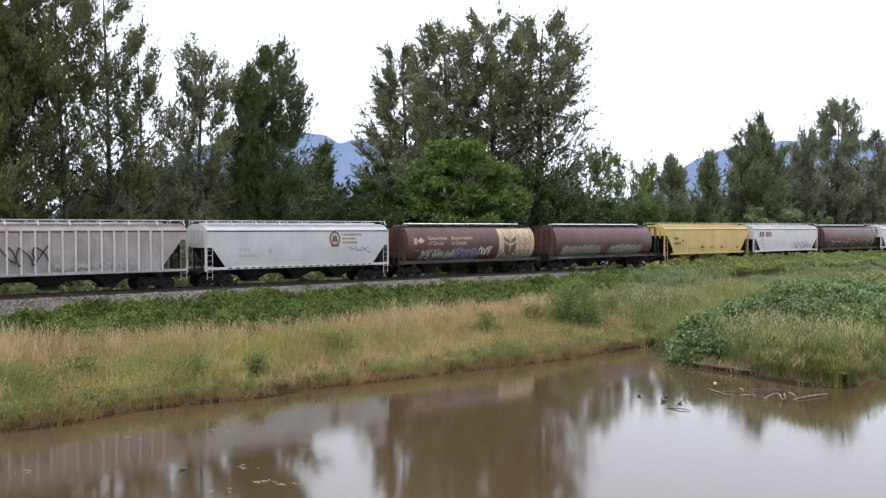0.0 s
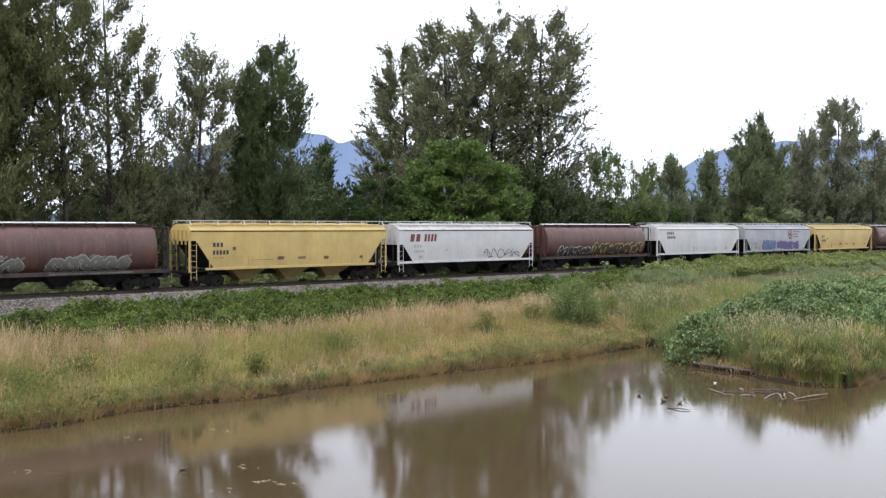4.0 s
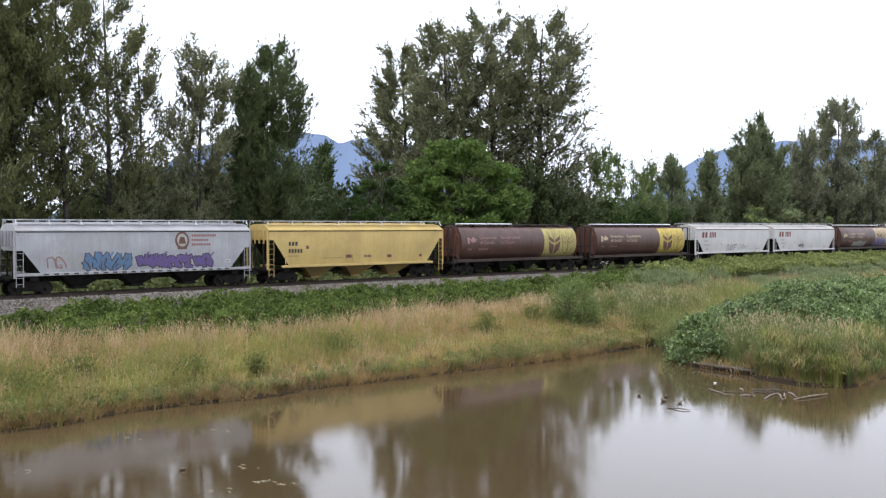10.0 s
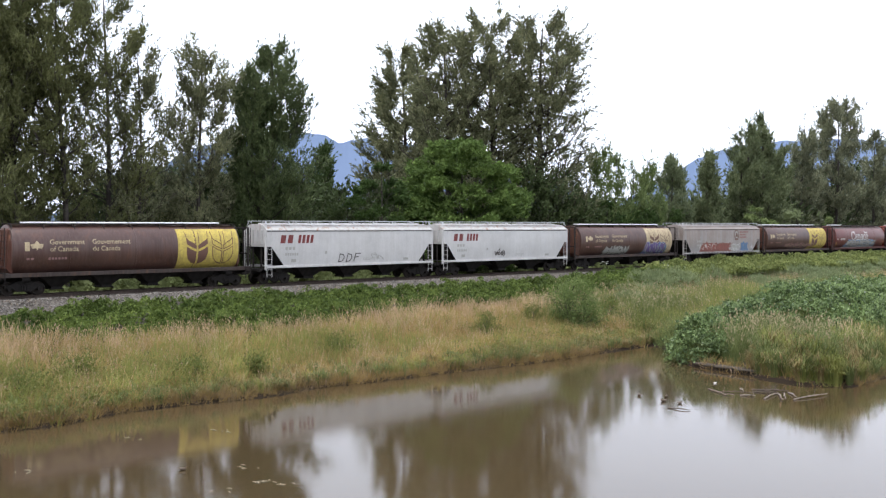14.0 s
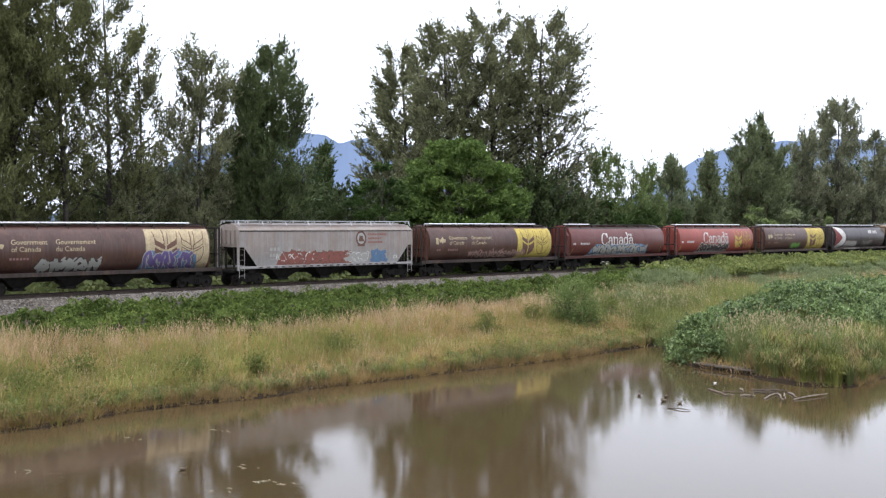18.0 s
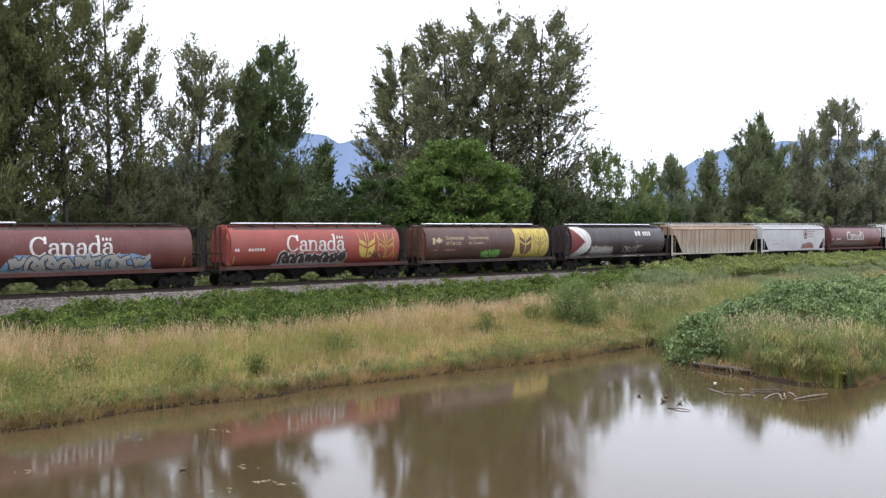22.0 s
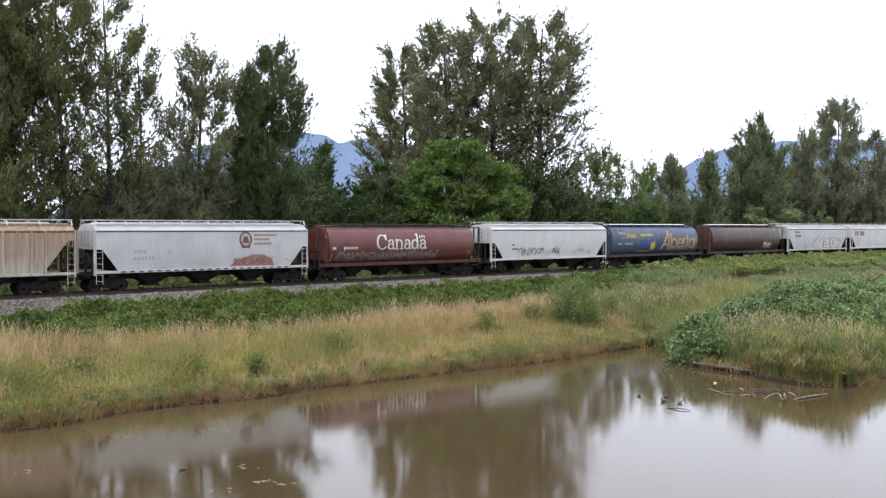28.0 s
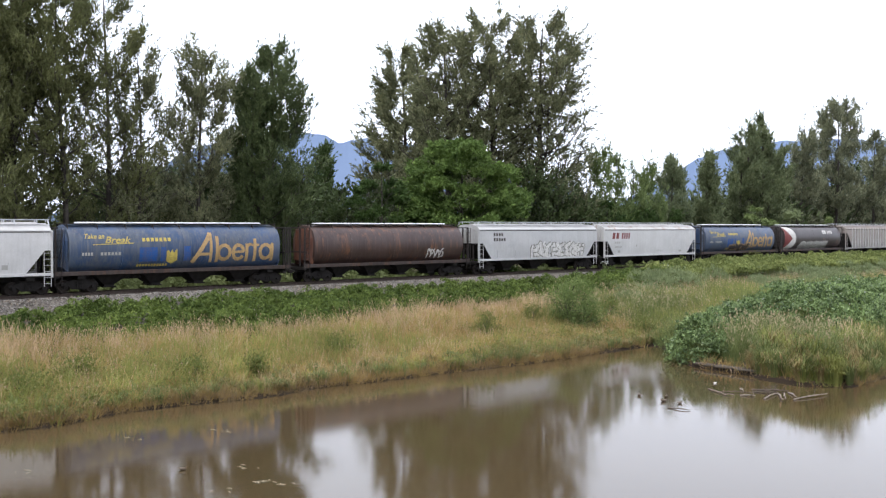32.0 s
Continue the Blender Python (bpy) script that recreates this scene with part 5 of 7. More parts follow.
def frame_mesh():
    """Side frame of a truck, bowed, with openings for the springs."""
    g = Geo()
    out = [(-1.18, 0.50), (-1.18, 0.66), (-0.78, 0.72), (-0.45, 0.88), (0.45, 0.88), (0.78, 0.72), (1.18, 0.66), (1.18, 0.50), (0.74, 0.50), (0.44, 0.26), (-0.44, 0.26), (-0.74, 0.50)]
    g.prism_y(out, -0.07, 0.07)
    for x in (-0.89, 0.89):
        g.tube((x, -0.12, 0.44), (x, 0.10, 0.44), 0.13, n=10)
    for x in (-0.16, 0.0, 0.16):
        g.tube((x, -0.09, 0.36), (x, -0.09, 0.62), 0.065, n=8)
    return g.mesh("side_frame", UNDER)


def wheel_mesh():
    g = Geo()
    for y, w in ((-0.755, -1), (0.755, 1)):
        prof = [(0.0, 0.06), (0.12, 0.07), (0.15, 0.03), (0.33, 0.02), (0.36, 0.06), (0.42, 0.06), (0.425, -0.03), (0.455, -0.05), (0.455, -0.07), (0.33, -0.07), (0.30, -0.03), (0.14, -0.03), (0.0, -0.07)]
        rings = []
        for i in range(20):
            a = 2 * math.pi * i / 20
            rings.append([(r * math.cos(a), y + w * o, r * math.sin(a)) for r, o in prof])
        rings.append(rings[0])
        g.loft(rings, caps=False, closed=False)
        for i in range(4):
            a = math.pi / 2 * i
            g.tube((0.24 * math.cos(a), y + w * 0.02, 0.24 * math.sin(a)), (0.24 * math.cos(a), y + w * 0.045, 0.24 * math.sin(a)), 0.04, n=6)
    g.tube((0, -1.06, 0), (0, 1.06, 0), 0.08, n=10)
    return g.mesh("wheelset", WHEEL)


def coupler_mesh():
    g = Geo()
    g.box(-0.55, 0.15, -0.08, 0.08, 0.78, 0.94, 0.02)
    g.prism_y([(0.15, 0.72), (0.42, 0.74), (0.50, 0.86), (0.42, 0.98), (0.15, 1.0)], -0.14, 0.12)
    return g.mesh("coupler", DARK_STEEL)


def post_mesh(z0, z1, w=0.06):
    return Geo().box(-0.055, 0.055, -w, w, z0, z1, 0.012).mesh("end_post", PAINTS["white"])


def rail_mesh(w):
    return Geo().box(-0.05, 0.05, -w, w, -0.05, 0.05, 0.012).mesh("end_rail", PAINTS["white"])


def end_works(car, turn, a, round_end, material):
    """Upright posts and cross rails at one end of a car."""
    flip = pose(0, 0, 0, 0, 0, turn)
    if round_end:
        for y in (-1.38, -0.7, 0.7, 1.38):
            part("end_post", once("post_tall", lambda: post_mesh(1.1, 4.24, 0.05)), car, material, m=flip @ pose(-a + 0.12, y, 0))
        for z in (2.35, 4.20):
            part("end_rail", once("end_rail", lambda: rail_mesh(1.43)), car, material, m=flip @ pose(-a + 0.235, 0, z))
    else:
        for y in (-1.50, -0.95, -0.32, 0.32, 0.95, 1.50):
            if abs(y) > 1.4:
                part("end_post", once("post_full", lambda: post_mesh(1.1, 4.05)), car, material, m=flip @ pose(-a - 0.06, y, 0))
            else:
                part("end_post", once("post_half", lambda: post_mesh(3.03, 4.05)), car, material, m=flip @ pose(-a - 0.06, y, 0))
        for y in (-0.6, 0.6):
            part("end_post", once("post_low", lambda: post_mesh(1.1, 3.04)), car, DARK_STEEL, m=flip @ pose(-a + 0.12, y, 0))


def end_sheet_mesh():
    """Sloping bulkhead at the end of a round car, ribbed."""
    g = Geo()
    g.loft([[(-7.64, -1.25, 1.35), (-7.64, 1.25, 1.35), (-7.64, 1.40, 3.4), (-7.64, 0.8, 4.25), (-7.64, -0.8, 4.25), (-7.64, -1.40, 3.4)],
            [(-7.92, -1.0, 1.7), (-7.92, 1.0, 1.7), (-7.80, 1.15, 3.4), (-7.76, 0.6, 4.1), (-7.76, -0.6, 4.1), (-7.80, -1.15, 3.4)]])
    for y in (-0.9, -0.3, 0.3, 0.9):
        g.add([(-8.02, y - 0.04, 1.7), (-8.02, y + 0.04, 1.7), (-7.83, y + 0.04, 4.05), (-7.83, y - 0.04, 4.05), (-7.85, y - 0.04, 1.7), (-7.85, y + 0.04, 1.7), (-7.7, y + 0.04, 4.1), (-7.7, y - 0.04, 4.1)],
              [(0, 1, 2, 3), (0, 3, 7, 4), (1, 5, 6, 2), (3, 2, 6, 7)])
    return g.mesh("end_sheet", PAINTS["brown"])


def brake_mesh():
    g = Geo()
    for i in range(14):
        a, b = 2 * math.pi * i / 14, 2 * math.pi * (i + 1) / 14
        g.tube((0, 0.27 * math.cos(a), 0.27 * math.sin(a)), (0, 0.27 * math.cos(b), 0.27 * math.sin(b)), 0.02, n=5)
    for i in range(5):
        a = 2 * math.pi * i / 5
        g.tube((0, 0, 0), (0, 0.27 * math.cos(a), 0.27 * math.sin(a)), 0.014, n=4)
    g.tube((0, 0, 0), (0.25, 0, 0), 0.04, n=6)
    return g.mesh("brake_wheel", DARK_STEEL)


def underframe_mesh():
    g = Geo()
    g.box(-8.55, 8.55, -0.32, 0.32, 0.78, 1.18, 0.02)
    for x in (-6.9, 6.9):
        g.box(x - 0.25, x + 0.25, -1.45, 1.45, 0.92, 1.14, 0.02)
    for x in (-8.6, 8.32):
        g.box(x, x + 0.28, -1.42, 1.42, 0.98, 1.12, 0.02)
    for x in (-7.7, 7.7):
        g.box(x - 0.8, x + 0.8, -1.42, 1.42, 1.12, 1.155)
    return g.mesh("underframe", UNDER)


def rib_mesh():
    g = Geo()
    g.box(-0.06, 0.06, -0.11, 0.0, 1.30, 4.02, 0.02)
    return g.mesh("side_rib", PAINTS["silver"])


WHEELS, CARS = [], []


def running_gear(car, a):
    for x in (-6.9, 6.9):
        truck = part("truck", once("bolster", lambda: Geo().box(-0.22, 0.22, -1.12, 1.12, 0.48, 0.80, 0.03).box(-0.5, 0.5, -0.3, 0.3, 0.74, 0.9, 0.02).mesh("truck", UNDER)), car, m=pose(x, 0, 0))
        for y in (-1.02, 1.02):
            part("side_frame", once("frame", frame_mesh), truck, m=pose(0, y, 0))
        for wx in (-0.89, 0.89):
            WHEELS.append((part("wheelset", once("wheel", wheel_mesh), truck, m=pose(wx, 0, 0.42)), car, wx))
    for turn in (0, 180):
        part("coupler", once("coupler", coupler_mesh), car, m=pose(0, 0, 0, 0, 0, turn) @ pose(8.60, 0, 0))
    part("underframe", once("under", underframe_mesh), car)
    part("brake_wheel", once("brake", brake_mesh), car, m=pose(-a - 0.14, 0.75, 2.6))


def ladders(car, material, z1, a):
    low = once(("ladder", z1), lambda: ladder_mesh(0.55, z1, 0.42))
    for x in (-a + 0.02, a - 0.44):
        for y in (-1.57, 1.57):
            part("ladder", low, car, material, m=pose(x, y, 0))


def flat_mesh(polys, surface, material, off=0.012, name="marking"):
    """Thin painted shapes laid on a car's pond side. polys: outlines in x, z, cut into level strips that follow the curve."""
    bm = bmesh.new()
    for poly in polys:
        vs = [bm.verts.new((x, 0, z)) for x, z in poly]
        try:
            bm.faces.new(vs)
        except ValueError:
            pass
    bmesh.ops.triangulate(bm, faces=bm.faces)
    return lay(bm, surface, material, off, name)


def lay(bm, surface, material, off, name):
    if surface is cyl_y:
        z0, z1 = min(v.co.z for v in bm.verts), max(v.co.z for v in bm.verts)
        z = math.ceil(z0 / 0.14) * 0.14
        while z < z1:
            bmesh.ops.bisect_plane(bm, geom=bm.verts[:] + bm.edges[:] + bm.faces[:], plane_co=(0, 0, z), plane_no=(0, 0, 1))
            z += 0.14
    for v in bm.verts:
        v.co.y = -surface(v.co.z) - off + v.co.y
    me = bpy.data.meshes.new(name)
    bm.to_mesh(me)
    bm.free()
    me.materials.append(material)
    return me


def text_mesh(words, x, z, width, height, surface, material, off=0.014, slant=0.0, bold=0.0, name="lettering"):
    """Words set to a given width and height (of a capital)."""
    cu = bpy.data.curves.new("letters", "FONT")
    cu.body, cu.size, cu.shear, cu.offset, cu.resolution_u = words, 1.0, slant, bold, 3
    tmp = bpy.data.objects.new("letters", cu)
    scene.collection.objects.link(tmp)
    me = tmp.to_mesh(depsgraph=bpy.context.evaluated_depsgraph_get())
    bm = bmesh.new()
    bm.from_mesh(me)
    tmp.to_mesh_clear()
    bpy.data.objects.remove(tmp)
    x0, x1 = min(v.co.x for v in bm.verts), max(v.co.x for v in bm.verts)
    top = max(v.co.y for v in bm.verts)
    for v in bm.verts:
        v.co = Vector((x + (v.co.x - x0) * width / (x1 - x0), 0, z + v.co.y * height / top))
    return lay(bm, surface, material, off, name)


def mark(name, polys, surface, color, car, off=0.010, label=""):
    """Small painted marks that no one could pick apart."""
    return tagged(part(name, flat_mesh(polys, surface, DECAL[color], off, name), car, label=label), kind="stuff")


def rect(x, z, w, h):
    return [(x, z), (x + w, z), (x + w, z + h), (x, z + h)]


def bars(x, z, w, h, n, lean=0.0):
    """A word that stays unread: short upright bars."""
    p = w / n
    return [[(x + i * p, z), (x + i * p + p * 0.68, z), (x + i * p + p * 0.68 + lean * h, z + h), (x + i * p + lean * h, z + h)] for i in range(n)]


def disc(x, z, rx, rz, n=20):
    return [(x + rx * math.cos(2 * math.pi * i / n), z + rz * math.sin(2 * math.pi * i / n)) for i in range(n)]


def stroke(pts, w):
    """A painted line along points as quads."""
    out = []
    for (x0, z0), (x1, z1) in zip(pts, pts[1:]):
        d = math.hypot(x1 - x0, z1 - z0) or 1
        nx, nz = -(z1 - z0) / d * w / 2, (x1 - x0) / d * w / 2
        ex, ez = (x1 - x0) / d * w * 0.3, (z1 - z0) / d * w * 0.3
        out.append([(x0 + nx - ex, z0 + nz - ez), (x0 - nx - ex, z0 - nz - ez), (x1 - nx + ex, z1 - nz + ez), (x1 + nx + ex, z1 + nz + ez)])
    return out


GLYPHS = [  # bare strokes in a unit box, of no alphabet
    [[(0.05, 0.1), (0.30, 1.0), (0.75, 0.30), (0.55, 0.95), (1.1, 0.5)], [(0.0, 0.5), (0.6, 0.0)]], [[(0.1, 0.75), (0.35, 0.05), (0.45, 0.95), (0.85, 0.1), (1.15, 0.9)], [(0.3, 0.5), (1.0, 0.6)]],
    [[(0.9, 0.95), (0.25, 0.7), (0.7, 0.4), (0.1, 0.1), (1.05, 0.0)], [(0.0, 0.9), (0.5, 0.15)]], [[(0.0, 0.3), (0.6, 1.0), (0.4, 0.0), (1.0, 0.7)], [(0.7, 0.1), (1.1, 0.35), (0.8, 0.95)]],
    [[(0.2, 0.0), (0.0, 0.6), (0.5, 1.0), (0.8, 0.55), (0.45, 0.3), (1.1, 0.05)], [(0.7, 0.9), (1.0, 0.3)]]]


def rounded(pts):
    """Cuts the corners of a line."""
    mid = [(a[0] * k + b[0] * (1 - k), a[1] * k + b[1] * (1 - k)) for a, b in zip(pts, pts[1:]) for k in (0.75, 0.25)]
    return [pts[0]] + mid[1:-1] + [pts[-1]]


def graffiti(car, surface, x, z, w, h, fill, edge, seed, n=6, back=None):
    """A sprayed band of crowded thick strokes with an outline; no words."""
    rng = random.Random(seed)
    rim, body = [], []
    step = w / n
    t = min(0.26 * h, 0.34 * step)
    for i in range(n):
        x0, lean = x + i * step - 0.06 * step, rng.uniform(-0.12, 0.28) * h
        low, tall, wide = z + h * rng.uniform(0.0, 0.10), h * rng.uniform(0.80, 1.0), step * rng.uniform(0.95, 1.15)
        for line in rng.choice(GLYPHS):
            pts = [(x0 + wide * (0.06 + 0.88 * (px + rng.uniform(-0.12, 0.12))) + lean * py * 0.5, low + tall * (py + rng.uniform(-0.05, 0.05))) for px, py in line]
            if seed % 2:
                pts = rounded(rounded(pts))
            if fill:
                rim += stroke(pts, t * 1.55)
                body += stroke(pts, t)
            else:
                body += stroke(pts, max(0.055, t * 0.55))
        if rng.random() < 0.5:
            body += stroke([(x0 + wide * 0.9, low + tall * 0.9), (x0 + wide * 1.15, low + tall * 1.12)], t * 0.5)
    if back:
        mark("graffiti", [[(x - 0.5 * step, z - 0.06), (x + w + 0.5 * step, z - 0.06), (x + w + 0.2 * step, z + h * 0.75), (x + w - step, z + h * 1.06), (x + w * 0.6, z + h * 0.98), (x + 0.5 * step, z + h * 1.08), (x - 0.1 * step, z + h * 0.6)]],
             surface, back, car, 0.012, "sprayed ground of a graffiti")
    if fill:
        mark("graffiti", rim, surface, edge, car, 0.016, "sprayed graffiti outline, not legible")
    mark("graffiti", body, surface, fill or edge, car, 0.021, "sprayed graffiti, not legible")


LETTERS = {"D": [[(0, 0), (0.02, 1), (0.6, 0.85), (0.75, 0.45), (0.5, 0.08), (-0.05, 0)]], "F": [[(0, 0), (0.05, 1), (0.8, 1.02)], [(0.03, 0.55), (0.55, 0.58)]]}


def tag(car, surface, x, z, w, h, word, color, thick=0.07):
    """A short sprayed word."""
    out, step = [], w / len(word)
    for i, ch in enumerate(word):
        for line in LETTERS[ch]:
            out += stroke([(x + step * (i + 0.85 * px) + 0.2 * h * py, z + h * py) for px, py in line], thick)
    mark("graffiti", out, surface, color, car, 0.018, "thin sprayed letters")


def scrawl(car, surface, x, z, w, h, color, seed, n=16, thick=0.05):
    """Thin sprayed loops and zigzags; no words."""
    rng = random.Random(seed)
    out, k = [], max(2, n // 5)
    for i in range(k):
        cx, cz = x + w * (i + 0.5) / k, z + h * 0.5
        pts = [(cx + w / k * 0.55 * math.sin(q * rng.uniform(0.8, 1.2) + i), cz + h * 0.5 * math.cos(q * rng.uniform(1.3, 2.0) + i * 2)) for q in np.linspace(0, 5.5, 8)]
        out += stroke(rounded(pts), thick)
    mark("graffiti", out, surface, color, car, 0.018, "thin sprayed scrawl, not legible")


def wheat(car, x, ground, ears, w=4.6, z0=1.32, z1=4.12):
    """The wheat panel: two ears, one filled, one in outline."""
    if ground:
        part("wheat_panel", flat_mesh([rect(x, z0, w, z1 - z0)], cyl_y, DECAL[ground], 0.008, "wheat_panel"), car, label="painted panel with two ears of wheat")
    h = z1 - z0
    for k, cx in enumerate((x + w * 0.31, x + w * 0.73)):
        solid, line, r = [], [], w * 0.172
        for side in (-1, 1):
            put = lambda pts: [(cx + side * r * u, z0 + h * v) for u, v in pts]
            upper = put([(0.08, 0.50), (0.55, 0.555), (1.0, 0.63), (1.02, 0.80), (0.85, 0.735), (0.5, 0.68), (0.08, 0.60)])
            lower = put([(0.08, 0.44), (0.55, 0.495), (1.0, 0.57), (1.0, 0.40), (0.86, 0.26), (0.5, 0.165), (0.08, 0.13)])
            for leaf in (upper, lower):
                if k == 0:
                    solid.append(leaf)
                else:
                    line += stroke(leaf + leaf[:1], 0.055)
            for pts in ([(1.0, 0.81), (1.10, 0.94)], [(0.15, 0.64), (0.18, 0.94)]):
                line += stroke(put(pts), 0.055)
        if solid:
            mark("wheat_ear", solid, cyl_y, ears, car, 0.013)
        mark("wheat_ear", line, cyl_y, ears, car, 0.014)


def sill_dashes(car, x0, x1, color, step=0.8):
    polys, x = [], x0
    while x < x1:
        polys.append(rect(x, 1.26, step * 0.5, 0.09))
        x += step
    mark("reflective_mark", polys, lambda z: 1.625, color, car, 0.008)


def round_car(coat, label, white_hatches=4):
    car = tagged(new("grain_hopper_car"), label, "rail car", "cars of the freight train")
    P, a = PAINTS[coat], HALF
    part("tank", once("tank", tank_mesh), car, P)
    for y in (-1.47, 1.47):
        part("side_sill", once(("sill", y), lambda y=y: sill_mesh(1.16, 1.42, y, a)), car, PAINTS["redsill" if coat in ("red", "maroon") else "sill"])
    for x in (-4.8, -1.6, 1.6, 4.8):
        part("hopper_bay", once("bay4", lambda: bay_mesh(1.42, 0.34, 1.35)), car, m=pose(x, 0, 0))
    for turn in (0, 180):
        part("end_sheet", once("endsheet", end_sheet_mesh), car, PAINTS["endrust"] if coat in ("brown", "russet", "umber") else P, m=pose(0, 0, 0, 0, 0, turn))
        # end posts, and the ladders below, coloured dark for the shade between cars
        end_works(car, turn, a, True, DARK_STEEL)
    ladders(car, DARK_STEEL, 4.2, a)
    for turn, y in ((0, -0.66), (180, 0.66)):
        part("running_board", once("board_r", lambda: board_mesh(15.4)), car, DARK_STEEL, m=pose(0, y, 4.47, 0, 0, turn))
    for i in range(4):
        part("roof_hatch", once("hatch_r", lambda: hatch_mesh(3.22, 0.34)), car, HATCH_WHITE if i < white_hatches else DARK_STEEL, m=pose(-5.1 + i * 3.4, 0, 4.51 if i < white_hatches else 4.45))
    running_gear(car, a)
    return car


def slab_car(coat, label, bays="dark", ribs=0, a=SLAB, cut=1.5, high=2.80, sill=None, top=None):
    car = tagged(new("covered_hopper_car"), label, "rail car", "cars of the freight train")
    P, s = PAINTS[coat], sill or a
    part("body", once(("slab", a, cut, high), lambda: slab_mesh(a, cut, 0.40, high)), car, P)
    part("roof", once(("roof", a), lambda: roof_mesh(a)), car, PAINTS[top] if top else P)
    for y in (-1.565, 1.565):
        # added dark strip that draws the shadow line below the roof's overhang
        part("roof_seam", once(("eave_shade", y, a), lambda: Geo().box(-a + 0.02, a - 0.02, y - 0.012, y + 0.012, 3.93, 3.988).mesh("roof_seam", UNDER)), car)
        part("side_sill", once(("sill_s", y, s), lambda: sill_mesh(1.22, 1.40, y, s)), car, P)
    for x in (-3.8, 0, 3.8):
        part("hopper_bay", once("bay3", lambda: bay_mesh(1.70, 0.42, 1.38)), car, PAINTS["bay"] if bays == "coat" else None, m=pose(x, 0, 0))
    for turn in (0, 180):
        part("slope_sheet", once(("slope", a, cut, high), lambda: slope_mesh(a, cut, 0.40, high)), car, m=pose(0, 0, 0, 0, 0, turn))
        end_works(car, turn, a, False, P)
    ladders(car, P, 4.0, a)
    for turn, y in ((0, -1.05), (180, 1.05)):
        part("running_board", once(("board_s", a), lambda: board_mesh(2 * a)), car, m=pose(0, y, 4.72, 0, 0, turn))
    for i in range(5):
        part("roof_hatch", once("hatch_s", lambda: hatch_mesh(2.9, 0.3)), car, P, m=pose(-6.2 + i * 3.1, 0, 4.50))
    if ribs:
        for i in range(ribs):
            x = -7.0 + 14.0 * i / (ribs - 1)
            part("side_rib", once("rib", rib_mesh), car, PAINTS["rib"] if coat == "silver" else P, m=pose(x, -1.585, 0))
            part("side_rib", once("rib", rib_mesh), car, P, m=pose(x, 1.585, 0, 0, 0, 180))
    running_gear(car, a)
    return car


def government_car(coat, label, panel="yellow", words="cream", ears="brown", hatches=4):
    car = round_car(coat, label, hatches)
    part("flag_emblem", flat_mesh([rect(-7.0, 2.78, 0.28, 0.55)], cyl_y, DECAL[words], 0.013, "flag_emblem"), car)
    part("leaf_emblem", flat_mesh([[(-6.28, 2.80), (-6.22, 2.95), (-5.98, 2.92), (-6.04, 3.04), (-5.88, 3.18), (-6.02, 3.22), (-6.10, 3.20), (-6.28, 3.42), (-6.46, 3.20), (-6.54, 3.22), (-6.68, 3.18), (-6.52, 3.04), (-6.58, 2.92), (-6.34, 2.95)]],
                                  cyl_y, DECAL[words], 0.013, "leaf_emblem"), car)
    for x, w1, w2, a, b in ((-5.5, 2.15, 1.75, "Government", "of Canada"), (-2.85, 2.5, 1.8, "Gouvernement", "du Canada")):
        tagged(part("lettering", text_mesh(a, x, 3.18, w1, 0.31, cyl_y, DECAL[words], bold=0.008), car), kind="stuff")
        tagged(part("lettering", text_mesh(b, x, 2.74, w2, 0.31, cyl_y, DECAL[words], bold=0.008), car), kind="stuff")
    mark("car_number", bars(-6.9, 2.22, 0.5, 0.14, 2) + bars(-5.6, 2.22, 1.2, 0.14, 6), cyl_y, "pink", car)
    wheat(car, 2.98, panel, ears)
    return car


def roman(word, x, z, width, xh):
    """Letters with serifs: upright strokes broad, level ones thin."""
    ring = lambda cx, cz, rx, rz, a0, a1: [(cx + rx * math.cos(radians(q)), cz + rz * math.sin(radians(q))) for q in np.linspace(a0, a1, 19)]
    foot = lambda cx: [(cx - 0.20, 0.03), (cx + 0.20, 0.03)]
    forms = {"C": (1.36, [ring(0.70, 0.74, 0.58, 0.72, 42, 318), [(1.17, 1.46), (1.17, 1.02)]]),
             "a": (0.96, [ring(0.44, 0.68, 0.27, 0.28, 165, 0), [(0.71, 0.68), (0.71, 0.16), (0.80, 0.04), (0.95, 0.08)], ring(0.42, 0.30, 0.30, 0.27, 70, 320)]),
             "n": (1.14, [[(0.22, 0.98), (0.22, 0.02)], [(0.02, 0.94), (0.24, 0.98)], ring(0.54, 0.66, 0.31, 0.30, 160, 0), [(0.85, 0.66), (0.85, 0.02)], foot(0.22), foot(0.85)]),
             "d": (1.08, [ring(0.46, 0.48, 0.36, 0.46, 45, 315), [(0.80, 1.55), (0.80, 0.04)], [(0.60, 1.52), (0.82, 1.54)], [(0.80, 0.04), (1.02, 0.05)]])}
    k, out, pen = width / sum(forms[ch][0] for ch in word), [], 0.0
    for ch in word:
        for line in forms[ch][1]:
            for (ax, az), (bx, bz) in zip(line, line[1:]):
                steep = abs(bz - az) / (math.hypot(bx - ax, bz - az) or 1)
                out += stroke([(x + k * (pen + ax), z + xh * az), (x + k * (pen + bx), z + xh * bz)], xh * (0.09 + 0.13 * steep))
        pen += forms[ch][0]
    return out


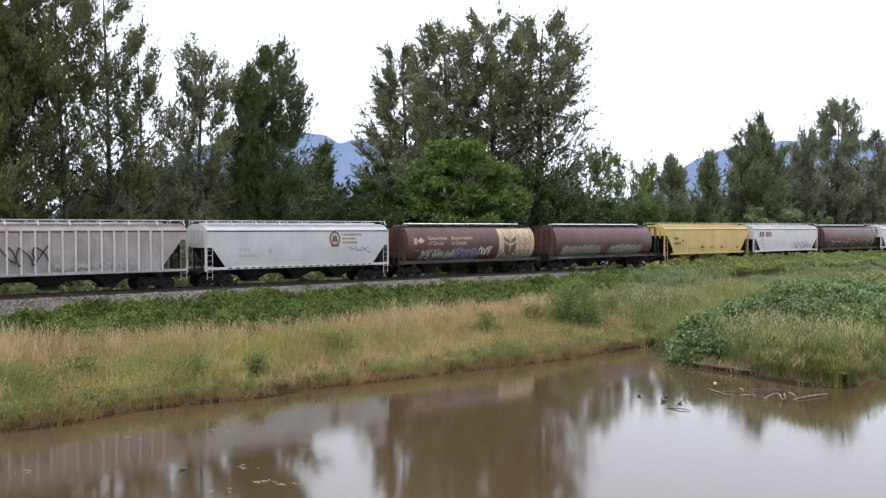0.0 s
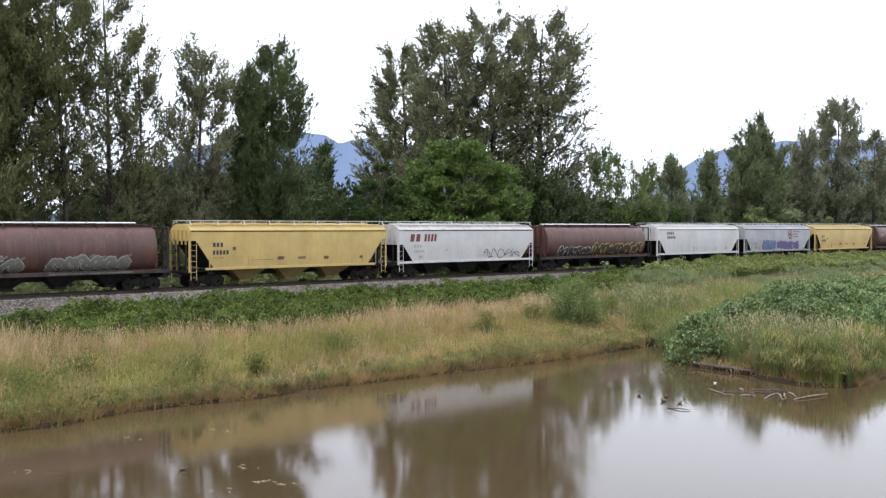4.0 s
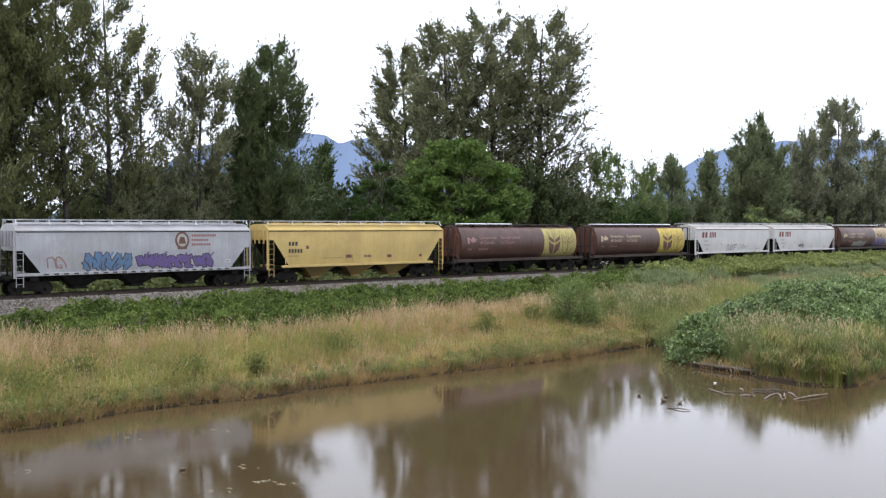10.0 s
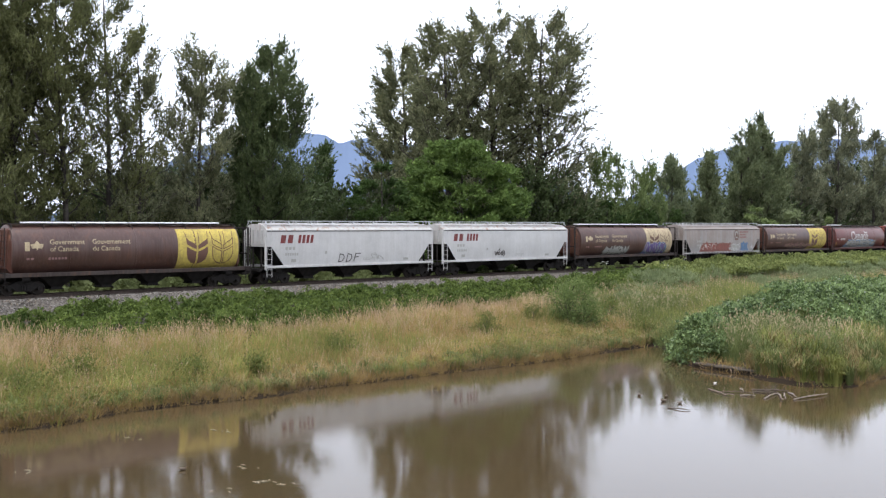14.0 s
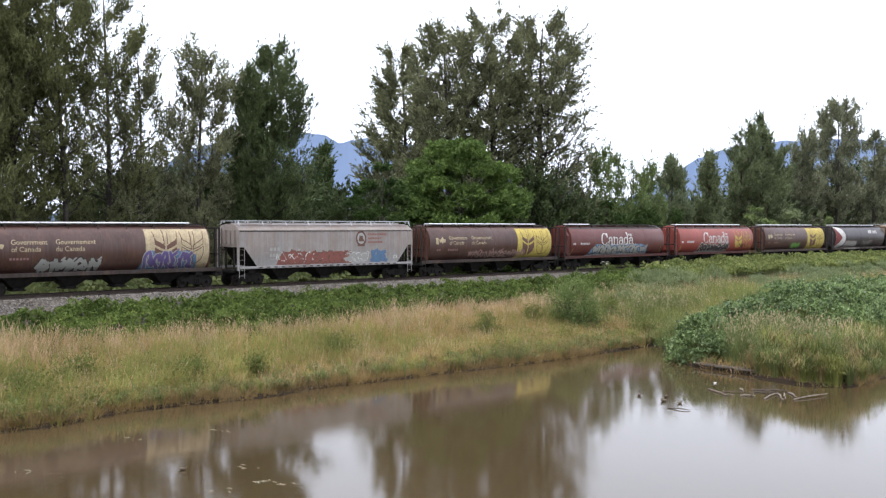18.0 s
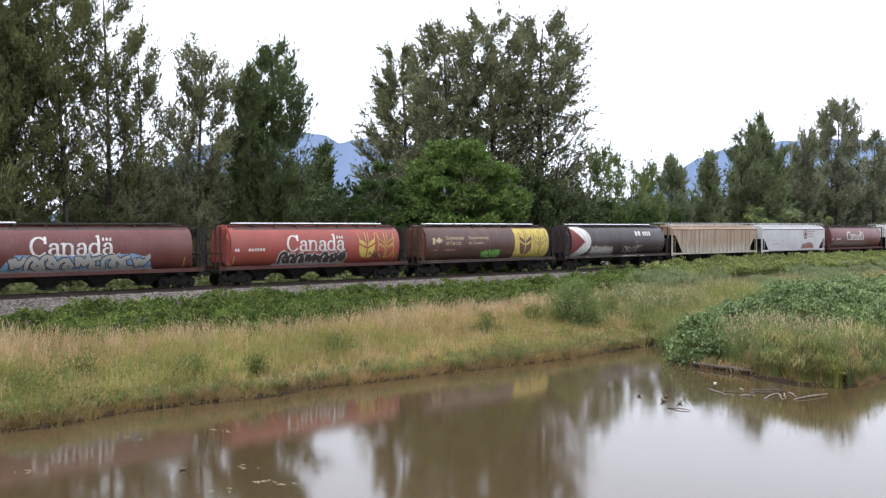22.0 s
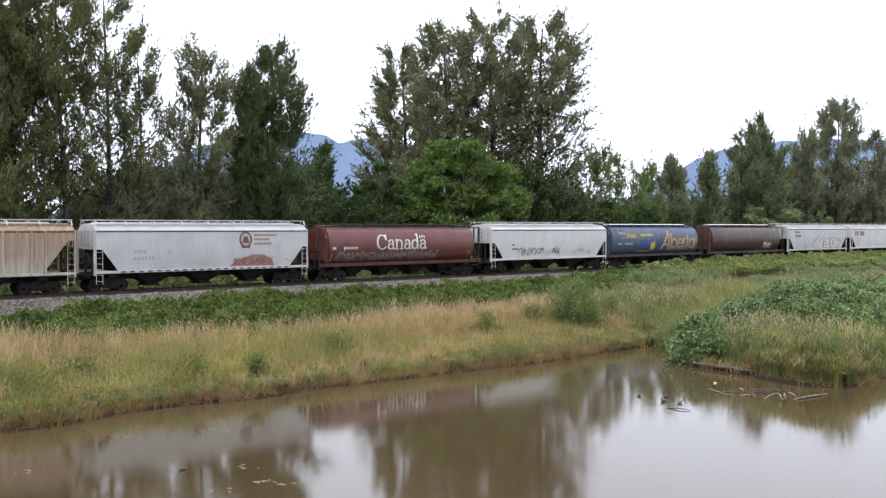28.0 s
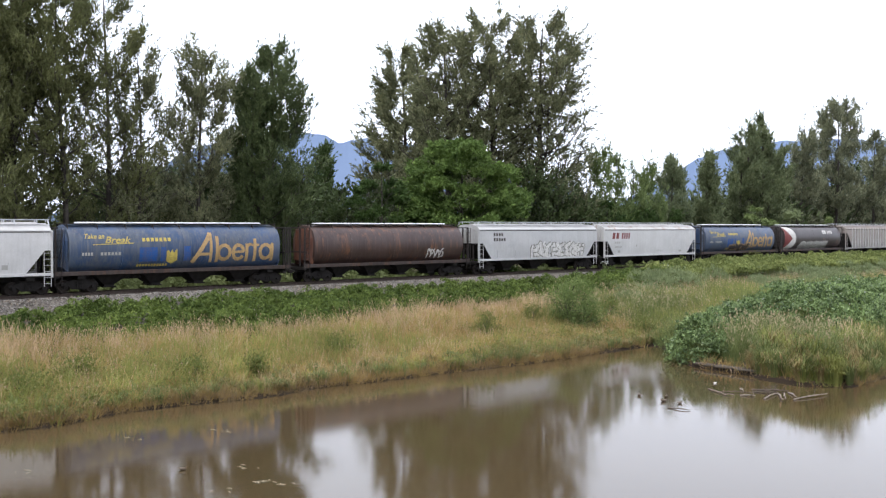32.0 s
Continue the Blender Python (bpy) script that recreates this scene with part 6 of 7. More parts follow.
def canada_car(coat, label, ears, hatches=4):
    car = round_car(coat, label, hatches)
    tagged(part("lettering", flat_mesh(roman("Canada", -3.12, 2.45, 5.3, 0.79), cyl_y, DECAL["white"], 0.014, "lettering"), car, label="large white wordmark with serifs"), kind="stuff")
    # dark band laid along the tank's upper edge
    part("roof_edge", flat_mesh([rect(-7.3, 4.08, 14.6, 0.335)], cyl_y, DECAL["dark"], 0.006, "roof_edge"), car, label="dark band along the edge of the roof")
    mark("flag_emblem", [rect(1.42, 3.36, 0.12, 0.22), rect(1.90, 3.36, 0.12, 0.22), disc(1.72, 3.47, 0.10, 0.11, 8)], cyl_y, "white", car)
    mark("car_number", bars(-7.4, 2.50, 0.4, 0.2, 2) + bars(-6.3, 2.50, 1.4, 0.2, 6), cyl_y, "white", car)
    if ears:
        wheat(car, 2.95, None, "yellow", 4.5, 1.45, 3.95)
    mark("ladder_stripe", [rect(-7.45, 1.45, 0.07, 0.75), rect(7.1, 1.45, 0.07, 0.75)], cyl_y, "yellow", car)
    return car


def badge_car(coat, label):
    """Grey car with a round shield and three short lines of small red letters, drawn as bars."""
    car = slab_car(coat, label)
    part("shield_emblem", flat_mesh([disc(2.8, 3.35, 0.52, 0.60) ], slab_y, DECAL["brown"], 0.008, "shield_emblem"), car)
    part("shield_emblem", flat_mesh([disc(2.8, 3.37, 0.38, 0.45)], slab_y, DECAL["grey"], 0.012, "shield_emblem"), car)
    part("shield_emblem", flat_mesh([[(2.52, 3.12), (3.08, 3.12), (2.95, 3.58), (2.65, 3.58)]], slab_y, DECAL["brown"], 0.016, "shield_emblem"), car)
    part("shield_emblem", flat_mesh([rect(2.45, 2.74, 0.7, 0.16)], slab_y, DECAL["brown"], 0.013, "shield_emblem"), car)
    mark("name_bars", bars(3.5, 3.60, 1.9, 0.15, 11) + bars(3.5, 3.29, 1.3, 0.15, 8) + bars(3.5, 2.98, 1.45, 0.15, 9), slab_y, "rustred", car)
    mark("car_number", bars(-5.5, 2.50, 0.95, 0.24, 3) + bars(-5.5, 2.05, 1.5, 0.24, 6) + [rect(-3.1, 2.4, 0.26, 0.24)] + bars(-5.5, 1.85, 1.1, 0.05, 8), slab_y, "grey", car)
    mark("small_print", [rect(6.05, 1.75, 0.42, 0.22)], slab_y, "white", car)
    mark("small_print", [rect(6.10, 1.79, 0.3, 0.13)] + bars(-1.2, 1.72, 1.2, 0.05, 8) + bars(-1.2, 1.82, 1.2, 0.05, 8), slab_y, "grey", car, 0.014)
    sill_dashes(car, -6.4, 6.4, "dark", 0.62)
    return car


def rail_car(label, coat="white", mark_color="red"):
    """White car with a slanted red company mark, drawn as slanted bars."""
    car = slab_car(coat, label, top="rustwhite" if coat == "white" else None)
    mark("company_mark", bars(-6.87, 3.05, 1.25, 0.62, 2, 0.18) + bars(-5.35, 3.05, 1.45, 0.62, 4, 0.18), slab_y, mark_color, car)
    mark("car_number", bars(-6.44, 2.55, 0.95, 0.22, 3) + bars(-6.44, 2.12, 1.2, 0.20, 6) + [rect(-5.9, 1.62, 0.42, 0.24)], slab_y, "grey", car)
    mark("small_print", [rect(4.9, 1.55, 0.5, 0.2), rect(-2.9, 2.2, 0.2, 0.2)] + bars(0.8, 1.65, 1.2, 0.05, 8) + bars(0.8, 1.76, 1.2, 0.05, 8), slab_y, "grey", car)
    sill_dashes(car, -6.4, 6.4, "white", 1.6)
    return car


def yellow_car(label):
    car = slab_car("yellow", label, bays="coat", a=LONG, cut=1.75, high=3.3, sill=7.4)
    mark("car_number", bars(-6.84, 2.86, 0.87, 0.30, 3) + bars(-6.84, 2.31, 1.3, 0.30, 5), slab_y, "dark", car)
    mark("small_print", [rect(-5.3, 2.6, 0.25, 0.25), rect(-1.6, 1.85, 0.55, 0.24), rect(2.5, 1.8, 0.45, 0.24), rect(5.9, 1.8, 0.3, 0.2)] + bars(-3.9, 1.85, 2.0, 0.04, 9) + bars(0.2, 1.85, 0.7, 0.2, 4) + bars(-6.84, 2.05, 0.9, 0.05, 6), slab_y, "brown", car)
    for i, x in enumerate((-7.1, -4.0, -0.9, 6.2)):
        part("side_rib", once("short_rib", short_rib), car, PAINTS["yellow"], m=pose(x, -1.585, 0))
    return car


def short_rib():
    return Geo().box(-0.04, 0.04, -0.05, 0, 1.46, 2.1, 0.01).mesh("side_rib", PAINTS["white"])


def plain_car(label, coat="white", low=False):
    car = slab_car(coat, label, a=8.12)
    mark("car_number", bars(-5.6, 2.55, 0.5, 0.14, 3) + bars(-5.5, 2.15, 0.9, 0.16, 5) if low else bars(-6.4, 3.45, 1.3, 0.26, 4) + bars(-6.4, 2.98, 1.6, 0.28, 5), slab_y, "dark", car)
    mark("small_print", bars(-1.0, 1.65, 0.7, 0.06, 5) + bars(-1.0, 1.8, 0.7, 0.06, 5) + bars(-1.0, 1.95, 0.7, 0.06, 5) + bars(2.7, 1.65, 0.7, 0.06, 5) + bars(2.7, 1.8, 0.7, 0.06, 5) + [rect(5.2, 1.65, 0.35, 0.3)], slab_y, "grey", car)
    for i in range(6):
        part("side_rib", once("short_rib", short_rib), car, PAINTS[coat], m=pose(-5.9 + i * 2.3, -1.585, 0))
    return car


def multimark_car(label):
    """Black round car with a white half disc and red wedge, and a short white mark drawn as bars."""
    car = round_car("black", label)
    z0, R = 2.80, 1.50
    half = [(-7.66, z0 + R), (-6.45, z0 + R)] + [(-6.45 + 1.68 * math.cos(q), z0 + R * math.sin(q)) for q in np.linspace(math.pi / 2 - 0.15, -math.pi / 2 + 0.15, 13)] + [(-6.45, z0 - R), (-7.66, z0 - R)]
    part("company_disc", flat_mesh([half], cyl_y, DECAL["white"], 0.010, "company_disc"), car, label="white half disc")
    part("company_wedge", flat_mesh([[(-7.66, z0 + R), (-5.68, z0), (-7.66, z0 - R)]], cyl_y, DECAL["red"], 0.015, "company_wedge"), car, label="red wedge")
    mark("company_mark", bars(2.5, 3.36, 1.1, 0.46, 2) + bars(3.85, 3.36, 1.4, 0.42, 4), cyl_y, "white", car)
    mark("car_number", bars(2.57, 2.62, 0.4, 0.14, 2) + bars(2.57, 2.22, 1.2, 0.18, 6) + stroke([(6.5, 1.7), (6.5, 2.4), (7.0, 2.4), (7.0, 1.7), (6.5, 1.7)], 0.05) + stroke([(6.5, 2.05), (7.0, 2.05)], 0.05), cyl_y, "pink", car)
    for x in (-7.6, -4.9, -2.6, 1.4, 3.9, 6.8):
        mark("reflective_mark", [rect(x, 1.2, 0.55, 0.18)], lambda z: 1.522, "orange", car, 0.006)
    return car


def province_car(label):
    car = round_car("blue", label)
    # the word Alberta, drawn with a broad pen
    ring = lambda cx, cz, rx, rz, a0, a1: [(cx + rx * math.cos(radians(q)), cz + rz * math.sin(radians(q))) for q in np.linspace(a0, a1, 15)]
    pen = [([(0.12, 0.02), (1.40, 1.90)], 0.30), ([(0.62, 0.52), (1.34, 0.52)], 0.20), ([(1.44, 0.0), (1.44, 1.96)], 0.22), ([(1.92, 0.0), (1.92, 1.70)], 0.24),
           (ring(2.46, 0.62, 0.46, 0.50, -180, 180), 0.24), (ring(3.58, 0.62, 0.42, 0.50, 10, 320), 0.24), ([(3.22, 0.62), (3.98, 0.66)], 0.18),
           ([(4.26, 0.0), (4.26, 1.15)], 0.24), (ring(4.55, 0.82, 0.30, 0.34, 170, 80), 0.20), ([(4.92, 0.0), (4.92, 1.5)], 0.24), ([(4.72, 1.12), (5.20, 1.12)], 0.18),
           (ring(5.80, 0.62, 0.46, 0.50, -180, 180), 0.24), ([(6.34, 0.0), (6.34, 1.18)], 0.24)]
    word = [q for pts, w in pen for q in stroke([(0.64 + px, 1.85 + pz) for px, pz in pts], w)]
    tagged(part("lettering", flat_mesh(word, cyl_y, DECAL["orange"], 0.014, "lettering"), car, label="large golden wordmark"), kind="stuff")
    for words, x, z, w, h in (("Take an", -6.7, 3.52, 1.3, 0.30), ("Break", -5.4, 3.22, 1.75, 0.42)):
        tagged(part("lettering", text_mesh(words, x, z, w, h, cyl_y, DECAL["yellow"], slant=0.35, bold=0.012), car, label="yellow slanted script"), kind="stuff")
    mark("small_print", stroke([(-6.2, 3.12), (-3.5, 3.2)], 0.05) + bars(-2.9, 3.30, 2.1, 0.24, 7) + bars(-3.2, 1.62, 2.2, 0.16, 11), cyl_y, "yellow", car)
    mark("paint_patch", [rect(-3.1, 1.95, 1.25, 0.95), rect(-1.6, 1.95, 0.35, 0.95), rect(0.05, 1.95, 0.5, 1.0)], cyl_y, "deepblue", car, 0.006, "fresher blue paint patches")
    part("shield_emblem", flat_mesh([[(-1.2, 2.6), (-1.05, 2.72), (-0.95, 2.5), (-0.8, 2.75), (-0.7, 2.5), (-0.45, 2.8), (-0.4, 2.0), (-0.8, 1.75), (-1.2, 1.95)]], cyl_y, DECAL["yellow"], 0.012, "shield_emblem"), car)
    mark("car_number", bars(-6.9, 2.42, 0.75, 0.2, 4) + bars(-5.7, 2.42, 1.4, 0.2, 6), cyl_y, "grey", car)
    return car


def ribbed_car(label, coat):
    return slab_car(coat, label, ribs=18, a=RIBBED, cut=1.9, high=3.4)


def build_train():
    A = lambda car, joint: CARS.append((car, joint))
    c = ribbed_car("pale grey ribbed hopper car with black graffiti", "silver")
    scrawl(c, lambda z: 1.67, -3.4, 1.8, 3.0, 1.3, "dark", 1, 18, 0.10)
    graffiti(c, lambda z: 1.67, -0.2, 1.55, 5.4, 0.5, None, "grey", 2, 10)
    A(c, 6.255)
    c = badge_car("pale", "light grey hopper car with round shield and red lettering")
    scrawl(c, slab_y, 4.2, 2.2, 2.0, 0.5, "dark", 3, 14, 0.04)
    A(c, 7.578)
    c = government_car("brown", "brown round grain car, cream wheat panel, graffiti along the bottom", "cream")
    graffiti(c, cyl_y, -6.2, 1.45, 3.7, 0.85, None, "grey", 4, 6)
    graffiti(c, cyl_y, -2.3, 1.42, 2.5, 0.95, "violet", "grey", 5, 4)
    scrawl(c, cyl_y, 0.5, 1.75, 1.6, 0.8, "white", 6, 20, 0.07)
    scrawl(c, cyl_y, 2.8, 1.45, 4.2, 0.7, "dark", 61, 26, 0.06)
    A(c, 8.865)
    c = round_car("russet", "plain faded brown round grain car with pale graffiti")
    graffiti(c, cyl_y, -6.6, 1.46, 5.6, 0.95, "mud", "grey", 7, 5)
    graffiti(c, cyl_y, 0.6, 1.46, 5.2, 0.95, "mud", "grey", 9, 6)
    mark("graffiti", [rect(-7.4, 1.22, 5.2, 0.12), rect(0.6, 1.22, 5.4, 0.12)], lambda z: 1.522, "grey", c, 0.008, "pale sprayed patches on the sill")
    A(c, 10.194)
    A(yellow_car("dull yellow hopper car with dark number"), 11.537)
    c = rail_car("white hopper car with slanted red company mark and grey scrawl")
    scrawl(c, slab_y, 1.6, 1.5, 4.6, 0.8, "dark", 9, 26, 0.06)
    A(c, 12.833)
    c = round_car("russet", "rust-brown round grain car with large graffiti")
    graffiti(c, cyl_y, -6.0, 1.42, 4.8, 0.95, "dark", "white", 11, 7)
    graffiti(c, cyl_y, -0.8, 1.42, 8.0, 1.15, "dark", "yellow", 33, 10)
    A(c, 14.119)
    A(plain_car("clean bluish white hopper car with short ribs"), 15.422)
    c = badge_car("grey", "grey hopper car with shield and blue and violet graffiti")
    graffiti(c, slab_y, -3.9, 1.48, 3.0, 1.02, "blue", "dark", 12, 5)
    graffiti(c, slab_y, -0.45, 1.48, 5.5, 0.98, "violet", "dark", 13, 8)
    scrawl(c, slab_y, -6.2, 1.6, 1.2, 0.8, "pink", 62, 14, 0.08)
    A(c, 16.692)
    A(yellow_car("dull yellow hopper car with dark number"), 18.0)
    A(government_car("brown", "dark brown round grain car with faded yellow wheat panel", "olive", "pink", hatches=2), 19.33)
    A(government_car("brown", "dark brown round grain car with bright yellow wheat panel"), 20.664)
    c = rail_car("white hopper car with slanted red company mark")
    tag(c, slab_y, -1.6, 1.55, 2.2, 0.62, "DDF", "dark")
    scrawl(c, slab_y, 1.6, 1.6, 1.2, 0.6, "grey", 44, 14, 0.06)
    A(c, 21.958)
    c = rail_car("white hopper car with slanted red company mark and small scrawl")
    graffiti(c, slab_y, -1.9, 1.55, 1.3, 0.7, None, "dark", 15, 2)
    A(c, 23.209)
    c = government_car("brown", "brown round grain car, weathered wheat panel, white and blue graffiti", "cream", "cream", "brown")
    graffiti(c, cyl_y, -4.05, 1.42, 4.0, 0.85, "grey", "dark", 16, 5)
    graffiti(c, cyl_y, 2.9, 1.46, 3.6, 1.15, "violet", "grey", 17, 6, "blue")
    A(c, 24.498)
    c = badge_car("silver", "rust-stained grey hopper car with shield, red and blue graffiti")
    graffiti(c, slab_y, -4.6, 1.50, 6.2, 0.85, "rustred", "brown", 18, 9, "rustred")
    scrawl(c, slab_y, -4.9, 1.55, 3.2, 0.85, "white", 65, 20, 0.07)
    graffiti(c, slab_y, 1.2, 1.45, 2.2, 0.9, "grey", "white", 19, 4)
    graffiti(c, slab_y, 3.8, 1.5, 1.6, 0.9, "blue", "blue", 20, 3)
    A(c, 25.795)
    c = government_car("brown", "brown round grain car with bright yellow wheat panel and thin scrawl")
    graffiti(c, cyl_y, -3.2, 1.50, 7.4, 0.75, None, "pink", 21, 12)
    scrawl(c, cyl_y, -3.0, 1.55, 6.4, 0.5, "cream", 21, 26, 0.05)
    A(c, 27.074)
    c = canada_car("maroon", "dark red round grain car with white wordmark and grey graffiti", False, 1)
    graffiti(c, cyl_y, -4.4, 1.50, 8.8, 0.95, "grey", "dark", 21, 9, "sky")
    mark("graffiti", [rect(-5.0, 1.38, 10.0, 0.15)] , cyl_y, "white", c, 0.030, "pale sprayed line")
    A(c, 28.391)
    c = canada_car("red", "bright red round grain car with white wordmark and yellow wheat", True)
    graffiti(c, cyl_y, -3.7, 1.46, 5.9, 0.92, "dark", "white", 23, 8)
    mark("graffiti", [rect(-4.1, 1.40, 6.6, 0.12)], cyl_y, "white", c, 0.024, "pale sprayed line")
    scrawl(c, cyl_y, 4.6, 1.75, 1.4, 0.55, "dark", 66, 12, 0.09)
    A(c, 29.716)
    c = government_car("brown", "brown round grain car with yellow wheat panel and green graffiti")
    graffiti(c, cyl_y, -1.2, 1.5, 2.2, 0.7, "green", "dark", 24, 4)
    A(c, 31.036)
    c = multimark_car("black round grain car with white half disc and red wedge")
    graffiti(c, cyl_y, -4.6, 1.42, 3.3, 0.85, "grey", "pink", 25, 5, "grey")
    mark("graffiti", [rect(-5.4, 1.22, 5.0, 0.14), rect(0.3, 1.22, 2.6, 0.12), rect(3.4, 1.22, 0.6, 0.12)], lambda z: 1.522, "grey", c, 0.008, "pale sprayed patches on the sill")
    scrawl(c, cyl_y, 0.6, 1.5, 2.6, 0.8, "grey", 63, 24, 0.06)
    A(c, 32.385)
    A(ribbed_car("cream ribbed hopper car streaked with rust", "tan"), 33.687)
    c = badge_car("pale", "light grey hopper car with shield and orange-brown scribble")
    mark("graffiti", [[(1.5, 1.45), (5.2, 1.45), (5.0, 1.85), (4.3, 2.25), (3.4, 2.3), (2.5, 2.0), (1.9, 1.75)]], slab_y, "pink", c, 0.012, "sprayed orange-brown mound")
    graffiti(c, slab_y, 1.8, 1.50, 3.2, 0.62, None, "rustred", 26, 11)
    scrawl(c, slab_y, 1.9, 1.5, 3.0, 0.6, "cream", 67, 30, 0.04)
    A(c, 34.999)
    c = canada_car("maroon", "dark red round grain car with white wordmark and faint graffiti", False, 0)
    graffiti(c, cyl_y, -7.0, 1.50, 10.4, 0.85, None, "mud", 27, 13)
    scrawl(c, cyl_y, -6.8, 1.5, 9.8, 0.75, "pink", 27, 60, 0.045)
    A(c, 36.281)
    c = plain_car("white hopper car with thin dark graffiti", low=True)
    scrawl(c, slab_y, -4.6, 1.6, 3.4, 0.75, "dark", 28, 30, 0.06)
    graffiti(c, slab_y, -0.05, 1.7, 1.1, 0.6, None, "dark", 64, 3)
    scrawl(c, slab_y, 3.8, 1.75, 0.8, 0.45, "mud", 65, 10, 0.05)
    A(c, 37.582)
    A(province_car("faded blue round grain car with golden wordmark"), 38.803)
    c = round_car("umber", "plain rust-brown round grain car with small white graffiti")
    scrawl(c, cyl_y, 3.6, 1.55, 2.0, 0.9, "white", 29, 20, 0.10)
    A(c, 40.134)
    c = plain_car("pale hopper car with broad white and dark graffiti", "pale")
    graffiti(c, slab_y, -1.6, 1.45, 7.6, 1.3, "white", "mud", 30, 8)
    A(c, 41.423)
    A(rail_car("white hopper car with slanted red company mark"), 42.686)
    c = province_car("faded blue round grain car with golden wordmark and red graffiti")
    graffiti(c, cyl_y, -2.6, 1.45, 4.2, 0.9, "dark", "orange", 31, 6)
    A(c, 43.981)
    c = multimark_car("black round grain car, white half disc, pale blue graffiti")
    graffiti(c, cyl_y, -3.6, 1.45, 7.5, 0.9, "grey", "white", 32, 10)
    A(c, 45.274)
    A(ribbed_car("pale grey ribbed hopper car streaked with dirt", "silver"), 46.585)
    A(plain_car("white hopper car near the end of the train"), 47.895)


build_train()


# ---------------------------------------------------------------- driftwood, ducks, bird
def make_log(name, label, a, b, r, material, lift=0.04, twigs=0, seed=0, group=""):
    """A weathered stick or log lying in shallow water, bent and tapered."""
    rng = random.Random(seed)
    a, b = Vector((a[0], a[1], lift)), Vector((b[0], b[1], lift + 0.015))
    log = new(name)
    log.matrix_world = Matrix.Translation(a)
    tagged(log, label, "driftwood", group)
    d = b - a
    pts = [d * t + Vector((rng.uniform(-0.05, 0.05), rng.uniform(-0.05, 0.05), 0.04 * math.sin(t * 3))) for t in (0, 0.25, 0.5, 0.75, 1)]
    part("stem", Geo().path(pts, [r, r * 1.05, r * 0.95, r * 0.8, r * 0.45], 8).mesh("stem", material, False), log)
    for i in range(twigs):
        p = d * rng.uniform(0.3, 0.9)
        q = p + Vector((rng.uniform(-0.4, 0.4), rng.uniform(-0.4, 0.4), rng.uniform(0.1, 0.45)))
        part("branch", Geo().path([p, p.lerp(q, 0.5) + Vector((0, 0, 0.05)), q], [r * 0.45, r * 0.3, 0.008], 6).mesh("branch", material, False), log)
    return log


def build_driftwood():
    G = "driftwood in the shallows"
    pale, dark = "bleached grey driftwood log half sunk in the shallows", "dark wet branch lying in the shallows"
    rows = [((13.02, 44.80), (13.35, 43.0), 0.07, 1), ((13.35, 43.3), (13.75, 42.9), 0.05, 0), ((14.60, 44.8), (14.42, 43.7), 0.07, 0), ((14.04, 43.0), (14.70, 42.86), 0.09, 1),
            ((14.86, 42.16), (15.95, 43.5), 0.07, 0), ((15.93, 43.3), (15.56, 41.75), 0.08, 0), ((16.30, 43.6), (15.82, 42.0), 0.07, 0), ((16.57, 43.75), (16.50, 42.4), 0.08, 0), ((16.16, 41.88), (18.25, 43.29), 0.075, 1)]
    for i, (a, b, r, tw) in enumerate(rows):
        make_log("driftwood_log", pale, a, b, r * 0.46, DRIFT, 0.012 + 0.012 * (i % 3), tw, i, G)
    for i, (a, b, r, tw) in enumerate([((15.1, 44.5), (16.7, 44.1), 0.08, 5), ((15.5, 44.0), (16.4, 44.6), 0.06, 4), ((13.2, 44.0), (14.9, 43.6), 0.05, 2), ((15.0, 43.9), (16.1, 43.6), 0.06, 4),
                                       ((9.87, 40.06), (10.75, 39.45), 0.045, 0), ((14.9, 52.1), (15.9, 51.4), 0.10, 3), ((15.4, 51.3), (16.6, 49.2), 0.09, 3), ((15.9, 50.6), (16.9, 49.6), 0.08, 4), ((14.7, 51.4), (16.2, 50.2), 0.16, 3), ((15.2, 50.8), (17.1, 48.9), 0.17, 2), ((14.3, 52.0), (15.3, 51.2), 0.13, 2), ((16.0, 49.6), (16.9, 48.6), 0.12, 2)]):
        make_log("driftwood_branch", dark if i < 5 else "grey root tangle at the foot of the brambles", a, b, r * 0.55, WET_WOOD, 0.012 if i < 5 else 0.2, tw, 40 + i, G)


def make_duck(x, y, turn, material, label, size=1.0):
    duck = new("duck")
    duck.matrix_world = pose(x, y, 0.0, 0, 0, turn)
    tagged(duck, label, "duck", "ducks on the pond")
    s = size
    rings = []
    for t, w, h, z in ((-0.24, 0.01, 0.01, 0.13), (-0.18, 0.05, 0.04, 0.11), (-0.08, 0.085, 0.075, 0.08), (0.04, 0.095, 0.085, 0.075), (0.14, 0.07, 0.07, 0.08), (0.19, 0.03, 0.035, 0.10)):
        rings.append([(t * s, w * s * math.cos(q), (z + h * math.sin(q)) * s) for q in np.linspace(0, 2 * math.pi, 11)[:-1]])
    part("body", Geo().loft(rings).mesh("body", material, False), duck)
    g = Geo().path([(0.12 * s, 0, 0.10 * s), (0.15 * s, 0, 0.14 * s), (0.165 * s, 0, 0.17 * s), (0.19 * s, 0, 0.19 * s), (0.22 * s, 0, 0.18 * s)], [0.04 * s, 0.028 * s, 0.042 * s, 0.042 * s, 0.015 * s], 8)
    head = part("head", g.mesh("head", DUCK_HEAD, False), duck)
    part("bill", Geo().path([(0.215 * s, 0, 0.175 * s), (0.27 * s, 0, 0.165 * s)], [0.018 * s, 0.012 * s], 6).mesh("bill", DECAL["orange"]), head)


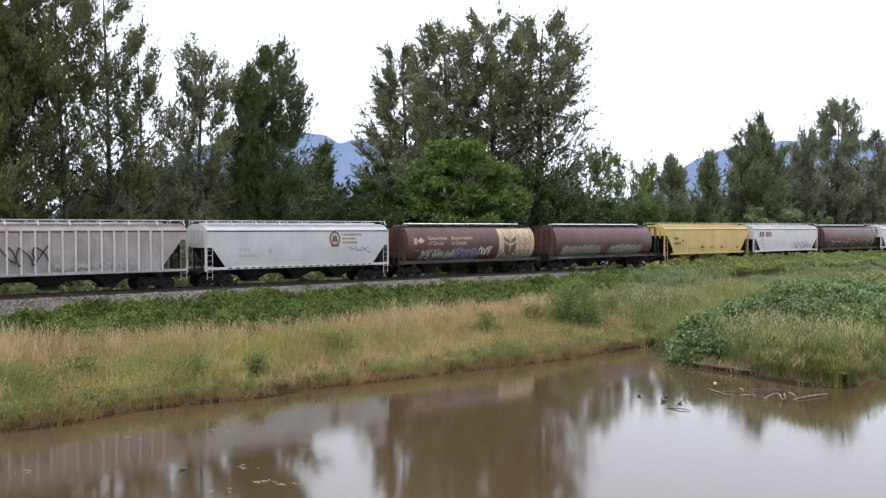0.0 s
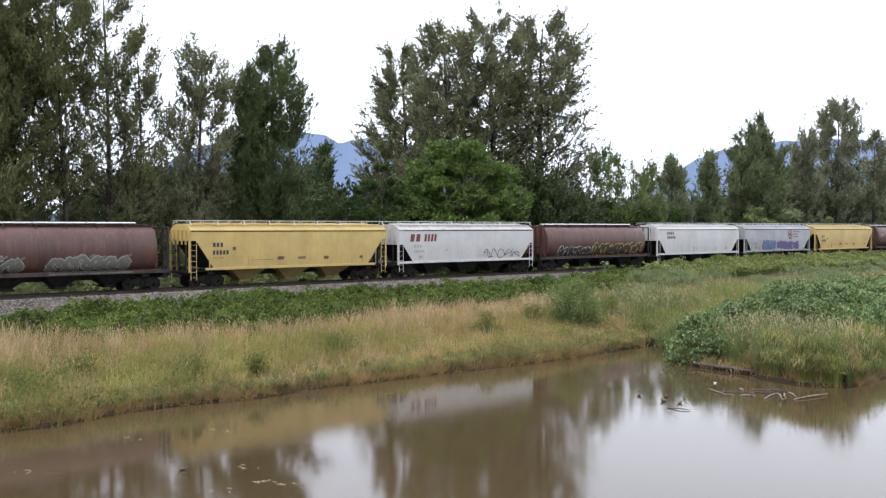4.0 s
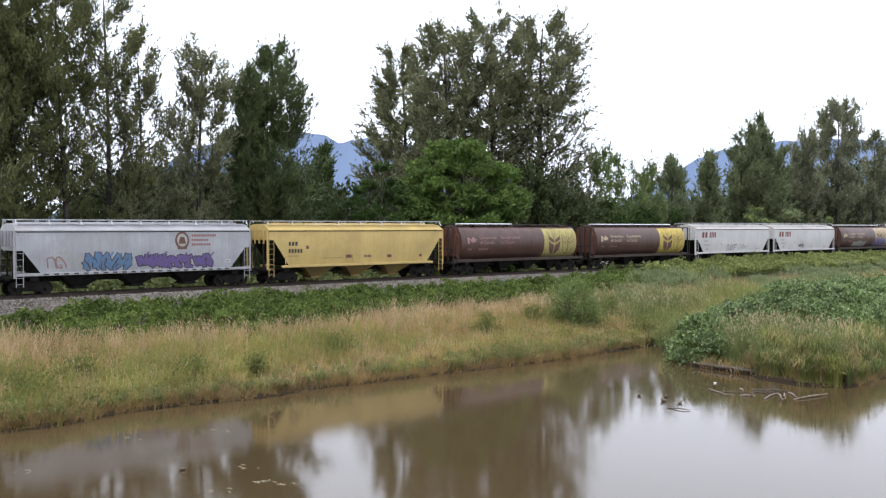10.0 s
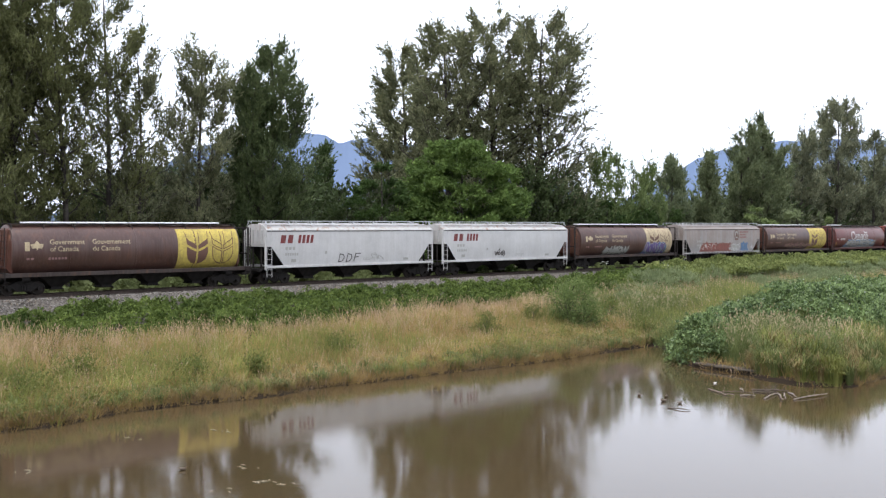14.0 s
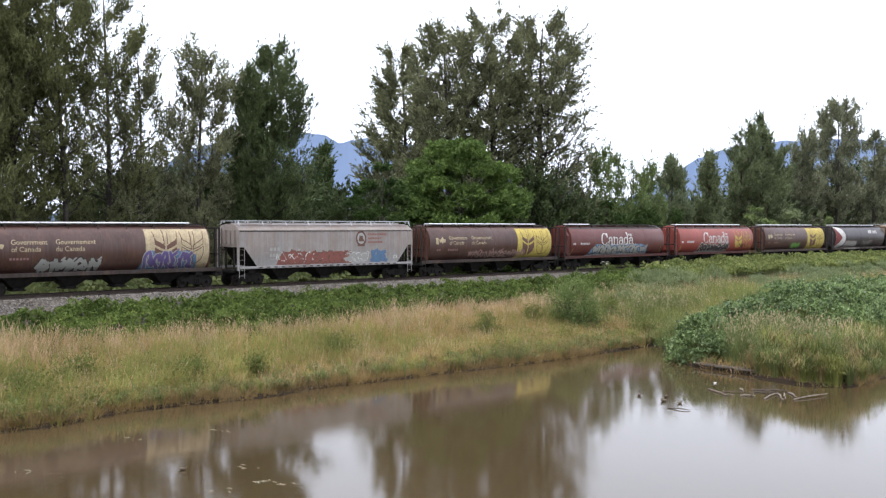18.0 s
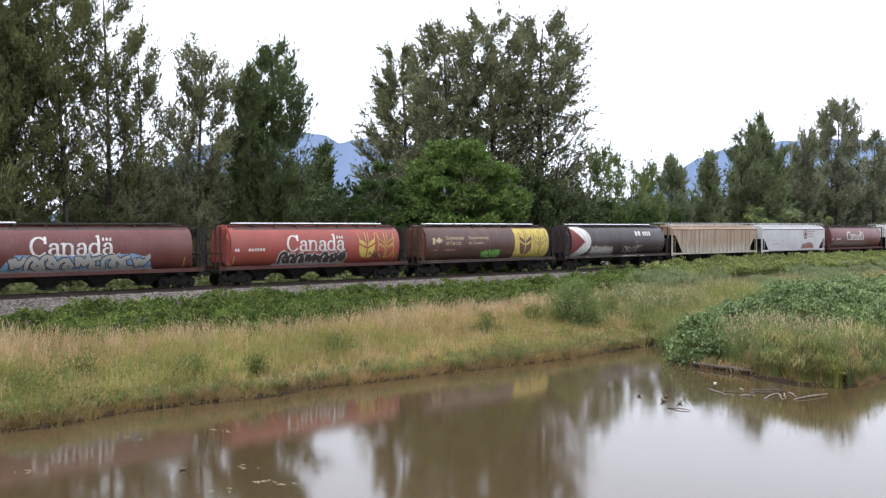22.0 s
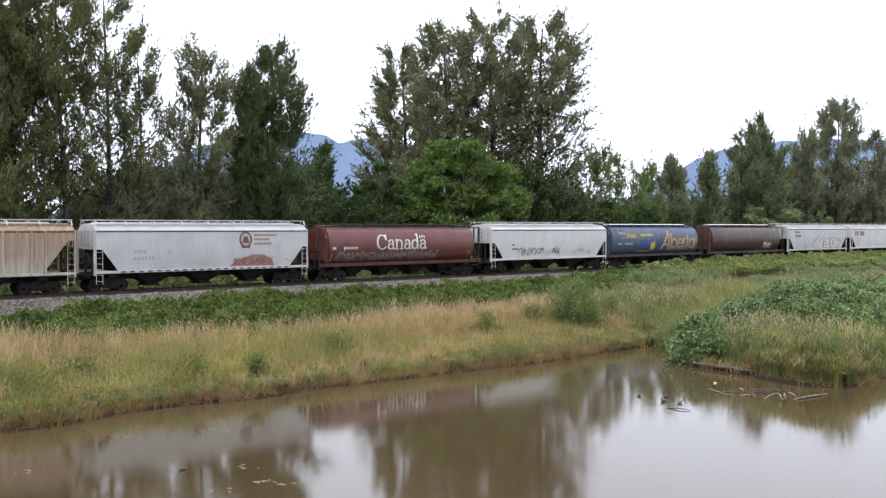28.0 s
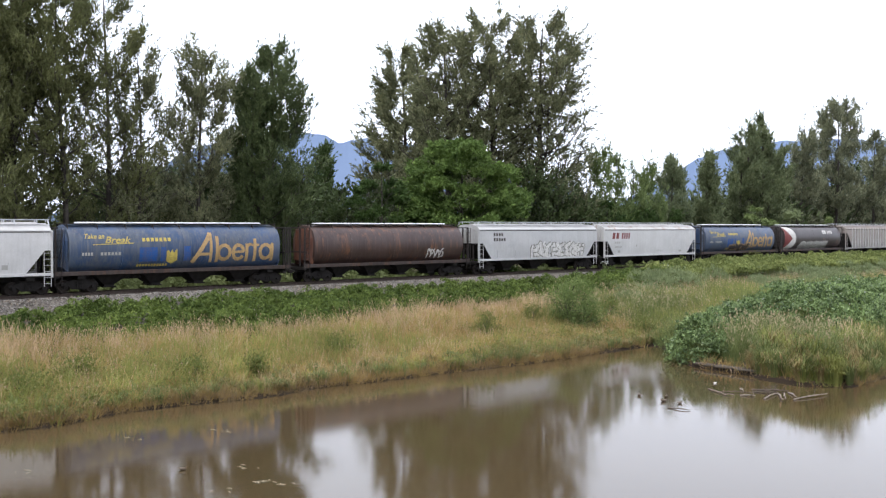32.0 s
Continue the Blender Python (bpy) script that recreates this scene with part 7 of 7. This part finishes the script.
FLOAT_WEED = plain("pale_water_weed", (0.36, 0.345, 0.25), 0.8)
DUCK_BROWN = plain("duck_plumage", (0.10, 0.08, 0.06), 0.8)
DUCK_HEAD = plain("duck_head_plumage", (0.05, 0.045, 0.04), 0.7)
GULL_WHITE = plain("gull_plumage", (0.72, 0.71, 0.69), 0.7)


def build_pond_life():
    swim = "small brown duck resting on the pond"
    make_duck(9.26, 43.0, 100, DUCK_BROWN, swim, 0.72)
    make_duck(10.07, 41.6, 190, DUCK_BROWN, swim, 0.7)
    make_duck(10.45, 42.7, 60, DUCK_BROWN, swim, 0.6)
    make_duck(10.68, 41.1, 20, DUCK_BROWN, swim, 0.6)
    make_duck(-8.53, 29.8, 10, DUCK_BROWN, "small dark duck alone on the pond", 0.55)
    make_duck(13.84, 46.4, 200, GULL_WHITE, "small white gull standing in the shallows", 0.45)
    rng = random.Random(9)
    for x, y, n in ((-5.5, 28.4, 7), (-6.4, 30.2, 4), (-4.6, 28.3, 4), (-13.5, 29.5, 3), (-6.6, 27.4, 3), (-8.5, 35.6, 4), (-11.6, 34.2, 3)):
        g = Geo()
        for i in range(n):
            p = Vector((rng.uniform(-0.45, 0.45), rng.uniform(-0.25, 0.25), 0.012))
            q = p + Vector((rng.uniform(-0.34, 0.34), rng.uniform(-0.16, 0.16), 0.0))
            g.path([p, p.lerp(q, 0.5) + Vector((0, 0.04, 0.006)), q], [0.006, 0.008, 0.004], 5)
        tagged(new("floating_weed", g.mesh("floating_weed", FLOAT_WEED)), "pale strands of weed floating on the pond", "weed", "floating weed", "stuff").matrix_world = pose(x, y, 0)


def make_bird():
    """A swallow with spread wings, nose towards +x."""
    bird = tagged(new("swallow"), "small dark swallow flying across the sky", "bird")
    rings = []
    for t, r in ((-0.10, 0.008), (-0.05, 0.02), (0.0, 0.028), (0.05, 0.026), (0.075, 0.022), (0.095, 0.006)):
        rings.append([(t, r * math.cos(q), r * math.sin(q)) for q in np.linspace(0, 2 * math.pi, 9)[:-1]])
    part("body", Geo().loft(rings).mesh("body", DUCK_HEAD, False), bird)
    for k in (-1, 1):
        g = Geo().loft([[(0.03, k * 0.02, 0.006), (-0.03, k * 0.02, 0.006), (-0.03, k * 0.02, 0.0), (0.03, k * 0.02, 0.0)], [(0.02, k * 0.10, 0.03), (-0.03, k * 0.10, 0.03), (-0.03, k * 0.10, 0.026), (0.02, k * 0.10, 0.026)],
                        [(-0.06, k * 0.19, 0.02), (-0.075, k * 0.19, 0.02), (-0.075, k * 0.19, 0.018), (-0.06, k * 0.19, 0.018)]])
        part("wing", g.mesh("wing", DUCK_HEAD), bird)
    part("tail", Geo().prism_y([(-0.09, 0.0), (-0.19, 0.006), (-0.19, 0.0), (-0.09, -0.006)], -0.02, 0.02).mesh("tail", DUCK_HEAD), bird)
    return bird


build_driftwood()
build_pond_life()
BIRD = make_bird()
# it dives in over the pond from above, out of the picture, and away behind the train
BIRD_ROWS = [(0.0, pose(-30, -60, 60, 0, 0, 60)), (28.0, pose(-10, -10, 34, 0, 0, 60)), (29.6, pose(0.6, 21.5, 17.5, -25, 20, 55)), (29.9, pose(4.52, 25.0, 12.2, -40, 20, 45)),
             (30.0, pose(6.2, 28.0, 12.2, -40, 15, 45)), (30.2, pose(9.6, 37.0, 12.6, -30, 10, 50)), (30.4, pose(13.6, 50.0, 12.65, -20, 5, 55)), (30.9, pose(34.0, 110.0, 11.5, 0, 0, 60)), (32.0, pose(90, 300, 11, 0, 0, 60))]


# ---------------------------------------------------------------- what moves
def elapsed(t):
    """Seconds of travel at the train's mean speed; it slows by a hair."""
    return t - 0.000552 * (t - 16) ** 2 / 2 - 0.0000503 * (t - 16) ** 3 / 6


def motions():
    times = [0, 4, 8, 12, 16, 20, 24, 28, 32]
    place = lambda mid, t: SPEED * (mid - elapsed(t)) - 67.56
    for car, mid in CARS:
        walk(car, [(t, on_track(place(mid, t), 0, RAIL)) for t in times])
    # wheels roll while their car is on the stretch in view
    when = {car: mid for car, mid in CARS}
    for wheel, car, wx in WHEELS:
        seen = [i / 30 for i in range(961) if -6 < place(when[car], i / 30) < 165]
        if not seen:
            continue
        s0 = place(when[car], seen[0])
        rows = [(t, pose(wx, 0, 0.42, 0, math.degrees((place(when[car], t) - s0) / 0.425) % 360, 0)) for t in seen]
        if rows[0][0] > 0.01:
            rows.insert(0, (0.0, rows[0][1]))
        if rows[-1][0] < 31.99:
            rows.append((32.0, rows[-1][1]))
        walk(wheel, rows)
    walk(BIRD, BIRD_ROWS)


motions()
